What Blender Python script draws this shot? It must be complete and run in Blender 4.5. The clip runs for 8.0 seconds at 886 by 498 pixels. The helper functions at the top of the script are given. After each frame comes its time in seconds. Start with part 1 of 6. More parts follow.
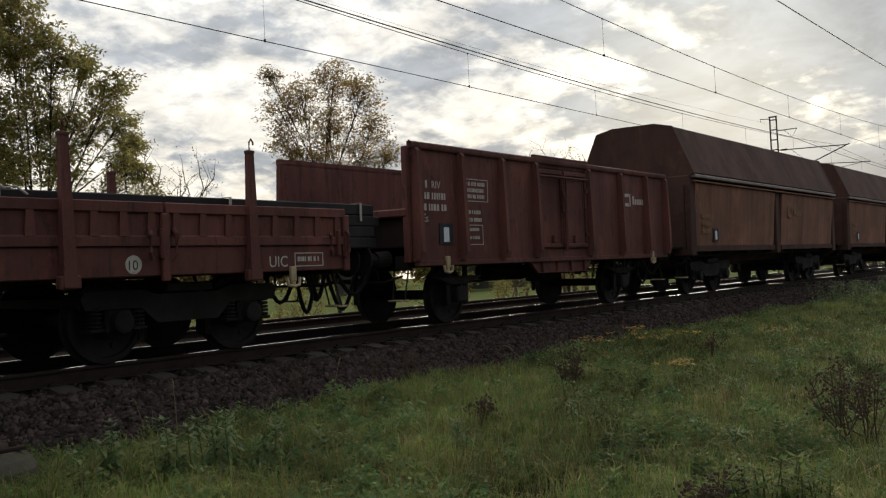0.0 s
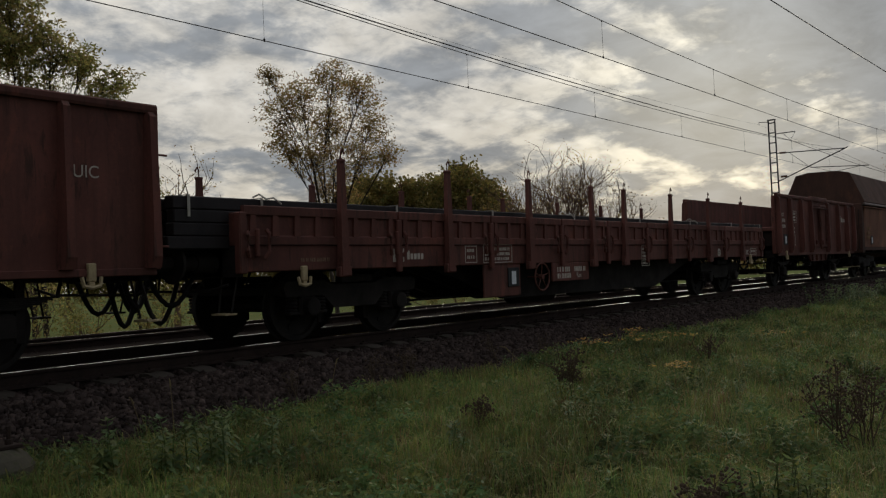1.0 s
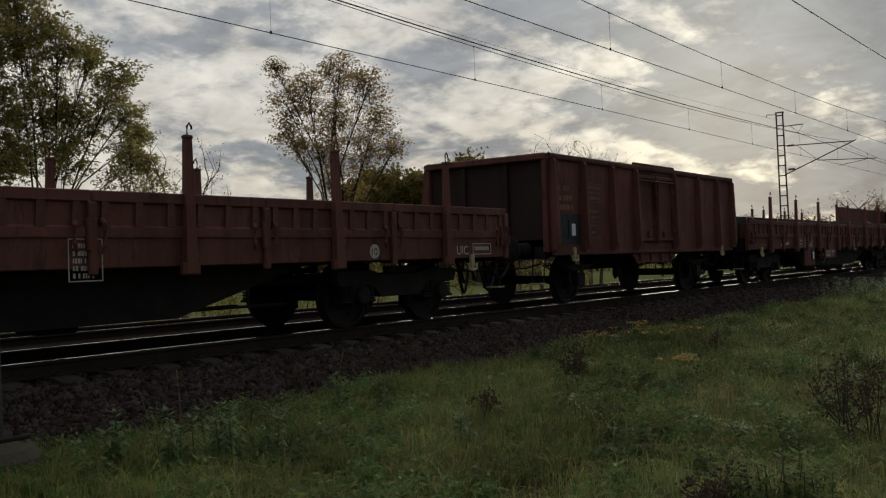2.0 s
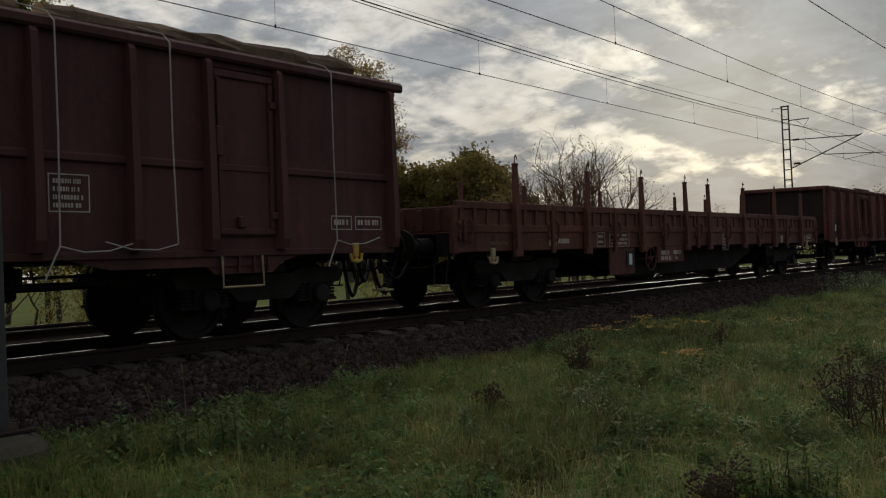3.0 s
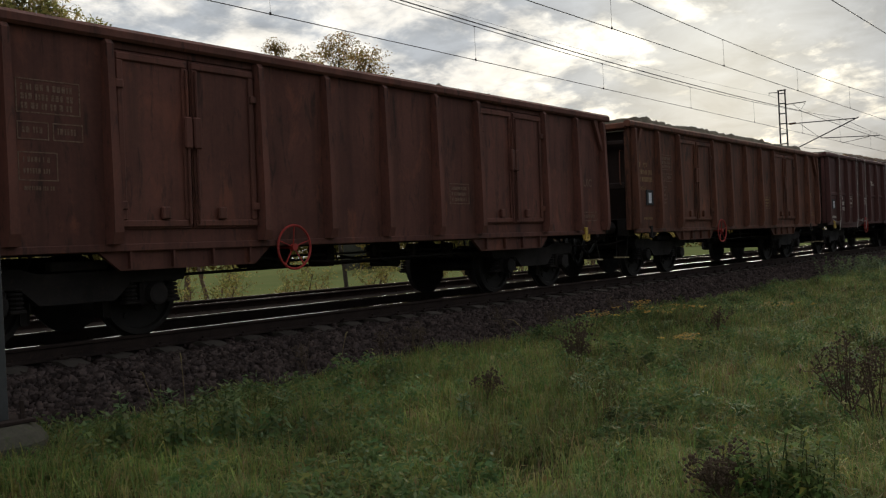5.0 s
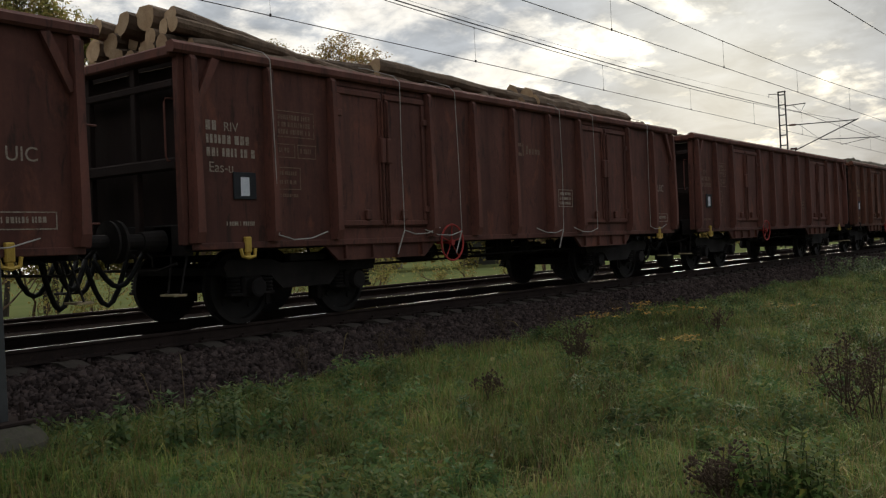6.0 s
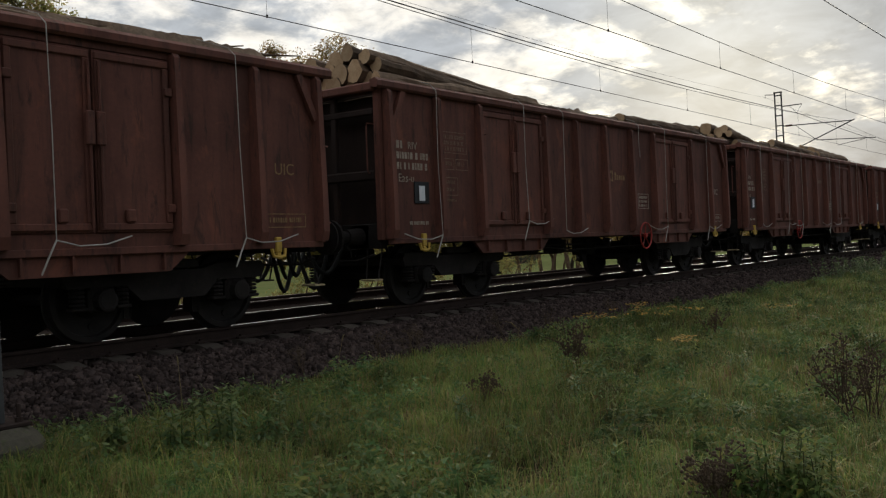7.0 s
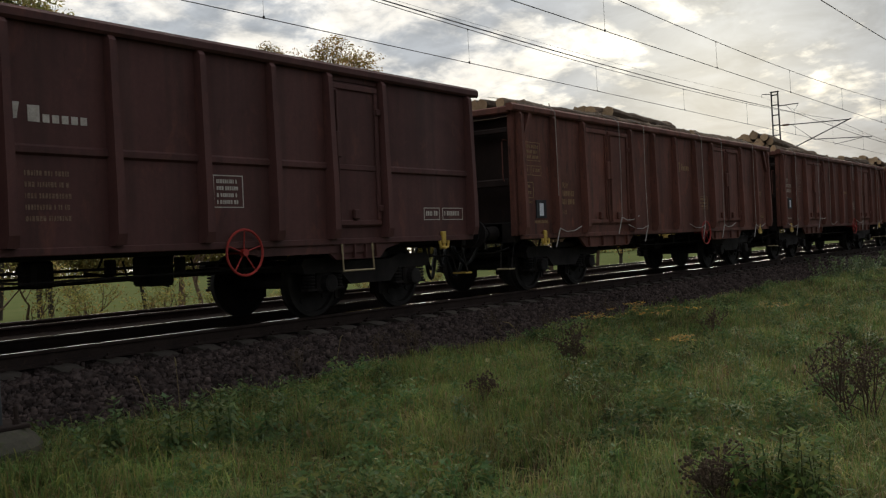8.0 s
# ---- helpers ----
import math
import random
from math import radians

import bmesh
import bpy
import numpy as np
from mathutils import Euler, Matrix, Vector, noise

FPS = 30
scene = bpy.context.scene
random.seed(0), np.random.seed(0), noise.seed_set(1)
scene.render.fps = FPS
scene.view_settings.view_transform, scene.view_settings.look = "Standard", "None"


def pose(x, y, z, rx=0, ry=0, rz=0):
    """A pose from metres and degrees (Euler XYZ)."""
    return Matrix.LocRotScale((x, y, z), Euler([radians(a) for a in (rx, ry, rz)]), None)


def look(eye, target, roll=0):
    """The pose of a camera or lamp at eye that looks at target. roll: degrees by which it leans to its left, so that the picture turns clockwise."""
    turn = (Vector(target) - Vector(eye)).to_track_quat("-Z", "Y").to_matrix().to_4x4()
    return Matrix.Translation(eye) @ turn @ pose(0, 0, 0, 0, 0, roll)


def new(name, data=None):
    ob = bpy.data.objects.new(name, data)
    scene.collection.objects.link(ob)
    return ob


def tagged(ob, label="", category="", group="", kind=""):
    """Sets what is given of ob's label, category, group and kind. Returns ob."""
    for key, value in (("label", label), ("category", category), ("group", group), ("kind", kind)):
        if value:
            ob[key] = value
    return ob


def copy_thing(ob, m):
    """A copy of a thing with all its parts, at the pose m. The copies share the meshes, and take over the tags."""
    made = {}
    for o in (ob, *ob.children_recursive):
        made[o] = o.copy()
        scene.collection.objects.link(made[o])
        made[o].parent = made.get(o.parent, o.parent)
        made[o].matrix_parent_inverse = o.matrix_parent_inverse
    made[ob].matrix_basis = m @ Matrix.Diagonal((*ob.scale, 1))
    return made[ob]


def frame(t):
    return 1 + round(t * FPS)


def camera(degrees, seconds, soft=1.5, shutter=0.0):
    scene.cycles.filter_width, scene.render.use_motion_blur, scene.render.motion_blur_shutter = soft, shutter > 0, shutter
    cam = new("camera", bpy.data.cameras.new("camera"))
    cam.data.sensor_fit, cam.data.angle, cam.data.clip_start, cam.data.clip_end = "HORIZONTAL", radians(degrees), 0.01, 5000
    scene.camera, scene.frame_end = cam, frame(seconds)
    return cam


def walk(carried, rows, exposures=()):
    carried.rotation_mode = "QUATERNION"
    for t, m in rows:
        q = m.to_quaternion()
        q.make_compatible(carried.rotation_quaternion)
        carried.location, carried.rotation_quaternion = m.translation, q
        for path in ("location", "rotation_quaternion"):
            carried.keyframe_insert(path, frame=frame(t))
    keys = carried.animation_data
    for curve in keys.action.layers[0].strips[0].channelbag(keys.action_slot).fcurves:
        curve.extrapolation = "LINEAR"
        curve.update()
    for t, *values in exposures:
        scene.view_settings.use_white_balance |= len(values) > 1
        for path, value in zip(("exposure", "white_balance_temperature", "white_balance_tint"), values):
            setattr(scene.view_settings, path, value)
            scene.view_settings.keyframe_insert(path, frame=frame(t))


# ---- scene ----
# ---- camera and its way: it stands on the grass and is turned a little by hand ----
EYE = Vector((0, 0, 0.79))          # metres above the rail top (z = 0); the track runs along x
cam = camera(51.62, 8.0, soft=1.25)
PATH = [(0.0, 37.397, 1.710, -3.044),
        (0.5, 37.338, 1.815, -2.997),
        (1.0, 37.272, 1.752, -2.672),
        (1.5, 37.448, 1.543, -2.581),
        (3.0, 37.986, 0.948, -2.527),
        (3.5, 37.843, 0.854, -2.544),
        (4.0, 37.841, 0.462, -2.761),
        (4.5, 37.870, 0.107, -2.994),
        (6.0, 37.867, 0.211, -2.997),
        (6.5, 37.770, 0.226, -3.101),
        (7.0, 37.677, 0.262, -3.086),
        (7.5, 37.626, 0.287, -3.108),
        (8.0, 37.524, 0.284, -3.293)]


def aim(yaw, pitch, roll):
    y, p = radians(yaw), radians(pitch)
    return look(EYE, EYE + Vector((math.cos(y) * math.cos(p), math.sin(y) * math.cos(p), math.sin(p))), roll)


walk(cam, [(t, aim(y, p, r)) for t, y, p, r in PATH],
     exposures=[(0, 0.14), (0.5, -0.38), (1.0, -0.60), (1.5, -0.56), (3.0, -0.54), (3.5, -0.53), (4.0, -0.22), (4.5, 0.09), (8, 0.10)])

# ---- world, sun ----
SUN_AZ, SUN_EL = 20.5, 9.0
sun_dir = Vector((math.cos(radians(SUN_AZ)) * math.cos(radians(SUN_EL)),
                  math.sin(radians(SUN_AZ)) * math.cos(radians(SUN_EL)), math.sin(radians(SUN_EL))))


class Nodes:
    """Short hand for node trees."""
    def __init__(self, tree):
        self.t = tree
        tree.nodes.clear()

    def n(self, kind, **kw):
        node = self.t.nodes.new(kind)
        for k, v in kw.items():
            if k == "op":
                node.operation = v
            elif k == "blend":
                node.blend_type = v
            elif k == "dtype":
                node.data_type = v
        return node

    def link(self, a, b):
        self.t.links.new(a, b)

    def put(self, sock, v):
        if isinstance(v, bpy.types.NodeSocket):
            self.t.links.new(v, sock)
        else:
            sock.default_value = v

    def math(self, op, a, b=0.0, c=None):
        m = self.n("ShaderNodeMath", op=op)
        self.put(m.inputs[0], a)
        self.put(m.inputs[1], b)
        if c is not None:
            self.put(m.inputs[2], c)
        return m.outputs[0]

    def vmath(self, op, a, b=(0, 0, 0)):
        m = self.n("ShaderNodeVectorMath", op=op)
        self.put(m.inputs[0], a)
        self.put(m.inputs[1], b)
        return m.outputs["Value"] if op in ("DOT_PRODUCT", "LENGTH") else m.outputs[0]

    def noise(self, vec, scale, detail=3.0, rough=0.55, dist=0.0):
        m = self.n("ShaderNodeTexNoise")
        self.put(m.inputs["Vector"], vec)
        m.inputs["Scale"].default_value = scale
        m.inputs["Detail"].default_value = detail
        m.inputs["Roughness"].default_value = rough
        m.inputs["Distortion"].default_value = dist
        return m.outputs[0]

    def remap(self, v, a, b, c=0.0, d=1.0, smooth=False):
        m = self.n("ShaderNodeMapRange")
        if smooth:
            m.interpolation_type = "SMOOTHSTEP"
        self.put(m.inputs[0], v)
        for i, x in enumerate((a, b, c, d)):
            m.inputs[i + 1].default_value = x
        return m.outputs[0]

    def mix(self, f, a, b, blend="MIX"):
        m = self.n("ShaderNodeMix", dtype="RGBA", blend=blend)
        self.put(m.inputs[0], f)
        self.put(m.inputs[6], a if isinstance(a, bpy.types.NodeSocket) else (*a, 1))
        self.put(m.inputs[7], b if isinstance(b, bpy.types.NodeSocket) else (*b, 1))
        return m.outputs[2]


world = bpy.data.worlds.new("world")
scene.world = world
world.use_nodes = True
W = Nodes(world.node_tree)
coord = W.n("ShaderNodeTexCoord").outputs["Generated"]
sky = W.n("ShaderNodeTexSky")
sky.sky_type, sky.sun_disc = "NISHITA", False
sky.sun_elevation, sky.sun_rotation = radians(SUN_EL), radians(90 - SUN_AZ)
sep = W.n("ShaderNodeSeparateXYZ")
W.link(coord, sep.inputs[0])
up = W.math("MAXIMUM", sep.outputs[2], 0.0)
lift = W.math("ADD", up, 0.27)
com = W.n("ShaderNodeCombineXYZ")
W.link(W.math("DIVIDE", sep.outputs[0], lift), com.inputs[0])
W.link(W.math("DIVIDE", sep.outputs[1], lift), com.inputs[1])
deck = com.outputs[0]
big = W.noise(deck, 3.0, 6, 0.58, 0.25)
fine = W.noise(deck, 8.5, 5, 0.6, 0.3)
cover = W.math("ADD", W.math("MULTIPLY", big, 0.68), W.math("MULTIPLY", fine, 0.32))
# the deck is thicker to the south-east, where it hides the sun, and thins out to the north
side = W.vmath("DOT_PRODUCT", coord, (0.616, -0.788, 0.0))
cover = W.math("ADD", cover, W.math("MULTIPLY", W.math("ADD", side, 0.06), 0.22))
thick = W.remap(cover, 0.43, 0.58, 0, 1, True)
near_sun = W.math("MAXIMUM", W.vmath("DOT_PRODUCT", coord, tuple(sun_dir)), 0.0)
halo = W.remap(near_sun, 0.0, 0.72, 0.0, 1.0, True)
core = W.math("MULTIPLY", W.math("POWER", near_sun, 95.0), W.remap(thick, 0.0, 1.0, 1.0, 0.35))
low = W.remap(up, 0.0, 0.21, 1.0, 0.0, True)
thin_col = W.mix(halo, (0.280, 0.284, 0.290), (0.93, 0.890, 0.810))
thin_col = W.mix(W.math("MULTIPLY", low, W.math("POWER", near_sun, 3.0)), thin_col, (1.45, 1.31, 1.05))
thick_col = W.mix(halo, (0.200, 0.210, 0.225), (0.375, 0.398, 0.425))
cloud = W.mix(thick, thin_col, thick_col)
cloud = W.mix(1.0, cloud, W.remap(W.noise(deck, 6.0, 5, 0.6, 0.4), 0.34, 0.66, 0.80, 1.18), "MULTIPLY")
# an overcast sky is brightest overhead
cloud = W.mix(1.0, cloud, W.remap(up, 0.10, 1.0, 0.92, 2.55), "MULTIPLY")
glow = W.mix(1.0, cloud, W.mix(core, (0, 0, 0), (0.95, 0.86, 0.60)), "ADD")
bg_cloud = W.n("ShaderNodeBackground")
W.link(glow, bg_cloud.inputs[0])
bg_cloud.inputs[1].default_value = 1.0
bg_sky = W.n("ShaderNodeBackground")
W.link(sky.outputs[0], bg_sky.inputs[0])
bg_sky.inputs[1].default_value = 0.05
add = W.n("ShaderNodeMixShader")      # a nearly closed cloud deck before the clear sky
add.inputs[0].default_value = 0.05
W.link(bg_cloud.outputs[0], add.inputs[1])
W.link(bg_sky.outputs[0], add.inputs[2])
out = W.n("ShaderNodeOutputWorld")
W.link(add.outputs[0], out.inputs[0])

lamp = bpy.data.lights.new("sun", "SUN")
lamp.energy, lamp.angle, lamp.color = 2.2, radians(42), (1.0, 0.88, 0.70)
sun = new("sun", lamp)
sun.matrix_world = look(sun_dir * 60, (0, 0, 0))

# ---- materials ----
def make_mat(name, a, b, rough=0.8, metal=0.0, scale=6.0, fine_scale=60.0, bump=0.25, spots=None, spot_amount=0.5,
             vary=0.0, island=0.0, streak=False, spec=0.25):
    """A surface of two colours mixed at two scales, with relief, and worn or dirty spots of a third colour."""
    m = bpy.data.materials.new(name)
    m.use_nodes = True
    N = Nodes(m.node_tree)
    tc = N.n("ShaderNodeTexCoord").outputs["Object"]
    vec = tc
    if streak:
        vec = N.vmath("MULTIPLY", tc, (1.0, 1.0, 0.22))
    n1 = N.noise(vec, scale, 4, 0.6, 0.2)
    n2 = N.noise(tc, fine_scale, 3, 0.6)
    f = N.math("ADD", N.math("MULTIPLY", n1, 0.65), N.math("MULTIPLY", n2, 0.35))
    col = N.mix(N.remap(f, 0.36, 0.64), a, b)
    if streak:
        run_down = N.noise(N.vmath("MULTIPLY", tc, (3.2, 1.0, 0.16)), 1.7, 5, 0.62, 0.3)
        col = N.mix(N.remap(run_down, 0.45, 0.72, 0, 0.50), col, (0.040, 0.026, 0.020))
        blot = N.noise(tc, 0.8, 5, 0.6, 0.5)
        col = N.mix(N.remap(blot, 0.42, 0.66, 0, 0.6), col, tuple(c * 0.62 for c in b))
        rub = N.noise(N.vmath("MULTIPLY", tc, (1.0, 1.0, 0.5)), 2.6, 6, 0.7, 0.4)
        col = N.mix(N.remap(rub, 0.56, 0.68, 0, 0.5), col, (a[0] * 1.45, a[1] * 1.30, a[2] * 1.10))
    if spots:
        n3 = N.noise(vec, scale * 5.0, 6, 0.68, 0.6)
        lo = 0.66 - 0.16 * spot_amount
        col = N.mix(N.remap(n3, lo, lo + 0.11, 0, 0.8), col, spots)
    if vary:
        r = N.n("ShaderNodeObjectInfo").outputs["Random"]
        h = N.n("ShaderNodeHueSaturation")
        N.link(col, h.inputs["Color"])
        N.link(N.remap(r, 0, 1, 1 - vary, 1 + vary), h.inputs["Value"])
        col = h.outputs[0]
    if island:
        r = N.n("ShaderNodeNewGeometry").outputs["Random Per Island"]
        h = N.n("ShaderNodeHueSaturation")
        N.link(col, h.inputs["Color"])
        N.link(N.remap(r, 0, 1, 1 - island, 1 + island), h.inputs["Value"])
        col = h.outputs[0]
    bsdf = N.n("ShaderNodeBsdfPrincipled")
    N.link(col, bsdf.inputs["Base Color"])
    N.link(N.remap(n1, 0.3, 0.7, max(rough - 0.12, 0.03), min(rough + 0.1, 1.0)), bsdf.inputs["Roughness"])
    bsdf.inputs["Metallic"].default_value = metal
    bsdf.inputs["Specular IOR Level"].default_value = spec
    if bump:
        bp = N.n("ShaderNodeBump")
        bp.inputs["Strength"].default_value = bump
        bp.inputs["Distance"].default_value = 0.02
        N.link(f, bp.inputs["Height"])
        N.link(bp.outputs[0], bsdf.inputs["Normal"])
    o = N.n("ShaderNodeOutputMaterial")
    N.link(bsdf.outputs[0], o.inputs[0])
    return m


def leaf_mat(name, colours, trans=0.35, rough=0.6, spec=0.15, hue=0.025, lo=0.5, hi=1.5):
    """Thin leaves or blades: a colour for each one, and light that shines through."""
    m = bpy.data.materials.new(name)
    m.use_nodes = True
    N = Nodes(m.node_tree)
    r = N.n("ShaderNodeNewGeometry").outputs["Random Per Island"]
    ramp = N.n("ShaderNodeValToRGB")
    el = ramp.color_ramp.elements
    while len(el) < len(colours):
        el.new(0.5)
    for i, c in enumerate(colours):
        el[i].position = i / (len(colours) - 1)
        el[i].color = (*c, 1)
    N.link(r, ramp.inputs[0])
    tc = N.n("ShaderNodeTexCoord").outputs["Object"]
    patch = N.noise(tc, 0.9, 3, 0.6)
    h = N.n("ShaderNodeHueSaturation")
    N.link(ramp.outputs[0], h.inputs["Color"])
    patch2 = N.noise(tc, 3.4, 3, 0.6)
    both = N.math("ADD", N.math("MULTIPLY", patch, 0.55), N.math("MULTIPLY", patch2, 0.45))
    N.link(N.remap(both, 0.36, 0.64, lo, hi), h.inputs["Value"])
    tone = N.noise(N.vmath("ADD", tc, (7.3, 2.1, 0.0)), 1.9, 4, 0.65)
    N.link(N.remap(tone, 0.34, 0.66, 0.5 + hue, 0.5 - hue), h.inputs["Hue"])
    d = N.n("ShaderNodeBsdfPrincipled")
    N.link(h.outputs[0], d.inputs["Base Color"])
    d.inputs["Roughness"].default_value = rough
    d.inputs["Specular IOR Level"].default_value = spec
    t = N.n("ShaderNodeBsdfTranslucent")
    N.link(h.outputs[0], t.inputs[0])
    mx = N.n("ShaderNodeMixShader")
    mx.inputs[0].default_value = trans
    N.link(d.outputs[0], mx.inputs[1])
    N.link(t.outputs[0], mx.inputs[2])
    o = N.n("ShaderNodeOutputMaterial")
    N.link(mx.outputs[0], o.inputs[0])
    return m


RUST = (0.085, 0.035, 0.022)
M_RED = make_mat("oxide_red_paint", (0.178, 0.065, 0.052), (0.120, 0.047, 0.039), 0.75, 0, 1.6, 22, 0.12, (0.052, 0.028, 0.021), 0.7, vary=0.10, streak=True)
M_BROWN = make_mat("brown_wagon_paint", (0.182, 0.071, 0.051), (0.122, 0.050, 0.039), 0.76, 0, 1.4, 20, 0.16, (0.050, 0.028, 0.022), 0.7, vary=0.10, streak=True)
M_TSS = make_mat("dark_maroon_paint", (0.122, 0.050, 0.044), (0.090, 0.039, 0.036), 0.68, 0, 1.2, 20, 0.08, (0.05, 0.027, 0.02), 0.3, vary=0.08, streak=True)
M_ORANGE = make_mat("weathered_orange_brown_paint", (0.185, 0.074, 0.045), (0.122, 0.051, 0.035), 0.76, 0, 1.3, 20, 0.14, (0.045, 0.027, 0.020), 0.85, vary=0.10, streak=True)
M_HOPPER = make_mat("dusty_brown_hopper_paint", (0.330, 0.160, 0.105), (0.225, 0.108, 0.074), 0.8, 0, 1.0, 16, 0.12, (0.13, 0.065, 0.045), 0.5, vary=0.08, streak=True)
M_ROOF = make_mat("sooty_hopper_hood", (0.112, 0.056, 0.042), (0.074, 0.041, 0.034), 0.85, 0, 1.2, 16, 0.12, (0.08, 0.045, 0.03), 0.4, streak=True)
# wagon ends: their shade is put into a darker brown, streaked with grime
M_ENDSHADE = make_mat("shade_darkened_end_paint", (0.042, 0.026, 0.022), (0.028, 0.019, 0.017), 0.9, 0, 1.6, 20, 0.15, (0.030, 0.022, 0.020), 0.6, vary=0.1, streak=True)
M_UNDER = make_mat("grimy_underframe_steel", (0.026, 0.021, 0.019), (0.016, 0.014, 0.0135), 0.85, 0, 3.0, 40, 0.3, (0.05, 0.03, 0.022), 0.5, vary=0.15)
M_WHEEL = make_mat("worn_wheel_steel", (0.024, 0.020, 0.018), (0.015, 0.0135, 0.013), 0.75, 0.0, 4.0, 40, 0.2)
M_TREAD = make_mat("polished_tread", (0.45, 0.44, 0.43), (0.35, 0.34, 0.33), 0.25, 1.0, 8, 90, 0.05)
M_RAILTOP = make_mat("polished_rail_head", (0.60, 0.59, 0.58), (0.50, 0.49, 0.48), 0.16, 1.0, 2, 60, 0.0)
M_RAIL = make_mat("rusty_rail_side", (0.045, 0.031, 0.026), (0.028, 0.021, 0.019), 0.9, 0, 3, 50, 0.3, (0.065, 0.04, 0.03), 0.4, spec=0.1)
M_CONC = make_mat("weathered_concrete", (0.105, 0.090, 0.078), (0.066, 0.058, 0.050), 0.9, 0, 3, 40, 0.35, (0.09, 0.075, 0.06), 0.5, vary=0.18, spec=0.0)
M_MOSSY = make_mat("mossy_old_concrete", (0.085, 0.078, 0.062), (0.050, 0.048, 0.038), 0.95, 0, 3, 40, 0.5, (0.055, 0.065, 0.032), 0.8, spec=0.0)
M_STONE = make_mat("ballast_stone", (0.078, 0.058, 0.052), (0.036, 0.029, 0.028), 0.95, 0, 9, 80, 0.4, (0.13, 0.075, 0.05), 0.4, island=0.55, spec=0.0)
M_BED = make_mat("ballast_fines", (0.030, 0.024, 0.021), (0.017, 0.014, 0.013), 0.98, 0, 6, 45, 1.0, spec=0.0)
M_SOIL = make_mat("mossy_turf_soil", (0.030, 0.035, 0.014), (0.040, 0.033, 0.018), 0.95, 0, 0.8, 14, 1.0, (0.04, 0.05, 0.018), 0.5, spec=0.0)
M_FIELD = make_mat("meadow_turf", (0.105, 0.132, 0.050), (0.140, 0.150, 0.064), 0.95, 0, 0.25, 6, 0.8, (0.17, 0.17, 0.07), 0.4, spec=0.0)
M_MAST = make_mat("galvanised_mast_steel", (0.085, 0.088, 0.09), (0.06, 0.062, 0.064), 0.6, 0.3, 4, 40, 0.12, (0.09, 0.06, 0.045), 0.3)
M_FARMAST = make_mat("dark_painted_mast_steel", (0.055, 0.052, 0.05), (0.035, 0.033, 0.032), 0.6, 0.3, 4, 40, 0.12)
M_WIRE = make_mat("dark_copper_wire", (0.035, 0.030, 0.027), (0.025, 0.022, 0.02), 0.5, 0.7, 8, 80, 0.0)
M_INSUL = make_mat("glazed_brown_insulator", (0.09, 0.035, 0.02), (0.07, 0.03, 0.02), 0.2, 0, 8, 60, 0.0)
M_WHITE = make_mat("chalky_white_lettering", (0.46, 0.40, 0.33), (0.28, 0.22, 0.17), 0.8, 0, 12, 90, 0.05, (0.13, 0.06, 0.04), 0.95)
M_FRESH = make_mat("white_painted_lettering", (0.62, 0.57, 0.51), (0.42, 0.37, 0.32), 0.8, 0, 12, 90, 0.05, (0.16, 0.09, 0.07), 0.5)
M_OCHRE = make_mat("faded_ochre_lettering", (0.34, 0.22, 0.11), (0.22, 0.135, 0.07), 0.8, 0, 12, 90, 0.05, (0.12, 0.055, 0.035), 1.0)
M_FAINT = make_mat("rubbed_pale_lettering", (0.25, 0.17, 0.12), (0.17, 0.105, 0.075), 0.8, 0, 12, 90, 0.05, (0.11, 0.050, 0.034), 1.1)
M_PAPER = make_mat("white_label_paper", (0.80, 0.82, 0.86), (0.68, 0.70, 0.76), 0.6, 0, 20, 90, 0.05, (0.35, 0.36, 0.4), 0.45)
M_BLACK = make_mat("black_label_plate", (0.028, 0.030, 0.034), (0.02, 0.021, 0.024), 0.55, 0, 8, 60, 0.08)
M_YELLOW = make_mat("yellow_hook_paint", (0.62, 0.42, 0.08), (0.45, 0.29, 0.06), 0.55, 0, 9, 60, 0.15, (0.13, 0.07, 0.04), 0.4)
M_PALEHOOK = make_mat("pale_weathered_hook_paint", (0.50, 0.40, 0.24), (0.32, 0.25, 0.15), 0.6, 0, 9, 60, 0.15, (0.12, 0.08, 0.05), 0.4)
M_REDW = make_mat("red_handwheel_paint", (0.42, 0.045, 0.035), (0.30, 0.035, 0.03), 0.5, 0, 9, 60, 0.1, (0.10, 0.04, 0.03), 0.4)
M_STRAP = make_mat("dirty_white_strap", (0.52, 0.49, 0.45), (0.33, 0.31, 0.28), 0.85, 0, 9, 70, 0.2)
M_BARK = make_mat("log_bark", (0.165, 0.112, 0.074), (0.080, 0.056, 0.040), 0.95, 0, 5, 30, 1.2, (0.10, 0.085, 0.05), 0.5, vary=0.35)
M_CUT = make_mat("sawn_log_end", (0.50, 0.36, 0.22), (0.36, 0.24, 0.14), 0.85, 0, 6, 45, 0.4, (0.22, 0.13, 0.07), 0.4, vary=0.25)
M_WORN = make_mat("pale_worn_edge_paint", (0.34, 0.29, 0.28), (0.20, 0.16, 0.15), 0.7, 0, 5, 50, 0.1, (0.1, 0.06, 0.05), 0.5)
M_LITTER = make_mat("bark_litter", (0.150, 0.100, 0.062), (0.065, 0.046, 0.032), 0.95, 0, 5, 24, 1.2, (0.20, 0.135, 0.08), 0.5)
M_BULK = make_mat("bark_and_soil_bulk", (0.085, 0.068, 0.042), (0.050, 0.042, 0.028), 0.95, 0, 5, 28, 1.2, (0.075, 0.075, 0.035), 0.5)
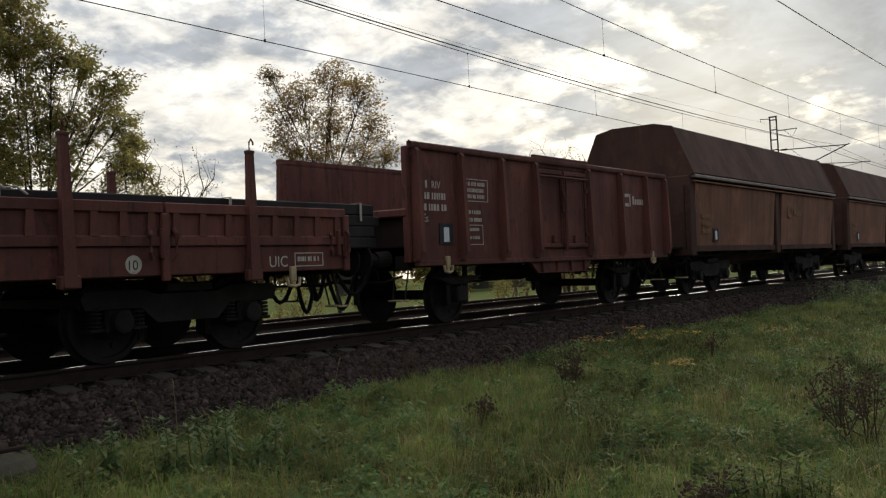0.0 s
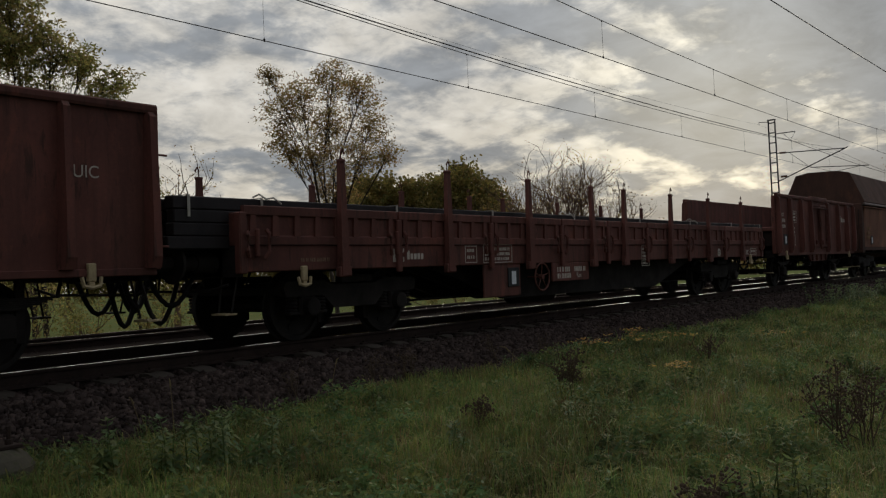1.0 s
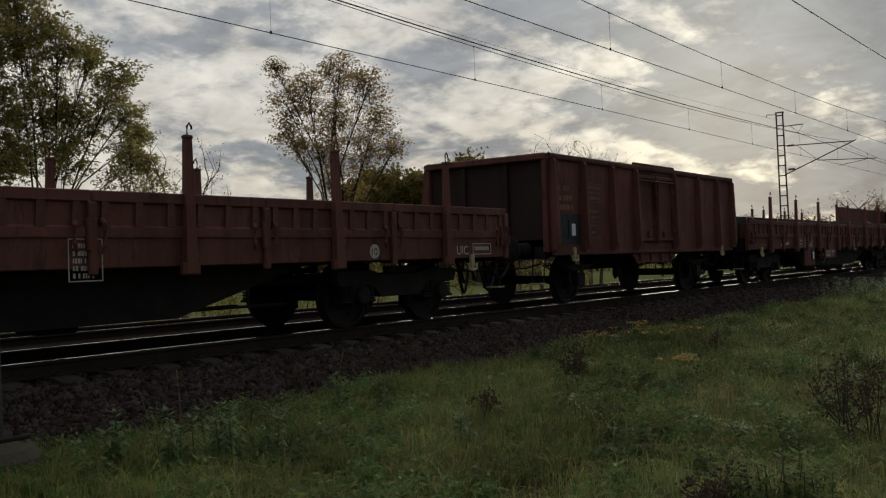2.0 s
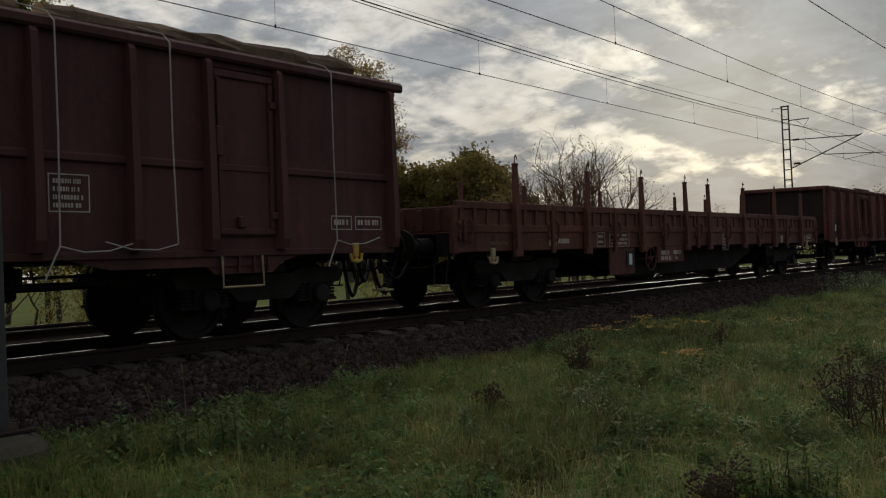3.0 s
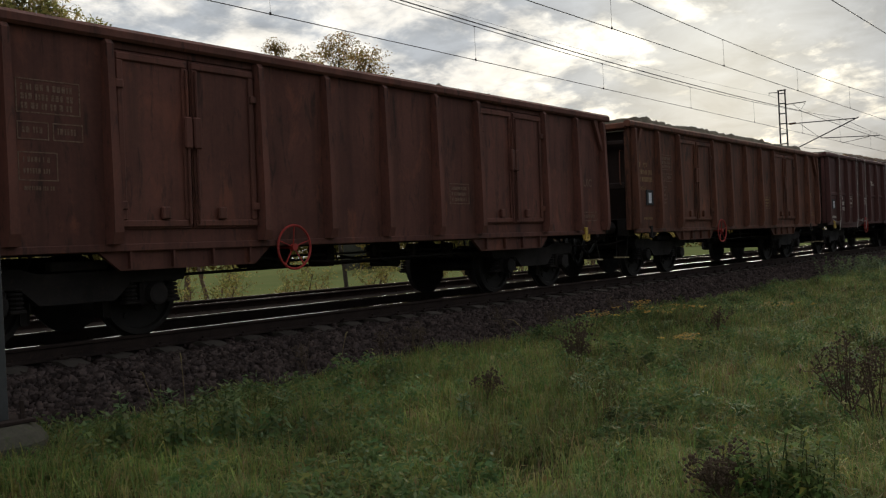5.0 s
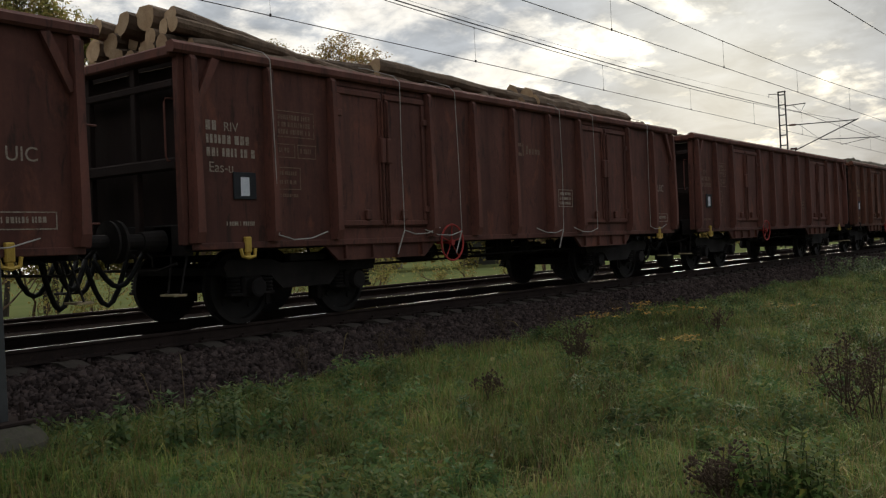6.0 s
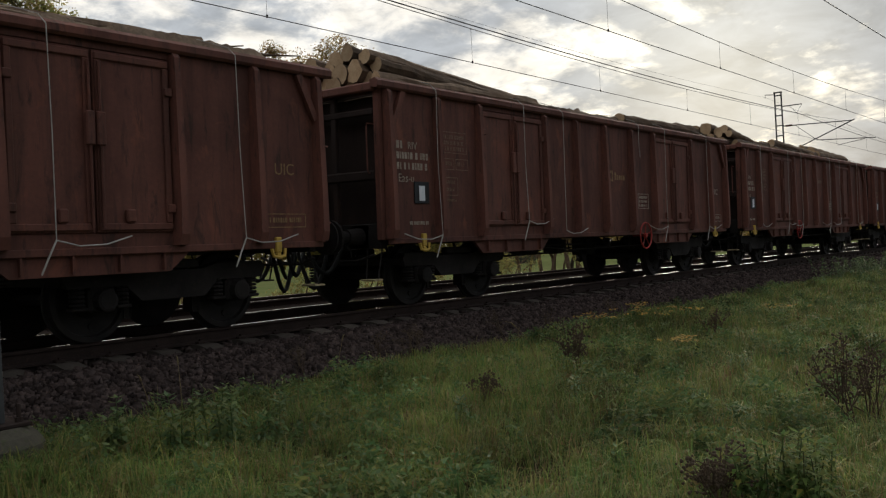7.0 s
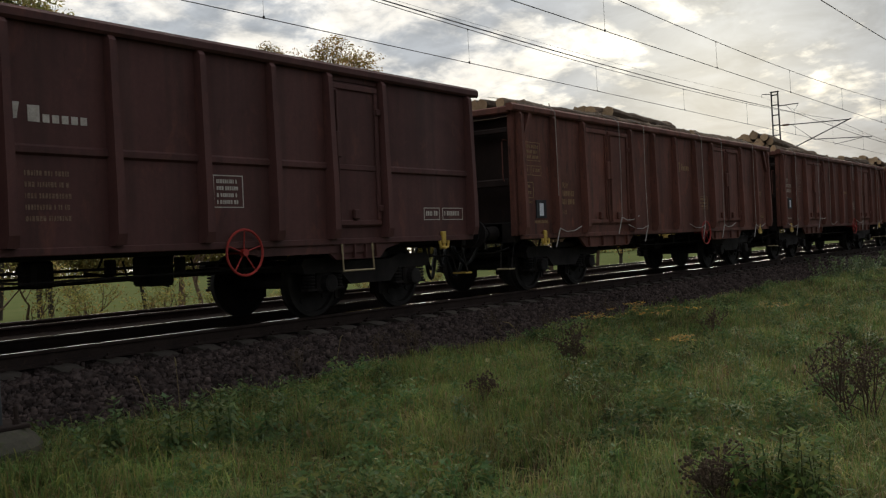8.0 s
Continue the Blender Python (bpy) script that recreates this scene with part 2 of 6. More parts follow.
M_STEEL = make_mat("dark_rolled_steel_bars", (0.030, 0.026, 0.028), (0.019, 0.017, 0.019), 0.75, 0.0, 3, 50, 0.08, (0.07, 0.05, 0.04), 0.3)
M_HOSE = make_mat("black_rubber_hose", (0.018, 0.018, 0.018), (0.012, 0.012, 0.012), 0.6, 0, 8, 60, 0.1)
M_TRUNK = make_mat("tree_bark", (0.060, 0.047, 0.036), (0.035, 0.028, 0.023), 0.95, 0, 4, 30, 1.0)
M_TWIG = make_mat("bare_twigs", (0.150, 0.098, 0.068), (0.105, 0.070, 0.050), 0.95, 0, 4, 30, 0.5)
M_DEAD = make_mat("dead_weed_stalk", (0.105, 0.074, 0.048), (0.062, 0.045, 0.031), 0.95, 0, 8, 50, 0.5)
M_WALL = make_mat("old_house_plaster", (0.085, 0.082, 0.070), (0.055, 0.055, 0.048), 0.95, 0, 1, 20, 0.4, (0.05, 0.06, 0.03), 0.6)
M_TILE = make_mat("old_roof_tile", (0.060, 0.050, 0.042), (0.042, 0.036, 0.032), 0.9, 0, 1.5, 20, 0.5, (0.045, 0.055, 0.03), 0.6)
L_GREEN = leaf_mat("autumn_green_leaves", [(0.270, 0.255, 0.085), (0.190, 0.210, 0.075), (0.340, 0.280, 0.095), (0.250, 0.185, 0.080)], 0.7)
L_RUSTY = leaf_mat("thin_autumn_leaves", [(0.270, 0.220, 0.085), (0.370, 0.225, 0.075), (0.210, 0.190, 0.080), (0.33, 0.185, 0.075)], 0.6)
L_DARK = leaf_mat("dark_wood_leaves", [(0.190, 0.160, 0.050), (0.240, 0.180, 0.055), (0.125, 0.130, 0.045), (0.260, 0.190, 0.060)], 0.5)
L_GRASS = leaf_mat("meadow_grass_blades", [(0.165, 0.245, 0.062), (0.074, 0.128, 0.042), (0.210, 0.246, 0.066), (0.222, 0.204, 0.066), (0.078, 0.134, 0.042), (0.130, 0.198, 0.054), (0.258, 0.208, 0.090), (0.156, 0.104, 0.058)], 0.40, 0.58, 0.09, 0.026, 0.45, 1.70)
L_NETTLE = leaf_mat("nettle_leaves", [(0.110, 0.180, 0.066), (0.080, 0.140, 0.056), (0.140, 0.200, 0.064), (0.150, 0.175, 0.060)], 0.4, 0.55, 0.25)
L_HERB = leaf_mat("meadow_herb_leaves", [(0.082, 0.145, 0.056), (0.125, 0.185, 0.068), (0.064, 0.112, 0.046), (0.185, 0.190, 0.060), (0.105, 0.165, 0.080)], 0.4, 0.5, 0.15, 0.02, 0.5, 1.6)
L_FERN = leaf_mat("pale_green_herb_leaves", [(0.110, 0.190, 0.046), (0.080, 0.145, 0.040), (0.120, 0.195, 0.045), (0.095, 0.165, 0.040), (0.240, 0.235, 0.050)], 0.4, 0.7, 0.1)
L_YELLOW = leaf_mat("yellow_flower_heads", [(0.45, 0.30, 0.03), (0.36, 0.22, 0.03), (0.28, 0.18, 0.04)], 0.2)
L_STRAW = leaf_mat("dry_straw_stalks", [(0.26, 0.20, 0.09), (0.17, 0.13, 0.06), (0.32, 0.26, 0.13)], 0.2)


# ---- mesh code ----
class Mesh:
    """Collects faces for one part."""
    def __init__(self):
        self.v, self.f, self.m = [], [], []

    def face(self, idx, mi=0):
        self.f.append(idx)
        self.m.append(mi)

    def box(self, x0, x1, y0, y1, z0, z1, ch=0.0, mi=0):
        b = len(self.v)
        if not ch:
            self.v += [(x, y, z) for x in (x0, x1) for y in (y0, y1) for z in (z0, z1)]
            for q in ((0, 1, 3, 2), (4, 6, 7, 5), (0, 4, 5, 1), (2, 3, 7, 6), (0, 2, 6, 4), (1, 5, 7, 3)):
                self.face([b + i for i in q], mi)
            return self
        lo, hi = (x0, y0, z0), (x1, y1, z1)
        idx = {}
        for c in range(8):
            s = (c >> 2 & 1, c >> 1 & 1, c & 1)
            base = [hi[k] if s[k] else lo[k] for k in range(3)]
            for ax in range(3):
                p = list(base)
                for k in range(3):
                    if k != ax:
                        p[k] += -ch if s[k] else ch
                idx[s, ax] = len(self.v)
                self.v.append(tuple(p))
        for ax in range(3):
            o1, o2 = [k for k in range(3) if k != ax]
            for side in (0, 1):
                q = []
                for a, c in ((0, 0), (1, 0), (1, 1), (0, 1)):
                    s = [0, 0, 0]
                    s[ax], s[o1], s[o2] = side, a, c
                    q.append(idx[tuple(s), ax])
                self.face(q if side == (1 if ax != 1 else 0) else q[::-1], mi)
            for a in (0, 1):
                for c in (0, 1):
                    s0, s1 = [0, 0, 0], [0, 0, 0]
                    s0[ax], s1[ax] = 0, 1
                    for s in (s0, s1):
                        s[o1], s[o2] = a, c
                    s0, s1 = tuple(s0), tuple(s1)
                    self.face([idx[s0, o1], idx[s1, o1], idx[s1, o2], idx[s0, o2]], mi)
        for c in range(8):
            s = (c >> 2 & 1, c >> 1 & 1, c & 1)
            self.face([idx[s, k] for k in range(3)], mi)
        return self

    def hexa(self, pts, mi=0):
        """Eight corners in the order of box()."""
        b = len(self.v)
        self.v += [tuple(p) for p in pts]
        for q in ((0, 1, 3, 2), (4, 6, 7, 5), (0, 4, 5, 1), (2, 3, 7, 6), (0, 2, 6, 4), (1, 5, 7, 3)):
            self.face([b + i for i in q], mi)
        return self

    def prism(self, prof, a, b, axis="x", mi=0):
        """A closed outline drawn out along an axis; the outline is (y, z) for x, (x, z) for y, (x, y) for z."""
        n0, n = len(self.v), len(prof)
        for s in (a, b):
            for p, q in prof:
                self.v.append({"x": (s, p, q), "y": (p, s, q), "z": (p, q, s)}[axis])
        for i in range(n):
            j = (i + 1) % n
            self.face([n0 + i, n0 + j, n0 + n + j, n0 + n + i], mi)
        self.face([n0 + i for i in range(n)][::-1], mi)
        self.face([n0 + n + i for i in range(n)], mi)
        return self

    def tube(self, pts, r, n=6, mi=0, cap=True, r_end=None, cap_mi=None):
        pts = [Vector(p) for p in pts]
        n0, k = len(self.v), len(pts)
        ref = Vector((0, 0, 1))
        for i, p in enumerate(pts):
            d = (pts[min(i + 1, k - 1)] - pts[max(i - 1, 0)]).normalized()
            u = d.cross(ref)
            if u.length < 0.05:
                u = d.cross(Vector((1, 0, 0)))
            u.normalize()
            w = d.cross(u)
            rr = r if r_end is None else r + (r_end - r) * i / (k - 1)
            for j in range(n):
                a = 2 * math.pi * j / n
                self.v.append(tuple(p + (u * math.cos(a) + w * math.sin(a)) * rr))
        for i in range(k - 1):
            for j in range(n):
                a, b = n0 + i * n + j, n0 + i * n + (j + 1) % n
                self.face([a, b, b + n, a + n], mi)
        if cap:
            cm = mi if cap_mi is None else cap_mi
            self.face([n0 + j for j in range(n)][::-1], cm)
            self.face([n0 + (k - 1) * n + j for j in range(n)], cm)
        return self

    def lathe(self, prof, p, axis="y", n=20, mi=0):
        """Rings (along the axis, radius) about the point p."""
        n0 = len(self.v)
        for s, r in prof:
            for j in range(n):
                a = 2 * math.pi * j / n
                c, d = r * math.cos(a), r * math.sin(a)
                o = {"x": (s, c, d), "y": (c, s, d), "z": (c, d, s)}[axis]
                self.v.append((p[0] + o[0], p[1] + o[1], p[2] + o[2]))
        for i in range(len(prof) - 1):
            for j in range(n):
                a, b = n0 + i * n + j, n0 + i * n + (j + 1) % n
                self.face([a, b, b + n, a + n], mi)
        self.face([n0 + j for j in range(n)][::-1], mi)
        self.face([n0 + (len(prof) - 1) * n + j for j in range(n)], mi)
        return self

    def ring(self, c, R, r, axis="y", n=20, k=6, mi=0):
        pts = []
        n0 = len(self.v)
        for i in range(n):
            a = 2 * math.pi * i / n
            for j in range(k):
                b = 2 * math.pi * j / k
                rad, h = R + r * math.cos(b), r * math.sin(b)
                o = {"y": (rad * math.cos(a), h, rad * math.sin(a)), "x": (h, rad * math.cos(a), rad * math.sin(a)),
                     "z": (rad * math.cos(a), rad * math.sin(a), h)}[axis]
                self.v.append((c[0] + o[0], c[1] + o[1], c[2] + o[2]))
        for i in range(n):
            for j in range(k):
                a, b = n0 + i * k + j, n0 + i * k + (j + 1) % k
                c2, d2 = n0 + ((i + 1) % n) * k + (j + 1) % k, n0 + ((i + 1) % n) * k + j
                self.face([a, b, c2, d2], mi)
        return self

    def data(self, name, mats, smooth=False):
        me = bpy.data.meshes.new(name)
        me.from_pydata(self.v, [], self.f)
        for m in mats if isinstance(mats, (list, tuple)) else [mats]:
            me.materials.append(m)
        me.polygons.foreach_set("material_index", self.m)
        bm = bmesh.new()
        bm.from_mesh(me)
        bmesh.ops.recalc_face_normals(bm, faces=bm.faces)
        bm.to_mesh(me)
        bm.free()
        if smooth:
            me.polygons.foreach_set("use_smooth", [True] * len(me.polygons))
        me.update()
        return me


def part(name, mesh, mats, parent, label="", at=None, smooth=False):
    """ONE mesh object under a thing or under a part. mesh: a Mesh, or mesh data that is shared."""
    me = mesh.data(name, mats, smooth) if isinstance(mesh, Mesh) else mesh
    ob = new(name, me)
    ob.parent = parent
    if at is not None:
        ob.matrix_basis = at if isinstance(at, Matrix) else Matrix.Translation(at)
    return tagged(ob, label)


def thing(name, label, category, at=(0, 0, 0), group="", kind=""):
    ob = new(name)
    ob.matrix_basis = Matrix.Translation(at)
    return tagged(ob, label, category, group, kind)


def raw_mesh(name, verts, faces, mats, corners):
    """A mesh from number arrays; all faces have the same count of corners."""
    me = bpy.data.meshes.new(name)
    nf = len(faces)
    me.vertices.add(len(verts))
    me.vertices.foreach_set("co", np.asarray(verts, np.float32).ravel())
    me.loops.add(nf * corners)
    me.loops.foreach_set("vertex_index", np.asarray(faces, np.int32).ravel())
    me.polygons.add(nf)
    me.polygons.foreach_set("loop_start", np.arange(nf, dtype=np.int32) * corners)
    me.update(calc_edges=True)
    me.materials.append(mats)
    return me


# ---- ground, ballast and track ----
Y1, Y2, Z2 = 9.89, 14.6, 0.05
Z1, CANT = 0.048, 1.3              # the near track lies a little higher, and its far rail higher still


def ground_z(x, y):
    z = -0.86 + 0.25 * np.clip((y - 1.5) / 5.0, 0, 1) + 0.04 * np.sin(x * 0.55 + y * 0.8) * np.sin(y * 0.9 - x * 0.31)
    return z + 0.06 * np.clip((x - 9) / 14, 0, 1) * np.clip((7.6 - y) / 3, 0, 1)


def build_ground():
    xs = np.unique(np.concatenate([np.linspace(-1500, -60, 8), np.linspace(-60, -6, 28), np.linspace(-6, 40, 116), np.linspace(40, 120, 60), np.linspace(120, 2500, 14)]))
    ys = np.unique(np.concatenate([np.linspace(-1500, -30, 8), np.linspace(-30, -2, 15), np.linspace(-2, 9, 40)]))
    X, Y = np.meshgrid(xs, ys, indexing="ij")
    Z = ground_z(X, Y)
    v = np.stack([X, Y, Z], -1).reshape(-1, 3)
    n = len(ys)
    i, j = np.meshgrid(np.arange(len(xs) - 1), np.arange(n - 1), indexing="ij")
    a = (i * n + j).ravel()
    f = np.stack([a, a + n, a + n + 1, a + 1], -1)
    # the far side of the line goes on as the same sheet
    ys2 = np.unique(np.concatenate([np.linspace(9, 60, 30), np.linspace(60, 2500, 14)]))
    X2, Y2g = np.meshgrid(xs, ys2, indexing="ij")
    far = np.clip((Y2g - 17) / 6, 0, 1)
    Z2g = ground_z(X2, np.full_like(Y2g, 9.0)) * (1 - far) + far * (-0.95 + 0.05 * np.sin(X2 * 0.2) * np.sin(Y2g * 0.17))
    v2 = np.stack([X2, Y2g, Z2g], -1).reshape(-1, 3)
    m = len(ys2)
    i, j = np.meshgrid(np.arange(len(xs) - 1), np.arange(m - 1), indexing="ij")
    b = (i * m + j).ravel() + len(v)
    f2 = np.stack([b, b + m, b + m + 1, b + 1], -1)
    me = raw_mesh("ground", np.concatenate([v, v2]), np.concatenate([f, f2]), M_SOIL, 4)
    me.materials.append(M_FIELD)
    me.polygons.foreach_set("material_index", np.concatenate([np.zeros(len(f), np.int32), (Y2g[:-1, :-1].ravel() > 17).astype(np.int32)]))
    me.polygons.foreach_set("use_smooth", np.ones(len(f) + len(f2), bool))
    tagged(new("ground", me), "uneven meadow turf on both sides of the railway line", "ground", kind="structure")


BED = [(7.35, -0.85), (7.70, -0.61), (8.36, -0.228), (9.03, -0.205), (9.22, -0.10), (10.56, -0.07), (10.75, -0.12), (11.3, -0.16), (12.2, -0.27), (12.95, -0.11), (13.75, -0.10), (13.95, -0.07), (15.25, -0.07), (15.45, -0.16), (16.2, -0.18), (17.2, -0.75), (17.5, -0.98)]


def build_bed():
    m = Mesh()
    m.prism([(7.35, -1.2)] + BED + [(17.5, -1.2)], -150, 600)
    tagged(part("ballast_bed", m, M_BED, None), "dark stone ballast bed under two railway tracks", "ballast", kind="structure")
    rng = np.random.default_rng(5)
    # loose stones on the near shoulder, between the near sleepers, and thinner farther on
    px, py = [], []
    for x0, x1, y0, y1, dens in ((1, 16, 7.5, 8.7, 1700), (16, 34, 7.5, 8.7, 700), (34, 70, 7.5, 8.7, 170),
                                 (1, 18, 8.7, 9.1, 260), (18, 40, 8.7, 9.1, 90), (3, 24, 10.7, 12.6, 60)):
        k = int((x1 - x0) * (y1 - y0) * dens)
        px.append(rng.uniform(x0, x1, k))
        py.append(rng.uniform(y0, y1, k))
    px, py = np.concatenate(px), np.concatenate(py)
    by, bz = np.array(BED).T
    pz = np.interp(py, by, bz)
    n = len(px)
    # broken pieces with flat faces and sharp edges: a cube with pushed corners and cut top corners
    cor = np.array([(x, y, z) for x in (-1, 1) for y in (-1, 1) for z in (-1, 1)], float)
    fi = np.array([(0, 1, 3), (0, 3, 2), (4, 6, 7), (4, 7, 5), (0, 4, 5), (0, 5, 1), (2, 3, 7), (2, 7, 6), (0, 2, 6), (0, 6, 4), (1, 5, 7), (1, 7, 3)])
    size = rng.uniform(0.014, 0.034, n) * np.where(rng.random(n) < 0.12, 1.35, 1.0)
    size[px > 18] *= 1.3
    s3 = size[:, None] * rng.uniform(0.55, 1.30, (n, 3))
    pts = cor[None] * rng.uniform(0.35, 1.15, (n, 8, 3)) * s3[:, None, :]
    ang = rng.uniform(0, 6.28, n)
    tilt = rng.uniform(-1.5, 1.5, n)
    ca, sa, ct, st = np.cos(ang)[:, None], np.sin(ang)[:, None], np.cos(tilt)[:, None], np.sin(tilt)[:, None]
    y_, z_ = pts[..., 1] * ct - pts[..., 2] * st, pts[..., 1] * st + pts[..., 2] * ct
    x_, y_ = pts[..., 0] * ca - y_ * sa, pts[..., 0] * sa + y_ * ca
    v = np.stack([x_ + px[:, None], y_ + py[:, None], z_ + pz[:, None] + size[:, None] * 0.35], -1).reshape(-1, 3)
    f = (fi[None] + 8 * np.arange(n)[:, None, None]).reshape(-1, 3)
    tagged(new("ballast_stones", raw_mesh("ballast_stones", v, f, M_STONE, 3)), "broken dark brown ballast stones beside the rails", "ballast", kind="stuff")


def rail_mesh():
    prof = [(-0.07, -0.17), (0.07, -0.17), (0.07, -0.155), (0.012, -0.135), (0.012, -0.045), (0.036, -0.035), (0.036, -0.012), (0.021, 0.0), (-0.021, 0.0), (-0.036, -0.012), (-0.036, -0.035), (-0.012, -0.045), (-0.012, -0.135), (-0.07, -0.155)]
    m = Mesh().prism(prof, -150, 600)
    m.m[7] = 1
    return m.data("rail", [M_RAIL, M_RAILTOP])


def build_tracks():
    rail = rail_mesh()
    sl = Mesh()
    sl.prism([(-1.30, -0.40), (1.30, -0.40), (1.30, -0.235), (1.22, -0.215), (0.98, -0.165), (0.55, -0.165), (0.40, -0.20), (-0.40, -0.20), (-0.55, -0.165), (-0.98, -0.165), (-1.22, -0.215), (-1.30, -0.235)], -0.13, 0.13)
    for s in (-1, 1):
        for q in (-0.09, 0.09):
            sl.box(-0.055, 0.055, s * 0.75 + q - 0.035, s * 0.75 + q + 0.035, -0.168, -0.135, 0.008, 1)
            sl.lathe([(-0.14, 0.018), (-0.105, 0.018)], (0, s * 0.75 + q, 0), "z", 6, 1)
    sleeper = sl.data("sleeper", [M_CONC, M_RAIL])
    for name, y, z, count in (("near_track", Y1, Z1, 120), ("far_track", Y2, Z2, 110)):
        tr = thing("railway_track", "polished steel rails on concrete sleepers in ballast", "railway track", (0, y, z), kind="structure")
        if y == Y1:
            tr.matrix_basis = pose(0, y, z, CANT)
        for s in (-0.752, 0.752):
            part("rail", rail, None, tr, "rusty rail with a polished head", (0, s, 0))
        for i in range(count):
            part("sleeper", sleeper, None, tr, "", (0.28 + (i - 8) * 0.6, random.uniform(-0.012, 0.012), random.uniform(-0.008, 0.004)))


# ---- overhead line ----
def wire_mesh(m, a, b, sag, r, n=24, spans=1):
    pts = []
    for i in range(n + 1):
        s = i / n
        p = Vector(a).lerp(Vector(b), s)
        p.z -= sag * 4 * s * (1 - s)
        pts.append(p)
    m.tube(pts, r, 5)
    return pts


def build_overhead():
    # each line: height of the contact wire at both ends of the seen span, lowest point and rise of the catenary wire
    for y, zc0, zc1, zm, top, xs in ((Y1, 5.76, 5.93, 6.625, 0.645, (-50, 3.17, 54, 114, 174, 234)), (13.99, 5.76, 5.85, 6.615, 0.64, (-52, 2.3, 55.7, 115, 175, 235))):
        line = thing("overhead_line", "thin dark contact wire hung from a catenary wire by droppers", "overhead line", (0, 0, 0), kind="structure")
        con, mes = Mesh(), Mesh()
        drop = []
        height = lambda x: zc0 + (zc1 - zc0) * min(max((x - xs[1]) / (xs[2] - xs[1]), 0), 1)
        for x0, x1 in zip(xs, xs[1:]):
            con.tube([(x0 + (x1 - x0) * i / 8, y, height(x0 + (x1 - x0) * i / 8)) for i in range(9)], 0.0105, 5)
            mes.tube([(x0 + (x1 - x0) * i / 32, y, zm + top * (i / 16 - 1) ** 2) for i in range(33)], 0.0105, 5)
            for k in range(-10, 18):
                xd = 5.35 + 7.14 * k + (0.2 if y > 12 else 0.0)
                if x0 < xd <= x1:
                    drop.append((xd, zm + top * (2 * (xd - x0) / (x1 - x0) - 1) ** 2))
        part("contact_wire", con, M_WIRE, line)
        part("catenary_wire", mes, M_WIRE, line)
        for xd, zt in drop:
            if 0 < xd < 130:
                zc = height(xd)
                d = Mesh().tube([(xd, y, zc), (xd, y, zt)], 0.0045, 4)
                d.box(xd - 0.02, xd + 0.02, y - 0.015, y + 0.015, zc - 0.02, zc + 0.045, 0.005)
                d.box(xd - 0.015, xd + 0.015, y - 0.012, y + 0.012, zt - 0.03, zt + 0.015, 0.004)
                part("dropper", d, M_WIRE, line)
    for label, r, sag, pts in (("thin dark feeder cable high above the line", 0.014, 0.25, ((-4.4, 7.0, 7.28), (55.7, 7.0, 7.90), (115, 7.0, 8.2))),
                               ("dark cable held by the brackets of the far masts", 0.019, 0.38, ((2.3, 15.5, 7.88), (55.7, 16.15, 7.93), (115, 16.15, 7.93), (175, 16.15, 7.93))),
                               ("thin dark wire running along the heads of the far masts", 0.005, 0.52, ((2.3, 17.6, 9.0), (55.7, 17.95, 9.10), (115, 17.95, 9.10)))):
        cable = thing("feeder_cable", label, "cable", kind="structure")
        m = Mesh()
        for a, b in zip(pts, pts[1:]):
            wire_mesh(m, a, b, sag, r)
        part("cable", m, M_WIRE, cable)


MASTX, MASTY = 55.7, 17.2


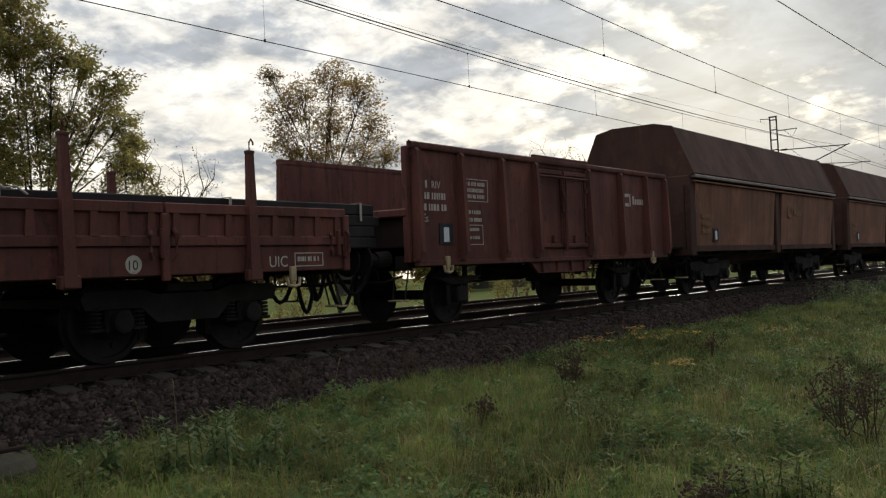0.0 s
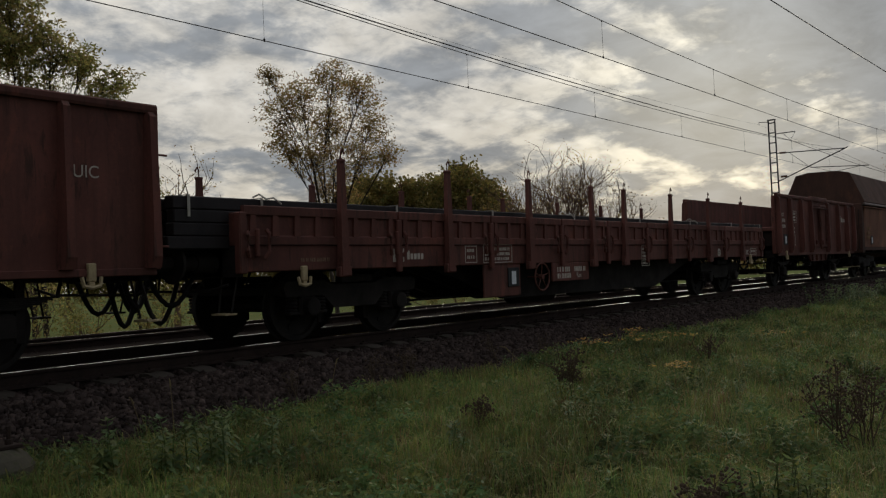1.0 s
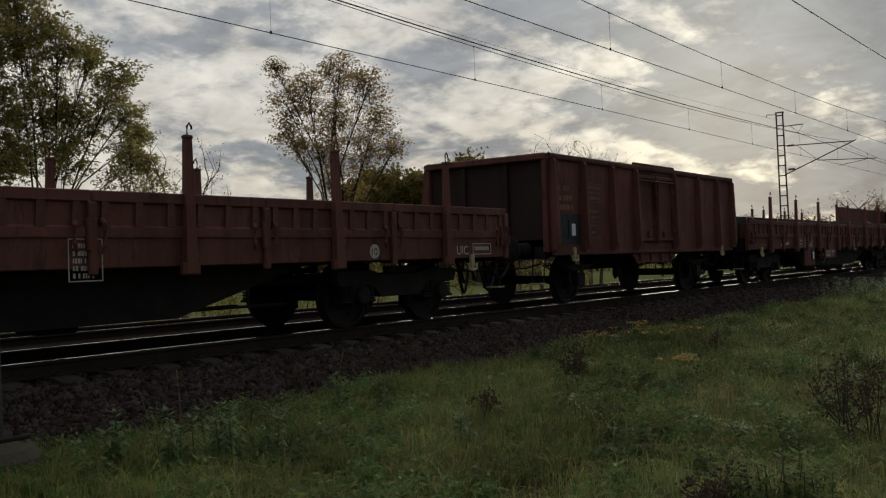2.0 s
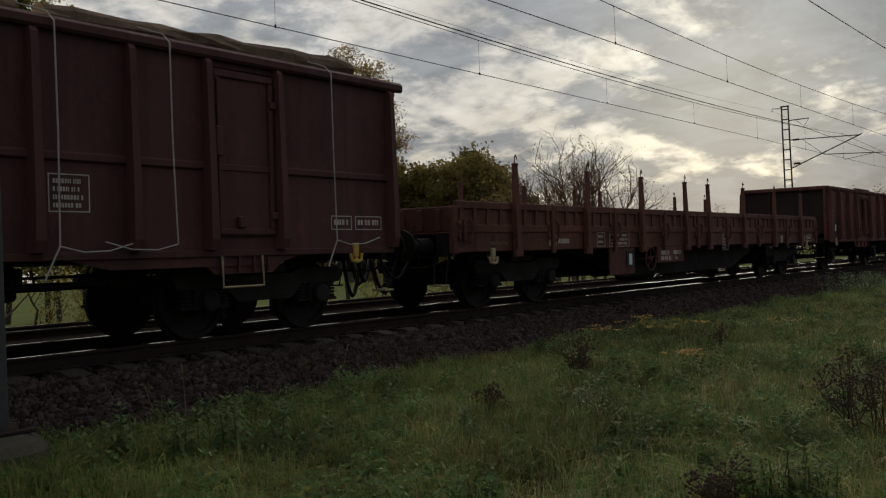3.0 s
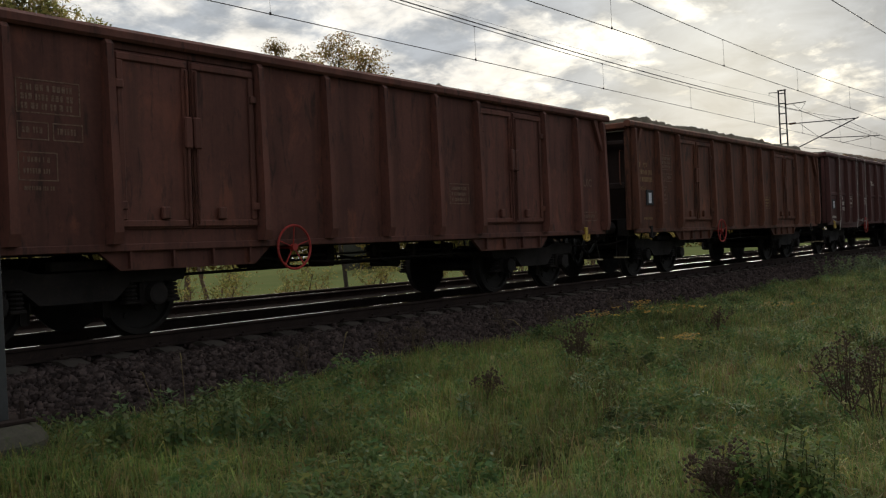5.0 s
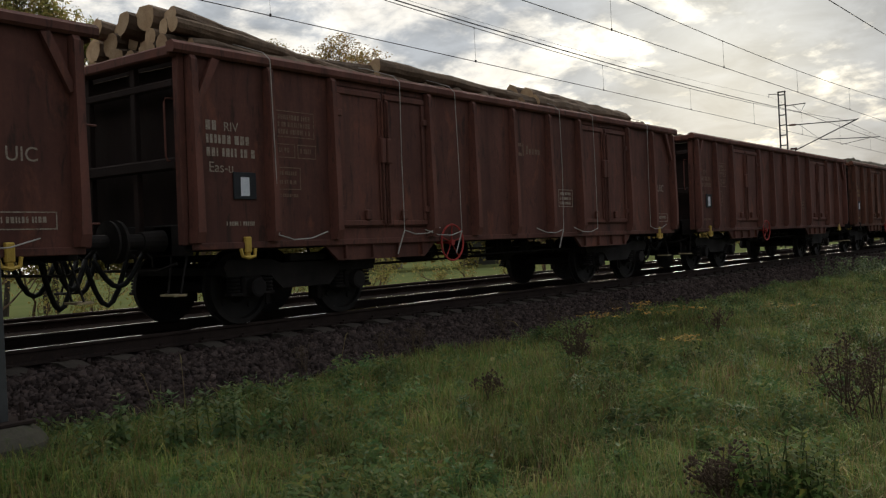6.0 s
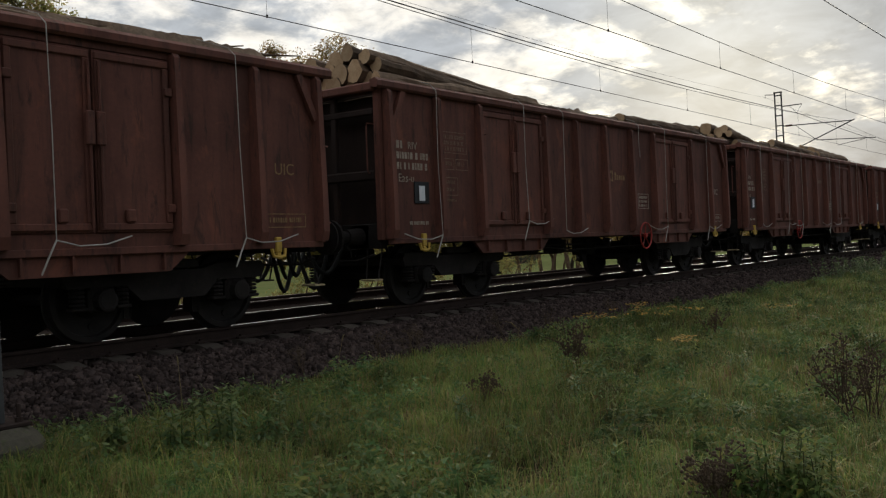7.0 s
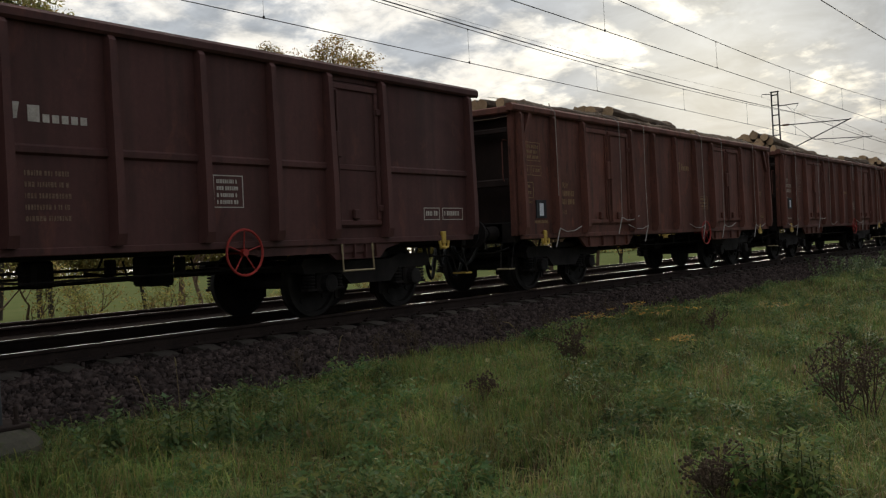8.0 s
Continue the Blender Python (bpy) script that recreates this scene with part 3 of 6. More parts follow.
def build_far_mast():
    for mx in (MASTX, 115.0, 175.0):
        mast = thing("lattice_mast", "dark steel ladder-type catenary mast with a hinged cantilever", "mast", (mx, MASTY, -0.9), "far masts")
        h = 10.15
        for s in (-1, 1):
            part("leg", Mesh().hexa([(-0.05, s * 0.24 - 0.035, 0), (-0.05, s * 0.19 - 0.03, h), (-0.05, s * 0.24 + 0.035, 0), (-0.05, s * 0.19 + 0.03, h),
                                     (0.05, s * 0.24 - 0.035, 0), (0.05, s * 0.19 - 0.03, h), (0.05, s * 0.24 + 0.035, 0), (0.05, s * 0.19 + 0.03, h)]), M_FARMAST, mast)
        bat = Mesh().box(-0.045, 0.045, -0.22, 0.22, -0.03, 0.03, 0.006).data("batten", M_FARMAST)
        for k in range(17):
            part("batten", bat, None, mast, "", (0, 0, 0.4 + k * 0.6))
        part("mast_head", Mesh().box(-0.06, 0.06, -0.25, 0.25, h, h + 0.07, 0.01), M_FARMAST, mast)
        part("foundation", Mesh().box(-0.45, 0.45, -0.45, 0.45, -0.4, 0.12, 0.03), M_CONC, mast, "weathered concrete block")
        z = lambda q: q + 0.9
        y = lambda q: q - MASTY
        arms = Mesh()
        arms.tube([(0, -0.2, z(7.25)), (0, y(13.15), z(7.10))], 0.032, 6)
        part("top_tube", arms, M_FARMAST, mast)
        part("raking_tube", Mesh().tube([(0, -0.2, z(5.55)), (0, y(13.0), z(7.15))], 0.034, 6), M_FARMAST, mast)
        part("registration_arm", Mesh().tube([(0, y(15.1), z(6.2)), (0, y(11.95), z(5.98))], 0.026, 6), M_FARMAST, mast)
        part("steady_arm", Mesh().tube([(0, y(12.5), z(5.98)), (0, y(13.99), z(5.78))], 0.016, 5), M_FARMAST, mast)
        part("stay", Mesh().tube([(0, -0.9, z(7.23)), (0, y(15.1), z(6.2))], 0.012, 5), M_FARMAST, mast)
        bracket = Mesh().tube([(0, -0.2, z(8.42)), (0, -1.35, z(8.42))], 0.03, 6)
        bracket.tube([(0, -1.35, z(8.42)), (0, -1.05, z(7.95)), (0, -0.6, z(8.42))], 0.014, 5)
        part("bracket", bracket, M_FARMAST, mast)
        part("top_arm", Mesh().tube([(0, 0.2, z(9.18)), (0, 0.75, z(9.24)), (0, 0.75, z(9.06))], 0.025, 5), M_FARMAST, mast)
        for yy, zz in ((-0.55, 7.24), (-0.55, 5.83)):
            part("insulator", Mesh().tube([(0, yy + 0.18, z(zz)), (0, yy - 0.18, z(zz))], 0.06, 8), M_INSUL, mast)


def build_near_mast():
    mast = thing("steel_mast", "grey steel mast bolted to a concrete foundation beside the track", "mast", (3.17, 6.75, -0.27))
    m = Mesh()
    m.box(-0.11, 0.11, -0.13, -0.115, 0, 9, 0.003)
    m.box(-0.11, 0.11, 0.115, 0.13, 0, 9, 0.003)
    m.box(-0.006, 0.006, -0.115, 0.115, 0, 9)
    part("beam", m, M_MAST, mast)
    part("base_plate", Mesh().box(-0.26, 0.26, -0.24, 0.24, -0.03, 0.0, 0.006), M_RAIL, mast, "rusty steel base plate")
    bolt = Mesh().lathe([(0, 0.03), (0.035, 0.03), (0.036, 0.018), (0.13, 0.018)], (0, 0, 0), "z", 8).data("bolt", M_RAIL)
    for sx in (-1, 1):
        for sy in (-1, 1):
            part("bolt", bolt, None, mast, "", (sx * 0.19, sy * 0.17, 0))
    f = Mesh().lathe([(-0.75, 0.48), (-0.16, 0.42), (-0.09, 0.37), (-0.03, 0.29)], (0, 0, 0), "z", 22)
    part("foundation", f, M_MOSSY, mast, "round mossy concrete foundation")
    part("cantilever", Mesh().tube([(0, 0.1, 7.1), (0, 3.1, 7.55)], 0.03, 6), M_MAST, mast)
    part("strut", Mesh().tube([(0, 0.1, 5.9), (0, 3.0, 7.5)], 0.03, 6), M_MAST, mast)


build_ground()
build_bed()
build_tracks()
build_overhead()
build_far_mast()
build_near_mast()

# ---- the train: wagons in their own space, x from the rear end, z from the rail top ----
SPEED, GAIN = 16.864, 0.1124        # metres a second at the start, and what it gains each second
NEAR = -1.40                        # outer face of the near side wall
moving = []                         # (thing, rear end's x at the start)
turning = []                        # (wheelset, x in its parent's space)


def run(t):
    return SPEED * t + GAIN * t * t / 2


def letters(text, size):
    """A flat mesh of the built-in font that faces -y."""
    cu = bpy.data.curves.new("letters", "FONT")
    cu.body, cu.size, cu.extrude = text, size, 0.001
    ob = bpy.data.objects.new("letters", cu)
    scene.collection.objects.link(ob)
    dg = bpy.context.evaluated_depsgraph_get()
    me = bpy.data.meshes.new_from_object(ob.evaluated_get(dg))
    bpy.data.objects.remove(ob)
    me.transform(Matrix.Rotation(radians(90), 4, "X"))
    return me


def lettering(parent, text, x, z, size, mat, y=NEAR):
    me = letters(text, size)
    me.materials.clear()
    me.materials.append(mat)
    return part("lettering", me, None, parent, "painted " + text + " lettering", (x, y - 0.003, z))


def bars(parent, x, z, rows, mat, seed=0, y=NEAR, h=0.07, gap=0.055, w=0.6, frame_on=False, name="marking"):
    """Unreadable or private writing as plain bars: rows of short strokes."""
    r = random.Random(seed)
    m = Mesh()
    zz = z
    for k in range(rows):
        xx = x
        while xx < x + w - 0.04:
            lw = min(r.uniform(0.22, 0.62) * h, x + w - xx)
            m.box(xx, xx + lw, y - 0.004, y - 0.001, zz - h, zz)
            xx += lw + r.choice((0.2, 0.22, 0.25, 0.6)) * h
        zz -= h + gap
    if frame_on:
        t, a, b, c, d = 0.012, x - 0.05, x + w + 0.05, zz - 0.01, z + 0.05
        m.box(a, b, y - 0.004, y - 0.001, d - t, d)
        m.box(a, b, y - 0.004, y - 0.001, c, c + t)
        m.box(a, a + t, y - 0.004, y - 0.001, c + t, d - t)
        m.box(b - t, b, y - 0.004, y - 0.001, c + t, d - t)
    return tagged(part(name, m, mat, parent, "rows of painted marks"), kind="stuff")


def boxlogo(parent, x, z, s, mat, y=NEAR, tail=True):
    """A plain square badge followed by a bar."""
    m = Mesh()
    t = s * 0.26
    m.box(x, x + s, y - 0.004, y - 0.001, z, z + t)
    m.box(x, x + s, y - 0.004, y - 0.001, z + s - t, z + s)
    m.box(x, x + t, y - 0.004, y - 0.001, z + t, z + s - t)
    m.box(x + s + 0.03, x + s * 1.3, y - 0.004, y - 0.001, z, z + s)
    if tail:
        for k in range(5):
            m.box(x + s * (1.65 + k * 0.42), x + s * (1.95 + k * 0.42), y - 0.004, y - 0.001, z + s * 0.18, z + s * (0.85 if k == 0 else 0.62))
    return tagged(part("badge", m, mat, parent, "plain painted badge shapes"), kind="stuff")


def label_plate(parent, x, z, y=NEAR, tilt=0.0):
    p = part("label_holder", Mesh().box(-0.17, 0.17, -0.02, 0.0, -0.16, 0.16, 0.005), M_BLACK, parent, "black label holder", (x, y, z))
    part("paper_label", Mesh().box(-0.07, 0.06, -0.026, -0.021, -0.12, 0.10), M_PAPER, p, "white printed paper label")
    return p


def bolster_hook(parent, x, z, mat, y=NEAR):
    m = Mesh()
    m.box(-0.05, 0.05, -0.05, 0.0, -0.05, 0.14, 0.012)
    m.tube([(-0.11, -0.03, 0.0), (-0.09, -0.04, -0.09), (0, -0.045, -0.11), (0.09, -0.04, -0.09), (0.11, -0.03, 0.0)], 0.022, 6)
    m.box(-0.035, 0.035, -0.045, 0.0, -0.11, -0.05, 0.008)
    part("tow_hook", m, mat, parent, "painted steel tow hook", (x, y, z))


def handwheel(parent, x, z, mat, y=NEAR - 0.06, r=0.27):
    m = Mesh().ring((0, 0, 0), r, 0.016, "y", 28, 6)
    for k in range(5):
        a = 2 * math.pi * k / 5 + 0.3
        m.tube([(0, 0.02, 0), (r * 0.5 * math.cos(a), 0.01, r * 0.5 * math.sin(a)), (r * math.cos(a), 0, r * math.sin(a))], 0.009, 5)
    m.lathe([(-0.02, 0.045), (0.05, 0.045)], (0, 0, 0), "y", 10)
    m.tube([(0, 0.05, 0), (0, 0.3, 0)], 0.02, 6)
    part("brake_handwheel", m, mat, parent, "spoked brake handwheel", (x, y, z))


def wheelset_data():
    m = Mesh()
    for s in (-1, 1):
        m.lathe([(s * 0.685, 0.49), (s * 0.715, 0.49), (s * 0.722, 0.465), (s * 0.815, 0.458), (s * 0.82, 0.40), (s * 0.775, 0.385), (s * 0.76, 0.20), (s * 0.83, 0.12), (s * 0.83, 0.08), (s * 1.05, 0.075)], (0, 0, 0), "y", 28)
        for k in range(4):
            a = k * math.pi / 2 + 0.4
            m.lathe([(s * 0.765, 0.045), (s * 0.785, 0.04)], (0.29 * math.cos(a), 0, 0.29 * math.sin(a)), "y", 8)
    m.tube([(0, -0.69, 0), (0, 0.69, 0)], 0.085, 10)
    return m.data("wheelset", [M_WHEEL, M_TREAD])


WHEELSET = wheelset_data()


def bogie_frame_data():
    m = Mesh()
    for s in (-1, 1):
        y0, y1 = s * 1.0 - 0.07, s * 1.0 + 0.07
        m.prism([(-1.35, 0.72), (-1.30, 0.80), (-0.62, 0.80), (-0.42, 0.74), (0.42, 0.74), (0.62, 0.80), (1.30, 0.80), (1.35, 0.72), (1.30, 0.60), (0.62, 0.60), (0.42, 0.42), (-0.42, 0.42), (-0.62, 0.60), (-1.30, 0.60)], y0, y1, "y")
        m.box(-0.32, 0.32, y0 + s * 0.05, y1 + s * 0.06, 0.76, 0.86, 0.015)
        for ax in (-0.9, 0.9):
            m.box(ax - 0.16, ax + 0.16, y0 - 0.005, y1 + s * 0.05 + 0.005, 0.33, 0.60, 0.03)
            m.lathe([(s * 1.05, 0.13), (s * 1.17, 0.12), (s * 1.18, 0.09)], (ax, 0, 0.46), "y", 12)
            for q in (-0.26, 0.26):
                for k in range(5):
                    m.ring((ax + q, s * 1.0, 0.42 + k * 0.045), 0.07, 0.018, "z", 10, 5)
                m.box(ax + q - 0.09, ax + q + 0.09, y0, y1, 0.36, 0.40, 0.01)
        for q in (-0.46, 0.46):
            m.box(q - 0.05, q + 0.05, s * 0.68, s * 0.82, 0.22, 0.62, 0.02)
            m.tube([(q, s * 0.75, 0.62), (q * 0.7, s * 0.75, 0.95)], 0.02, 5)
    m.box(-0.2, 0.2, -1.0, 1.0, 0.48, 0.76, 0.03)
    m.box(-1.34, -1.24, -1.0, 1.0, 0.62, 0.72, 0.01)
    m.box(1.24, 1.34, -1.0, 1.0, 0.62, 0.72, 0.01)
    m.lathe([(0.76, 0.30), (0.90, 0.30)], (0, 0, 0), "z", 14)
    return m.data("bogie_frame", M_UNDER)


BOGIE = bogie_frame_data()


def bogie(parent, x):
    b = part("bogie", BOGIE, None, parent, "grimy cast bogie frame with coil springs", (x, 0, 0))
    for ax in (-0.9, 0.9):
        w = part("wheelset", WHEELSET, None, b, "worn steel wheelset", (ax, 0, 0.46))
        turning.append((w, ax))


def buffer_data():
    m = Mesh()
    m.box(0.0, 0.03, -0.17, 0.17, -0.17, 0.17, 0.01)
    m.lathe([(-0.02, 0.13), (-0.30, 0.11)], (0, 0, 0), "x", 14)
    m.lathe([(-0.28, 0.085), (-0.56, 0.085)], (0, 0, 0), "x", 12)
    m.lathe([(-0.56, 0.12), (-0.58, 0.24), (-0.61, 0.235), (-0.62, 0.15)], (0, 0, 0), "x", 18)
    return m.data("buffer", M_UNDER)


BUFFER = buffer_data()


def end_gear(parent, L, yellow_step=False):
    """Buffers, draw hook, brake hoses and headstock at both ends."""
    for end in (0, 1):
        x = L if end else 0.0
        d = 1 if end else -1
        hs = Mesh().box(min(x, x - d * 0.12), max(x, x - d * 0.12), -1.28, 1.28, 0.88, 1.24, 0.012)
        part("headstock", hs, M_UNDER, parent)
        for s in (-0.875, 0.875):
            part("buffer", BUFFER, None, parent, "round steel buffer", pose(x, s, 1.06, 0, 0, 180 if end else 0))
        m = Mesh()
        m.tube([(x, 0, 1.04), (x + d * 0.28, 0, 1.04), (x + d * 0.36, 0, 1.10), (x + d * 0.34, 0, 1.16)], 0.035, 6)
        m.tube([(x + d * 0.3, -0.05, 1.04), (x + d * 0.5, -0.05, 0.86), (x + d * 0.62, 0, 0.95)], 0.025, 6)
        part("draw_hook", m, M_UNDER, parent)
        for s, hang in ((-0.32, 0.56), (0.34, 0.42), (-0.62, 0.34)):
            p = [(x, s, 0.92)]
            for k in range(9):
                a = k / 8
                p.append((x + d * (0.1 + 0.50 * a), s * (1 - 0.35 * a), 0.92 - hang * math.sin(math.pi * a) - 0.05 * a))
            hose = part("brake_hose", Mesh().tube(p, 0.031, 7), M_HOSE, parent, "hanging black rubber brake hose", smooth=True)
            cock = Mesh().box(min(x, x + d * 0.12), max(x, x + d * 0.12), s - 0.045, s + 0.045, 0.86, 0.97, 0.015)
            cock.tube([(x + d * 0.06, s - 0.04, 0.92), (x + d * 0.07, s - 0.13, 0.86), (x + d * 0.07, s - 0.14, 0.76)], 0.013, 5)
            part("brake_cock", cock, M_UNDER, hose)
        bar = Mesh().tube([(x + d * 0.05, -1.2, 0.80), (x + d * 0.10, -0.9, 0.72), (x + d * 0.12, 0.9, 0.72), (x + d * 0.05, 1.2, 0.80)], 0.018, 6)
        for q in (-0.45, 0.1, 0.5):
            bar.tube([(x + d * 0.11, q, 0.72), (x + d * 0.08, q, 0.92)], 0.014, 5)
        part("uncoupling_bar", bar, M_UNDER, parent)
        for s in (-1, 1):
            st = Mesh().tube([(x - d * 0.08, s * 1.22, 0.92), (x + d * 0.06, s * 1.25, 0.45), (x + d * 0.06, s * 1.02, 0.45), (x - d * 0.04, s * 0.98, 0.92)], 0.014, 5)
            step = part("shunter_step", st, M_UNDER, parent)
            part("step_tread", Mesh().box(min(x - d * 0.02, x + d * 0.16), max(x - d * 0.02, x + d * 0.16), s * 1.135 - 0.13, s * 1.135 + 0.13, 0.43, 0.455, 0.004), M_YELLOW if yellow_step and s < 0 else M_PALEHOOK if s < 0 else M_UNDER, step)


def underframe(parent, L, drop=True, tanks=True):
    m = Mesh()
    for s in (-1, 1):
        m.box(0.05, L - 0.05, s * 0.95 - 0.05, s * 0.95 + 0.05, 0.92, 1.2, 0.01)
    for k in range(7):
        x = 0.3 + (L - 0.6) * k / 6
        m.box(x - 0.05, x + 0.05, -1.25, 1.25, 0.98, 1.18, 0.008)
    m.box(0.1, L - 0.1, -0.18, 0.18, 0.92, 1.2, 0.01)
    part("underframe", m, M_UNDER, parent, "grimy steel underframe")
    if tanks:
        part("air_tank", Mesh().lathe([(-0.42, 0.08), (-0.38, 0.145), (0.38, 0.145), (0.42, 0.08)], (L * 0.40, -0.35, 0.80), "x", 14), M_UNDER, parent, smooth=True)
        g = Mesh()
        g.tube([(L * 0.3, -0.1, 0.62), (L * 0.72, -0.1, 0.66)], 0.022, 6)
        g.tube([(L * 0.3, 0.35, 0.72), (L * 0.72, 0.35, 0.70)], 0.018, 6)
        g.tube([(L * 0.34, -0.7, 0.80), (L * 0.68, -0.7, 0.80)], 0.018, 6)
        g.box(L * 0.5 - 0.3, L * 0.5 - 0.05, -0.5, -0.15, 0.62, 0.92, 0.03)
        g.box(L * 0.6, L * 0.6 + 0.35, -0.3, 0.1, 0.55, 0.92, 0.03)
        g.tube([(L * 0.62, -0.3, 0.55), (L * 0.55, 0.1, 0.75)], 0.02, 5)
        for k in range(6):      # hangers, levers and small cocks on the rods
            xx = L * (0.31 + 0.072 * k)
            g.tube([(xx, -0.7, 0.80), (xx + 0.05, -0.72, 0.93)], 0.014, 5)
            g.box(xx + 0.12, xx + 0.20, -0.76, -0.62, 0.74 - 0.04 * (k % 3), 0.90, 0.012)
            g.tube([(xx + 0.3, -0.72, 0.88), (xx + 0.34, -0.74, 0.68), (xx + 0.46, -0.74, 0.66)], 0.012, 5)
        g.tube([(L * 0.28, -1.0, 0.86), (L * 0.45, -1.02, 0.70), (L * 0.70, -1.0, 0.72)], 0.013, 5)
        part("brake_rigging", g, M_UNDER, parent)


def post_mesh(zb, zt, w=0.12, d0=0.10, d1=0.145):
    """A pressed steel stanchion, deeper towards its foot, with a base at y = 0."""
    m = Mesh()
    zk = zb + 0.50
    rows = [(zb, d1 * 0.75, w * 0.7), (zb + 0.12, d1, w * 0.62), (zk, d1, w * 0.55), (zt - 0.05, d0, w * 0.45), (zt, d0 * 0.6, w * 0.42)]
    n0 = len(m.v)
    for z, d, h in rows:
        m.v += [(-h, 0, z), (-h * 0.72, -d, z), (h * 0.72, -d, z), (h, 0, z)]
    for i in range(len(rows) - 1):
        a = n0 + i * 4
        for j in range(3):
            m.face([a + j, a + j + 1, a + j + 5, a + j + 4])
        m.face([a + 3, a, a + 4, a + 7])
    m.face([n0, n0 + 1, n0 + 2, n0 + 3])
    e = n0 + 4 * (len(rows) - 1)
    m.face([e, e + 1, e + 2, e + 3])
    return m


def door_leaf(parent, x0, x1, zb, zt, mat, y, handle_right):
    m = Mesh().box(x0 + 0.015, x1 - 0.015, y - 0.022, y, zb, zt, 0.006)
    d = part("door", m, mat, parent, "pressed steel door leaf")
    f = Mesh()
    t = 0.075
    f.box(x0 + 0.03, x1 - 0.03, y - 0.05, y - 0.022, zt - t - 0.02, zt - 0.02, 0.01)
    f.box(x0 + 0.03, x1 - 0.03, y - 0.05, y - 0.022, zb + 0.02, zb + 0.02 + t, 0.01)
    f.box(x0 + 0.03, x0 + 0.03 + t, y - 0.05, y - 0.022, zb + 0.02 + t, zt - t - 0.02, 0.01)
    f.box(x1 - 0.03 - t, x1 - 0.03, y - 0.05, y - 0.022, zb + 0.02 + t, zt - t - 0.02, 0.01)
    part("door_frame", f, mat, d)
    h = Mesh()
    xm = x1 - 0.06 if handle_right else x0 + 0.06
    h.tube([(xm, y - 0.07, zb + 0.05), (xm, y - 0.07, zt - 0.12)], 0.017, 6)
    h.box(xm - 0.05, xm + 0.05, y - 0.10, y - 0.05, (zb + zt) / 2 - 0.05, (zb + zt) / 2 + 0.30, 0.015)
    part("lock_bar", h, mat, d)
    xh = x0 + 0.05 if handle_right else x1 - 0.05
    for z in (zb + 0.25, zt - 0.35):
        part("hinge", Mesh().box(xh - 0.05, xh + 0.05, y - 0.075, y - 0.045, z - 0.045, z + 0.045, 0.01), mat, d)
    xk = x0 + 0.38 if not handle_right else x1 - 0.38
    part("catch", Mesh().box(xk - 0.05, xk + 0.06, y - 0.08, y - 0.02, zb + 0.10, zb + 0.24, 0.015), mat, d)


def corner_rail(parent, x, y, z0, z1, mat):
    part("grab_rail", Mesh().tube([(x + 0.10, y, z0), (x - 0.02, y - 0.015, z0), (x - 0.04, y - 0.015, z0 + 0.05), (x - 0.04, y - 0.015, z1 - 0.05), (x - 0.02, y - 0.015, z1), (x + 0.10, y, z1)], 0.013, 6), mat, parent, "bent steel grab rail")


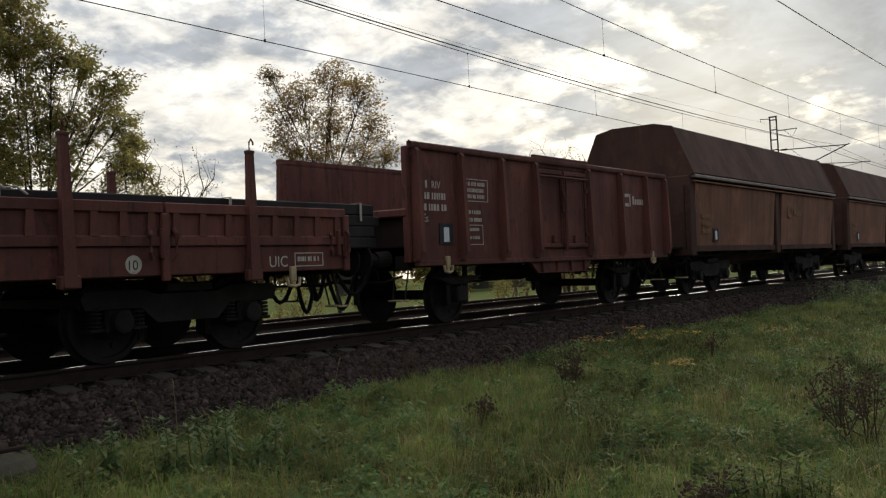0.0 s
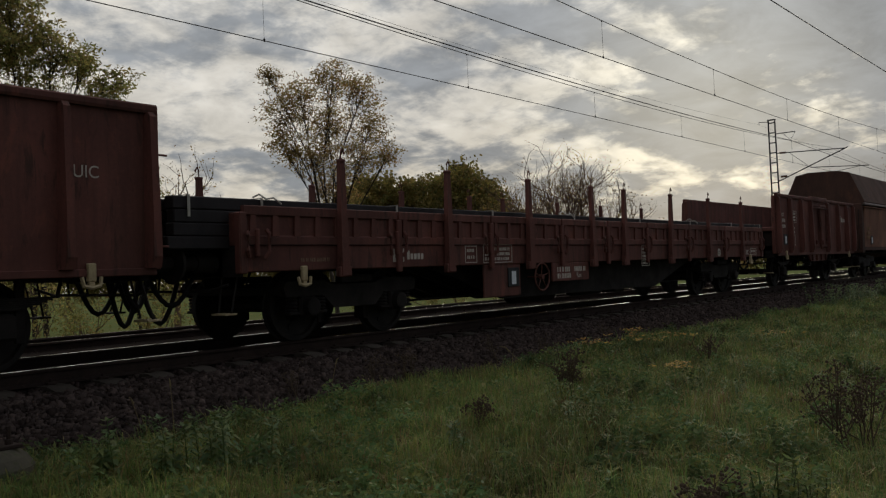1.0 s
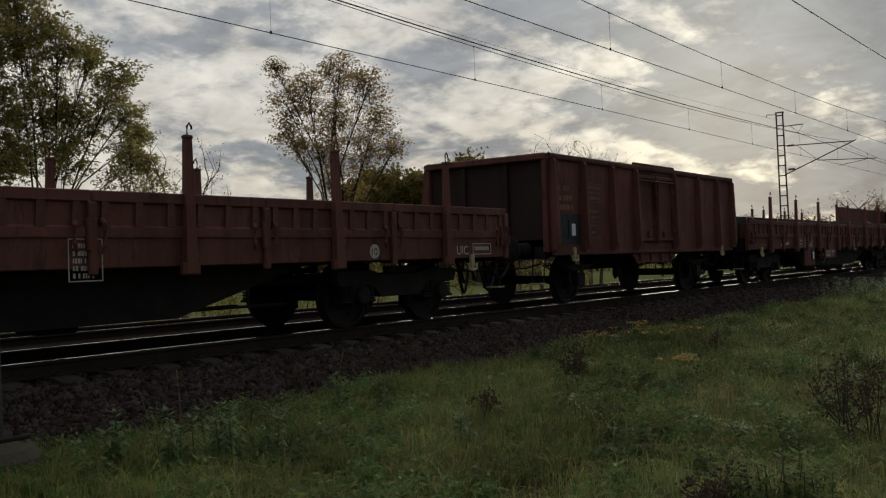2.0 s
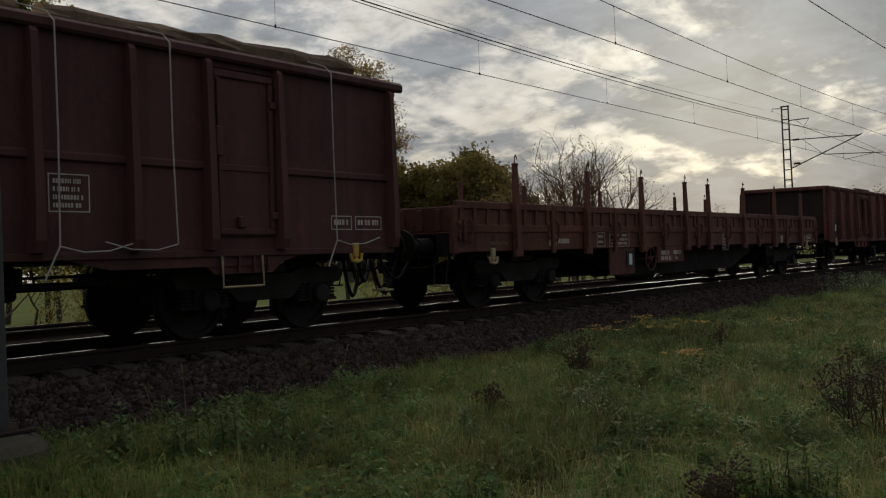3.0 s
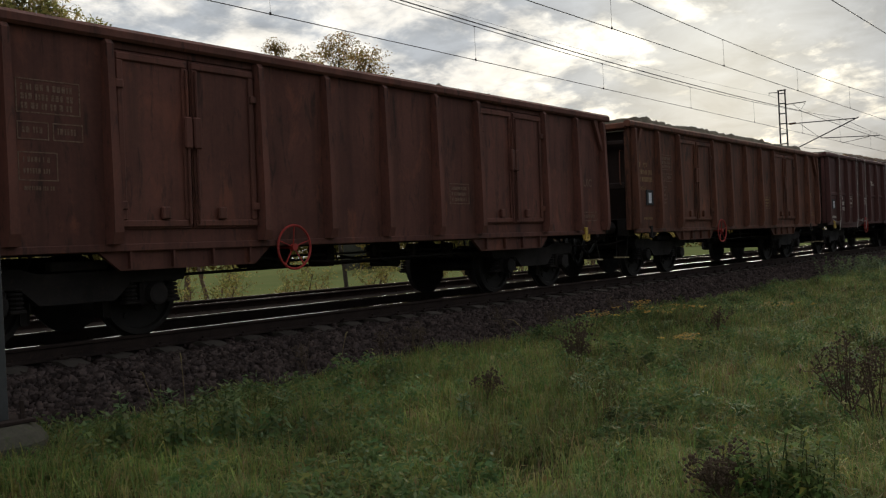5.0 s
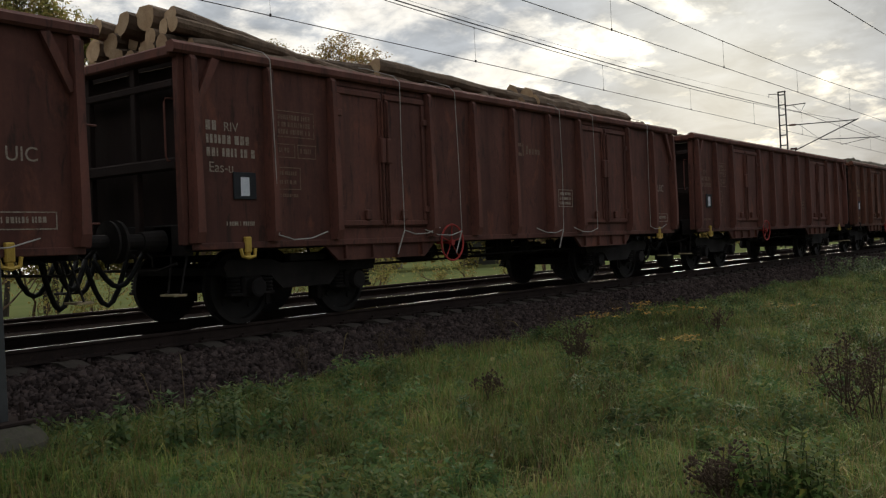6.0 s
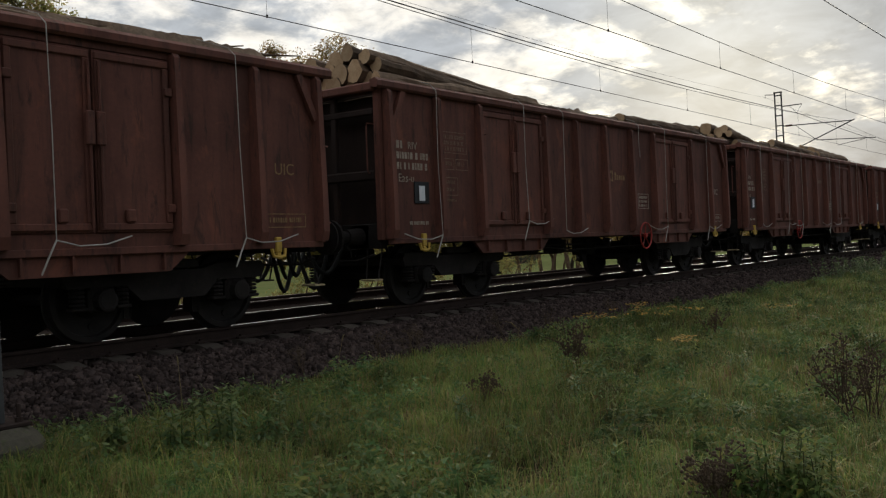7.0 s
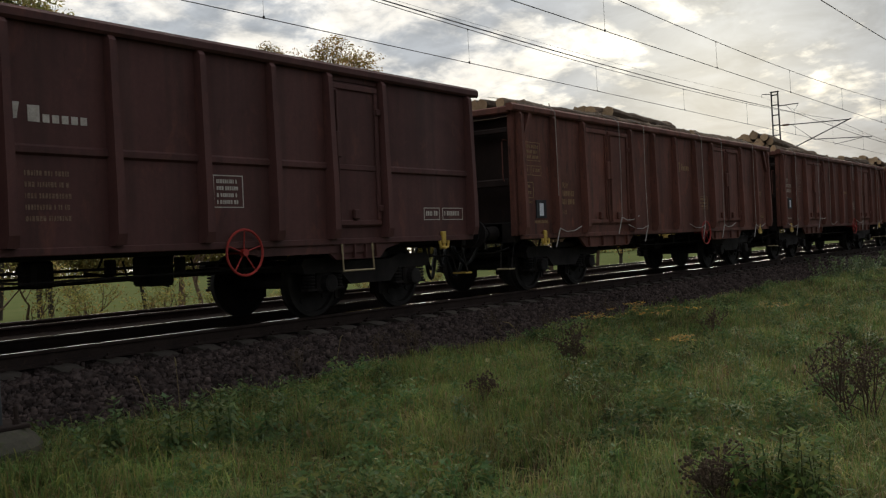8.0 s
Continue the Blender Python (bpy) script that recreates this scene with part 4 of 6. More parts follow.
def gondola(kind, label, mat, L, top, posts, doors, wall_low=1.0, rim=True, band=None, tie=M_YELLOW, group="open wagons", rail_mat=None, yellow_step=False, rear_open=False):
    """A high-sided open wagon. posts: stanchions along the side; doors: (x0, x1, leaves)."""
    w = thing(kind, label, "railway wagon", group=group)
    rail_mat = rail_mat or mat
    # sides
    pm = post_mesh(wall_low + 0.02, top - 0.05).data("post", mat)
    for s in (-1, 1):
        yo = s * 1.40
        m = Mesh()
        cuts = sorted(doors)
        x = 0.0
        for x0, x1, n in cuts + [(L, L, 0)]:
            if x0 > x:
                part("side_panel", Mesh().box(x, x0, min(yo, yo - s * 0.05), max(yo, yo - s * 0.05), wall_low, top - 0.02, 0.006), mat, w, "pressed steel side panel")
            if n:
                dm = Mesh().prism([(yo - s * 0.05, wall_low), (yo, wall_low), (yo, wall_low + 0.16), (yo - s * 0.02, wall_low + 0.16), (yo - s * 0.02, top - 0.12), (yo, top - 0.12), (yo, top - 0.02), (yo - s * 0.05, top - 0.02)], x0, x1)
                part("door_bay", dm, mat, w, "recessed steel door bay")
            x = x1
        # pressed sill along the floor line
        m.box(0.0, L, min(yo, yo + s * 0.03), max(yo, yo + s * 0.03), wall_low - 0.06, wall_low + 0.02, 0.008)
        part("side_sill", m, mat, w, "pressed steel side sill")
        for px in posts:
            part("post", pm, None, w, "", pose(px, yo, 0, 0, 0, 180 if s > 0 else 0))
        if rim:
            r = Mesh().prism([(yo - s * 0.06, top - 0.03), (yo + s * 0.06, top - 0.05), (yo + s * 0.085, top - 0.02), (yo + s * 0.085, top + 0.05), (yo + s * 0.04, top + 0.09), (yo - s * 0.06, top + 0.07)], -0.20, L + 0.20)
        else:
            r = Mesh().prism([(yo - s * 0.05, top - 0.06), (yo + s * 0.04, top - 0.06), (yo + s * 0.05, top - 0.03), (yo + s * 0.05, top + 0.02), (yo + s * 0.03, top + 0.04), (yo - s * 0.05, top + 0.04)], -0.03, L + 0.03)
        part("top_rail", r, rail_mat, w, "rounded steel top rail")
        if band:
            for e0, e1 in zip(posts, posts[1:]):
                b = Mesh().prism([(yo, band - 0.055), (yo + s * 0.035, band - 0.03), (yo + s * 0.035, band + 0.03), (yo, band + 0.055)], e0 + 0.06, e1 - 0.06)
                part("waist_rail", b, mat, w)
        if s < 0:
            for x0, x1, n in doors:
                zb, zt = wall_low + 0.17, top - 0.14
                if n == 1:
                    door_leaf(w, x0 + 0.06, x1 - 0.06, zb, zt, mat, yo, False)
                else:
                    xm = (x0 + x1) / 2
                    door_leaf(w, x0 + 0.06, xm, zb, zt, mat, yo, True)
                    door_leaf(w, xm, x1 - 0.06, zb, zt, mat, yo, False)
                sill = Mesh().prism([(x0 - 0.15, wall_low - 0.06), (x1 + 0.15, wall_low - 0.06), (x1 - 0.1, wall_low - 0.26), (x0 + 0.1, wall_low - 0.26)], yo + 0.02, yo + 0.07, "y")
                for k in range(4):
                    xx = x0 + 0.2 + (x1 - x0 - 0.4) * k / 3
                    sill.box(xx - 0.012, xx + 0.012, yo - 0.03, yo + 0.02, wall_low - 0.24, wall_low - 0.06)
                part("door_sill", sill, mat, w)
    # ends: wall, inner posts and beams take the brown darkened for shade
    for end in (0, 1):
        x = L if end else 0.0
        d = 1 if end else -1
        full, top = top, (1.75 if rear_open and not end else top)      # a rear end that is folded down
        m = Mesh()
        inset = x - d * (0.14 if rim and not band else 0.0)
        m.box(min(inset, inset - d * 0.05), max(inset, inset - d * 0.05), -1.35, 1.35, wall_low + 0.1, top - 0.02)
        part("end_wall", m, M_ENDSHADE, w, "pressed steel end wall in a brown darkened for shade")
        for s in (-1, 1):
            part("corner_post", Mesh().box(min(x, x + d * 0.09), max(x, x + d * 0.09), s * 1.33 - 0.05, s * 1.33 + 0.05, wall_low, full - 0.03, 0.01), mat, w)
            if not band:
                part("end_post", Mesh().box(min(x, x + d * 0.07), max(x, x + d * 0.07), s * 0.48 - 0.05, s * 0.48 + 0.05, wall_low, top - 0.09, 0.01), M_ENDSHADE, w)
        g = Mesh()
        out = 0.19 if rim else 0.11
        g.box(min(x - d * 0.05, x + d * out), max(x - d * 0.05, x + d * out), -1.36, 1.36, top - 0.08, top + 0.045, 0.02)
        part("end_rail", g, rail_mat, w)
        top = full
        if rim:
            part("end_beam", Mesh().box(min(x, x + d * 0.10), max(x, x + d * 0.10), -1.27, 1.27, wall_low + 0.85, wall_low + 0.99, 0.02), M_ENDSHADE, w)
            part("end_beam", Mesh().box(min(x, x + d * 0.08), max(x, x + d * 0.08), -1.27, 1.27, top - 0.40, top - 0.30, 0.02), M_ENDSHADE, w)
    part("floor", Mesh().box(0.05, L - 0.05, -1.35, 1.35, 1.19, 1.25), M_UNDER, w, "worn steel floor")
    underframe(w, L)
    end_gear(w, L, yellow_step)
    for x in (0.78, L - 0.78):
        bolster_hook(w, x, wall_low - 0.06, tie)
    corner_rail(w, L + 0.10, -1.36, wall_low + 0.25, wall_low + 1.25, rail_mat if not yellow_step else M_YELLOW)
    if rim:
        part("grab_rail", Mesh().tube([(0.0, -1.20, wall_low + 0.95), (-0.13, -1.20, wall_low + 0.95), (-0.15, -1.20, wall_low + 1.0), (-0.15, -1.20, wall_low + 1.6), (-0.13, -1.20, wall_low + 1.65), (0.0, -1.20, wall_low + 1.65)], 0.012, 6), mat, w, "bent steel grab rail")
    return w


def eas(label, mat, seed, mark, logo=None, tie=M_YELLOW, group="high-sided bogie wagons"):
    L = 12.93
    posts = [0.05, 1.17, 2.25, 4.25, 5.37, 6.5, 7.65, 8.72, 10.72, 11.85, 12.88]
    w = gondola("open_wagon", label, mat, L, 3.17, posts, [(2.25, 4.25, 2), (8.72, 10.72, 2)], tie=tie, group=group)
    for x, d in ((0.06, 1), (L - 0.06, -1)):
        b = Mesh().prism([(x, 2.58), (x + d * 0.07, 2.54), (x + d * 0.36, 3.10), (x + d * 0.26, 3.12)], NEAR - 0.075, NEAR - 0.01, "y")
        part("corner_strut", b, mat, w, "slanting corner strut below the rim")
    bogie(w, 2.05)
    bogie(w, L - 2.05)
    handwheel(w, 4.72 if seed < 127 else 8.2, 0.92, M_REDW)
    swapped = seed == 136                  # one wagon carries its number behind the first post
    label_plate(w, 0.71 if swapped else 0.78, 1.46 if swapped else 1.68)
    xn, zn, xt, tm = (1.24, 1.96, 0.14, M_OCHRE) if swapped else (0.25, 2.42, 1.34, M_FAINT)
    bars(w, xt, 2.58, 3, tm, seed, w=0.56, h=0.06, gap=0.03, frame_on=True)
    bars(w, xt, 2.17, 1, tm, seed + 11, w=0.22, h=0.06, frame_on=True)
    bars(w, xt + 0.36, 2.17, 1, tm, seed + 14, w=0.22, h=0.06, frame_on=True)
    bars(w, xt, 1.88, 2, tm, seed + 12, w=0.30, h=0.05, gap=0.06, frame_on=True)
    bars(w, xt, 1.60, 1, tm, seed + 15, w=0.34, h=0.04)
    bars(w, xn, zn, 1, mark, seed + 1, w=0.16, h=0.11)
    lettering(w, "RIV", xn + 0.25, zn - 0.11, 0.15, mark)
    bars(w, xn, zn - 0.16, 2, mark, seed + 13, w=0.72, h=0.10, gap=0.05)
    lettering(w, "Eas-u", xn + 0.02, zn - 0.59, 0.17, mark)
    lettering(w, "UIC", 12.15, 1.85, 0.20, mark)
    bars(w, 12.05, 1.32, 1, mark, seed + 2, w=0.55, h=0.06, frame_on=True)
    bars(w, 0.5, 1.26, 1, mark, seed + 3, w=0.45, h=0.05)
    bars(w, 8.05, 1.75, 3, mark, seed + 4, w=0.40, h=0.05, gap=0.035, frame_on=True)
    if logo:
        boxlogo(w, 6.60, 2.02 if seed == 127 else 2.34, 0.22, logo)
    return w


def es(label, seed, mat, black_panel):
    L = 8.9
    posts = [0.06, 1.17, 2.32, 3.38, 5.30, 6.65, 7.85, 8.84]
    w = gondola("open_wagon", label, mat, L, 2.74, posts, [(3.38, 5.30, 2)], rim=False, tie=M_PALEHOOK, group="two-axle open wagons", rear_open=not black_panel)
    for ax in (1.55, L - 1.55):
        s = part("wheelset", WHEELSET, None, w, "worn steel wheelset", (ax, 0, 0.46))
        turning.append((s, ax))
        for q in (-1, 1):
            m = Mesh()
            m.hexa([(ax - 0.42, q * 1.0 - 0.02, 0.95), (ax - 0.42, q * 1.0 - 0.02, 1.0), (ax - 0.42, q * 1.0 + 0.02, 0.95), (ax - 0.42, q * 1.0 + 0.02, 1.0),
                    (ax + 0.42, q * 1.0 - 0.02, 0.95), (ax + 0.42, q * 1.0 - 0.02, 1.0), (ax + 0.42, q * 1.0 + 0.02, 0.95), (ax + 0.42, q * 1.0 + 0.02, 1.0)])
            for d in (-1, 1):
                m.box(ax + d * 0.24 - 0.05, ax + d * 0.24 + 0.05, q * 1.0 - 0.02, q * 1.0 + 0.02, 0.30, 0.97, 0.006)
            part("axle_box", Mesh().box(ax - 0.15, ax + 0.15, q * 1.03 - 0.11, q * 1.03 + 0.11, 0.34, 0.60, 0.03), M_UNDER, w, "grimy cast axle box")
            spring = Mesh()
            for k in range(6):
                spring.box(ax - 0.62 + k * 0.07, ax + 0.62 - k * 0.07, q * 1.03 - 0.055, q * 1.03 + 0.055, 0.735 - k * 0.02, 0.753 - k * 0.02)
            for d in (-1, 1):
                part("shackle", Mesh().tube([(ax + d * 0.62, q * 1.03, 0.74), (ax + d * 0.68, q * 1.03, 0.95)], 0.022, 5), M_UNDER, w)
            tagged(part("leaf_spring", spring, M_UNDER, w, "stack of steel spring leaves"), kind="stuff")
            part("axle_guard", m, M_UNDER, w, "forked steel axle guard")
    label_plate(w, 0.78, 1.42)
    if black_panel:
        part("dark_panel", Mesh().box(0.12, 1.08, NEAR - 0.006, NEAR - 0.001, 1.14, 1.70), M_BLACK, w, "overpainted dark panel")
    mk = M_FRESH if not black_panel else M_OCHRE
    bars(w, 0.2, 2.22, 1, mk, seed, w=0.16, h=0.11)
    lettering(w, "RIV", 0.46, 2.11, 0.155, mk)
    bars(w, 0.2, 2.04, 2, mk, seed + 8, w=0.62, h=0.10, gap=0.07)
    if not black_panel:
        lettering(w, "Es", 0.22, 1.60, 0.17, M_FRESH)
    bars(w, 1.35, 2.25, 3, M_FAINT if black_panel else M_FRESH, seed + 1, w=0.55, h=0.06, gap=0.04, frame_on=True)
    bars(w, 1.35, 1.80, 2, M_FAINT if black_panel else M_FRESH, seed + 2, w=0.42, h=0.06, gap=0.06)
    bars(w, 1.38, 1.52, 2, M_FAINT if black_panel else M_FRESH, seed + 3, w=0.35, h=0.05, gap=0.08, frame_on=True)
    bars(w, 5.40, 1.22, 2, M_FAINT, seed + 4, w=0.22, h=0.06, frame_on=True)
    if not black_panel:
        boxlogo(w, 6.85, 2.02, 0.26, M_FRESH)
    else:
        lettering(w, "UIC", 7.95, 1.95, 0.18, M_FRESH)
    # door bar and big latch of the middle door
    m = Mesh()
    m.tube([(4.30, NEAR - 0.10, 1.12), (4.30, NEAR - 0.10, 2.0), (4.20, NEAR - 0.10, 2.22), (4.20, NEAR - 0.10, 2.42)], 0.03, 6)
    m.tube([(3.45, NEAR - 0.08, 2.46), (5.2, NEAR - 0.08, 2.46)], 0.022, 6)
    m.tube([(4.95, NEAR - 0.09, 2.4), (4.98, NEAR - 0.09, 1.95), (5.08, NEAR - 0.09, 1.9), (5.08, NEAR - 0.09, 1.6)], 0.016, 6)
    part("door_latch", m, mat, w)
    part("door_header", Mesh().box(3.34, 5.34, NEAR - 0.04, NEAR + 0.02, 2.70, 2.83, 0.01), mat, w)
    part("corner_hook", Mesh().tube([(0.02, -1.42, 2.74), (-0.06, -1.42, 2.78), (-0.10, -1.42, 2.68), (-0.06, -1.42, 2.55), (-0.02, -1.42, 2.60)], 0.016, 5), mat, w)
    return w


def res(label, seed, mat, bars_on):
    """A bogie flat wagon with drop sides and stakes."""
    L = 18.65
    w = thing("flat_wagon", label, "railway wagon", group="stake wagons")
    zb, zt = 0.94, 1.74
    rib = Mesh().hexa([(-0.055, -0.03, 1.37), (-0.04, -0.03, zt - 0.11), (-0.055, 0, 1.37), (-0.04, 0, zt - 0.11),
                       (0.055, -0.03, 1.37), (0.04, -0.03, zt - 0.11), (0.055, 0, 1.37), (0.04, 0, zt - 0.11)]).data("rib", mat)
    stakes = [1.66, 4.0, 6.35, 8.65, 10.0, 12.3, 14.65, 17.0]
    for s in (-1, 1):
        yo = s * 1.40
        m = Mesh().box(0, L, min(yo, yo - s * 0.08), max(yo, yo - s * 0.08), zb, 1.26, 0.012)
        part("sole_bar", m, mat, w, "deep painted side sill")
        edges = [0.0, 2.85, 5.2, 7.5, 9.33, 11.15, 13.45, 15.8, L]
        for a, b in zip(edges, edges[1:]):
            f = Mesh().prism([(yo - s * 0.035, 1.27), (yo + s * 0.03, 1.27), (yo + s * 0.03, 1.36), (yo, 1.385), (yo, zt - 0.13), (yo + s * 0.035, zt - 0.11), (yo + s * 0.035, zt - 0.01), (yo + s * 0.025, zt), (yo - s * 0.035, zt)], a + 0.02, b - 0.02)
            flap = part("drop_side", f, mat, w, "ribbed steel drop side")
            if s < 0:
                n = max(4, int((b - a) / 0.33))
                for k in range(n):
                    part("rib", rib, None, flap, "", (a + 0.16 + (b - a - 0.32) * k / (n - 1), yo, 0))
        stake = Mesh()
        stake.hexa([(-0.075, -0.05, 0.86), (-0.045, -0.01, 2.36), (-0.075, 0.05, 0.86), (-0.045, 0.05, 2.36), (0.075, -0.05, 0.86), (0.045, -0.01, 2.36), (0.075, 0.05, 0.86), (0.045, 0.05, 2.36)])
        stake.box(-0.055, 0.055, -0.02, 0.055, 2.36, 2.40, 0.008)
        stake.tube([(0, 0.02, 2.40), (0, 0.02, 2.50), (0.03, 0.02, 2.54), (0.06, 0.02, 2.50), (0.06, 0.02, 2.47)], 0.012, 5)
        stake.box(-0.12, 0.12, -0.04, 0.04, 0.84, 0.98, 0.015)
        sd = stake.data("stake", mat)
        for x in stakes:
            part("stake", sd, None, w, "hooked steel stake", pose(x, yo + s * 0.07, 0, random.uniform(-0.8, 0.8), random.uniform(-1, 1), 180 if s > 0 else 0))
        if s < 0:
            lk = Mesh()
            lk.box(-0.07, -0.015, -0.07, 0.0, 1.12, 1.46, 0.015)
            lk.tube([(0.09, -0.05, 1.45), (0.11, -0.08, 1.40), (0.11, -0.08, 1.18), (0.07, -0.05, 1.10)], 0.028, 6)
            lk.tube([(-0.20, -0.05, 1.42), (-0.22, -0.08, 1.38), (-0.22, -0.08, 1.20), (-0.18, -0.05, 1.12)], 0.026, 6)
            lkd = lk.data("latch", mat)
            post = Mesh().box(-0.05, 0.05, -0.06, 0.0, 0.88, 1.62, 0.012).data("side_post", mat)
            for x in edges[1:-1]:
                part("latch", lkd, None, w, "drop side latch", (x, yo, 0))
                part("side_post", post, None, w, "", (x + 0.0, yo - 0.002, 0))
            part("latch", lkd, None, w, "drop side latch", (0.25, yo, 0))
            part("latch", lkd, None, w, "drop side latch", (L - 0.12, yo, 0))
    for end in (0, 1):
        x = L if end else 0
        d = 1 if end else -1
        m = Mesh().box(min(x, x - d * 0.05), max(x, x - d * 0.05), -1.31, 1.31, 1.26, 1.66, 0.01)
        for k in range(7):
            y = -1.1 + k * 0.37
            m.box(min(x, x + d * 0.035), max(x, x + d * 0.035), y - 0.05, y + 0.05, 1.28, 1.62, 0.01)
        part("end_flap", m, mat, w)
        for y in (-1.385, 1.385):
            part("corner_post", Mesh().box(x - 0.06, x + 0.06, y - 0.055, y + 0.055, 0.92, 1.66, 0.015), mat, w)
    part("floor", Mesh().box(0.05, L - 0.05, -1.31, 1.31, 1.18, 1.25), M_UNDER, w, "worn plank floor")
    # fish-bellied centre sills
    for y in (-0.95, -0.4, 0.4, 0.95):
        u = Mesh().prism([(0.1, 1.18), (L - 0.1, 1.18), (L - 0.1, 0.95), (L - 4.2, 0.90), (L - 6.2, 0.34), (6.2, 0.34), (4.2, 0.90), (0.1, 0.95)], y - 0.05, y + 0.05, "y")
        part("long_sill", u, M_UNDER, w, "fish-bellied steel sill")
    beam = Mesh().box(-0.04, 0.04, -1.3, 1.3, 0.98, 1.17, 0.006).data("cross_beam", M_UNDER)
    for k in range(9):
        part("cross_beam", beam, None, w, "", (0.4 + (L - 0.8) * k / 8, 0, 0))
    for x0, x1, y, z, r in ((6.9, 8.3, -0.65, 0.36, 0.15), (9.2, 10.4, -0.6, 0.38, 0.13)):
        part("air_tank", Mesh().lathe([(x0 - 0.08, r * 0.5), (x0, r), (x1, r), (x1 + 0.08, r * 0.5)], (0, y, z), "x", 12), M_UNDER, w, smooth=True)
    rig = Mesh()
    rig.tube([(4.2, -0.7, 0.42), (14.4, -0.7, 0.40)], 0.022, 6)
    rig.tube([(4.2, 0.3, 0.36), (14.4, 0.3, 0.36)], 0.022, 6)
    rig.box(10.9, 11.4, -0.75, -0.3, 0.26, 0.6, 0.03)
    part("brake_rigging", rig, M_UNDER, w)
    part("tool_box", Mesh().box(5.02, 6.12, NEAR + 0.01, NEAR + 0.05, 0.40, 0.94, 0.015), mat, w, "painted panel below the sill")
    part("number_panel", Mesh().box(7.18, 8.55, NEAR - 0.002, NEAR + 0.04, 0.60, 0.94, 0.012), mat, w, "painted panel below the sill")
    handwheel(w, 6.72, 0.70, mat, r=0.24)
    bogie(w, 2.3)
    bogie(w, L - 2.3)
    end_gear(w, L)
    for x in (0.98, L - 0.98):
        bolster_hook(w, x, 0.86, M_PALEHOOK)
    label_plate(w, 5.88, 0.72, NEAR + 0.01)
    lettering(w, "UIC", 17.30, 1.00, 0.19, M_FRESH)
    bars(w, 17.78, 1.12, 1, M_FRESH, seed, w=0.40, h=0.06, frame_on=True)
    disc = Mesh().lathe([(-0.004, 0.10), (-0.001, 0.10)], (15.42, NEAR, 1.07), "y", 20)
    part("round_mark", disc, M_FRESH, w, "round white painted disc")
    lettering(w, "10", 15.33, 1.015, 0.145, M_BLACK, NEAR - 0.003)
    boxlogo(w, 2.75, 1.02, 0.19, M_FRESH)
    bars(w, 7.35, 0.86, 1, M_FRESH, seed + 1, w=0.45, h=0.09)
    bars(w, 7.98, 0.86, 1, M_FRESH, seed + 7, w=0.45, h=0.09)
    bars(w, 7.35, 0.74, 1, M_FRESH, seed + 2, w=0.5, h=0.09)
    lettering(w, "Res", 8.05, 0.655, 0.13, M_FRESH, NEAR - 0.003)
    bars(w, 5.05, 1.22, 3, M_FRESH, seed + 3, w=0.75, h=0.05, gap=0.03, frame_on=True)
    bars(w, 4.55, 1.20, 2, M_FRESH, seed + 4, w=0.22, h=0.05, frame_on=True)
    bars(w, 10.95, 1.20, 5, M_FRESH, seed + 5, w=0.28, h=0.05, gap=0.025, frame_on=True)
    bars(w, 0.95, 1.10, 1, M_FAINT, seed + 6, w=0.55, h=0.05)
    if bars_on:
        load = thing("steel_bars", "bundles of long dark steel bars tied with pale straps", "steel bars")
        rr = random.Random(3)
        bar = Mesh().box(-10.15, 10.15, -0.075, 0.075, -0.075, 0.075, 0.012).data("bar", M_STEEL)
        for lay in range(4):
            for k in range(14):
                part("bar", bar, None, load, "", (L / 2 + rr.uniform(-0.1, 0.1) + (0.25 if k % 3 else 0), -1.1 + k * 0.168, 1.30 + lay * 0.155))
        for k, x in enumerate((-0.6, 0.5, 3.1, 5.6, 8.4, 11.3, 14.1, 16.9, 19.2)):
            m = Mesh().box(x - 0.02, x + 0.02, -1.2, 1.2, 1.85, 1.855)
            m.box(x - 0.02, x + 0.02, -1.206, -1.2, 1.6, 1.855)
            part("strap", m, M_STRAP, load, "pale tie strap")
        for k, x in enumerate((0.4, 7.9, 14.0)):
            m = Mesh()
            m.tube([(x, -1.15, 1.86), (x + 0.06, -1.2, 1.90), (x + 0.14, -1.24, 1.84), (x + 0.24, -1.26, 1.86), (x + 0.34, -1.3, 1.78)], 0.012, 5)
            part("tie", m, M_STRAP, load, "twisted white tie")
        return w, load
    return w, None


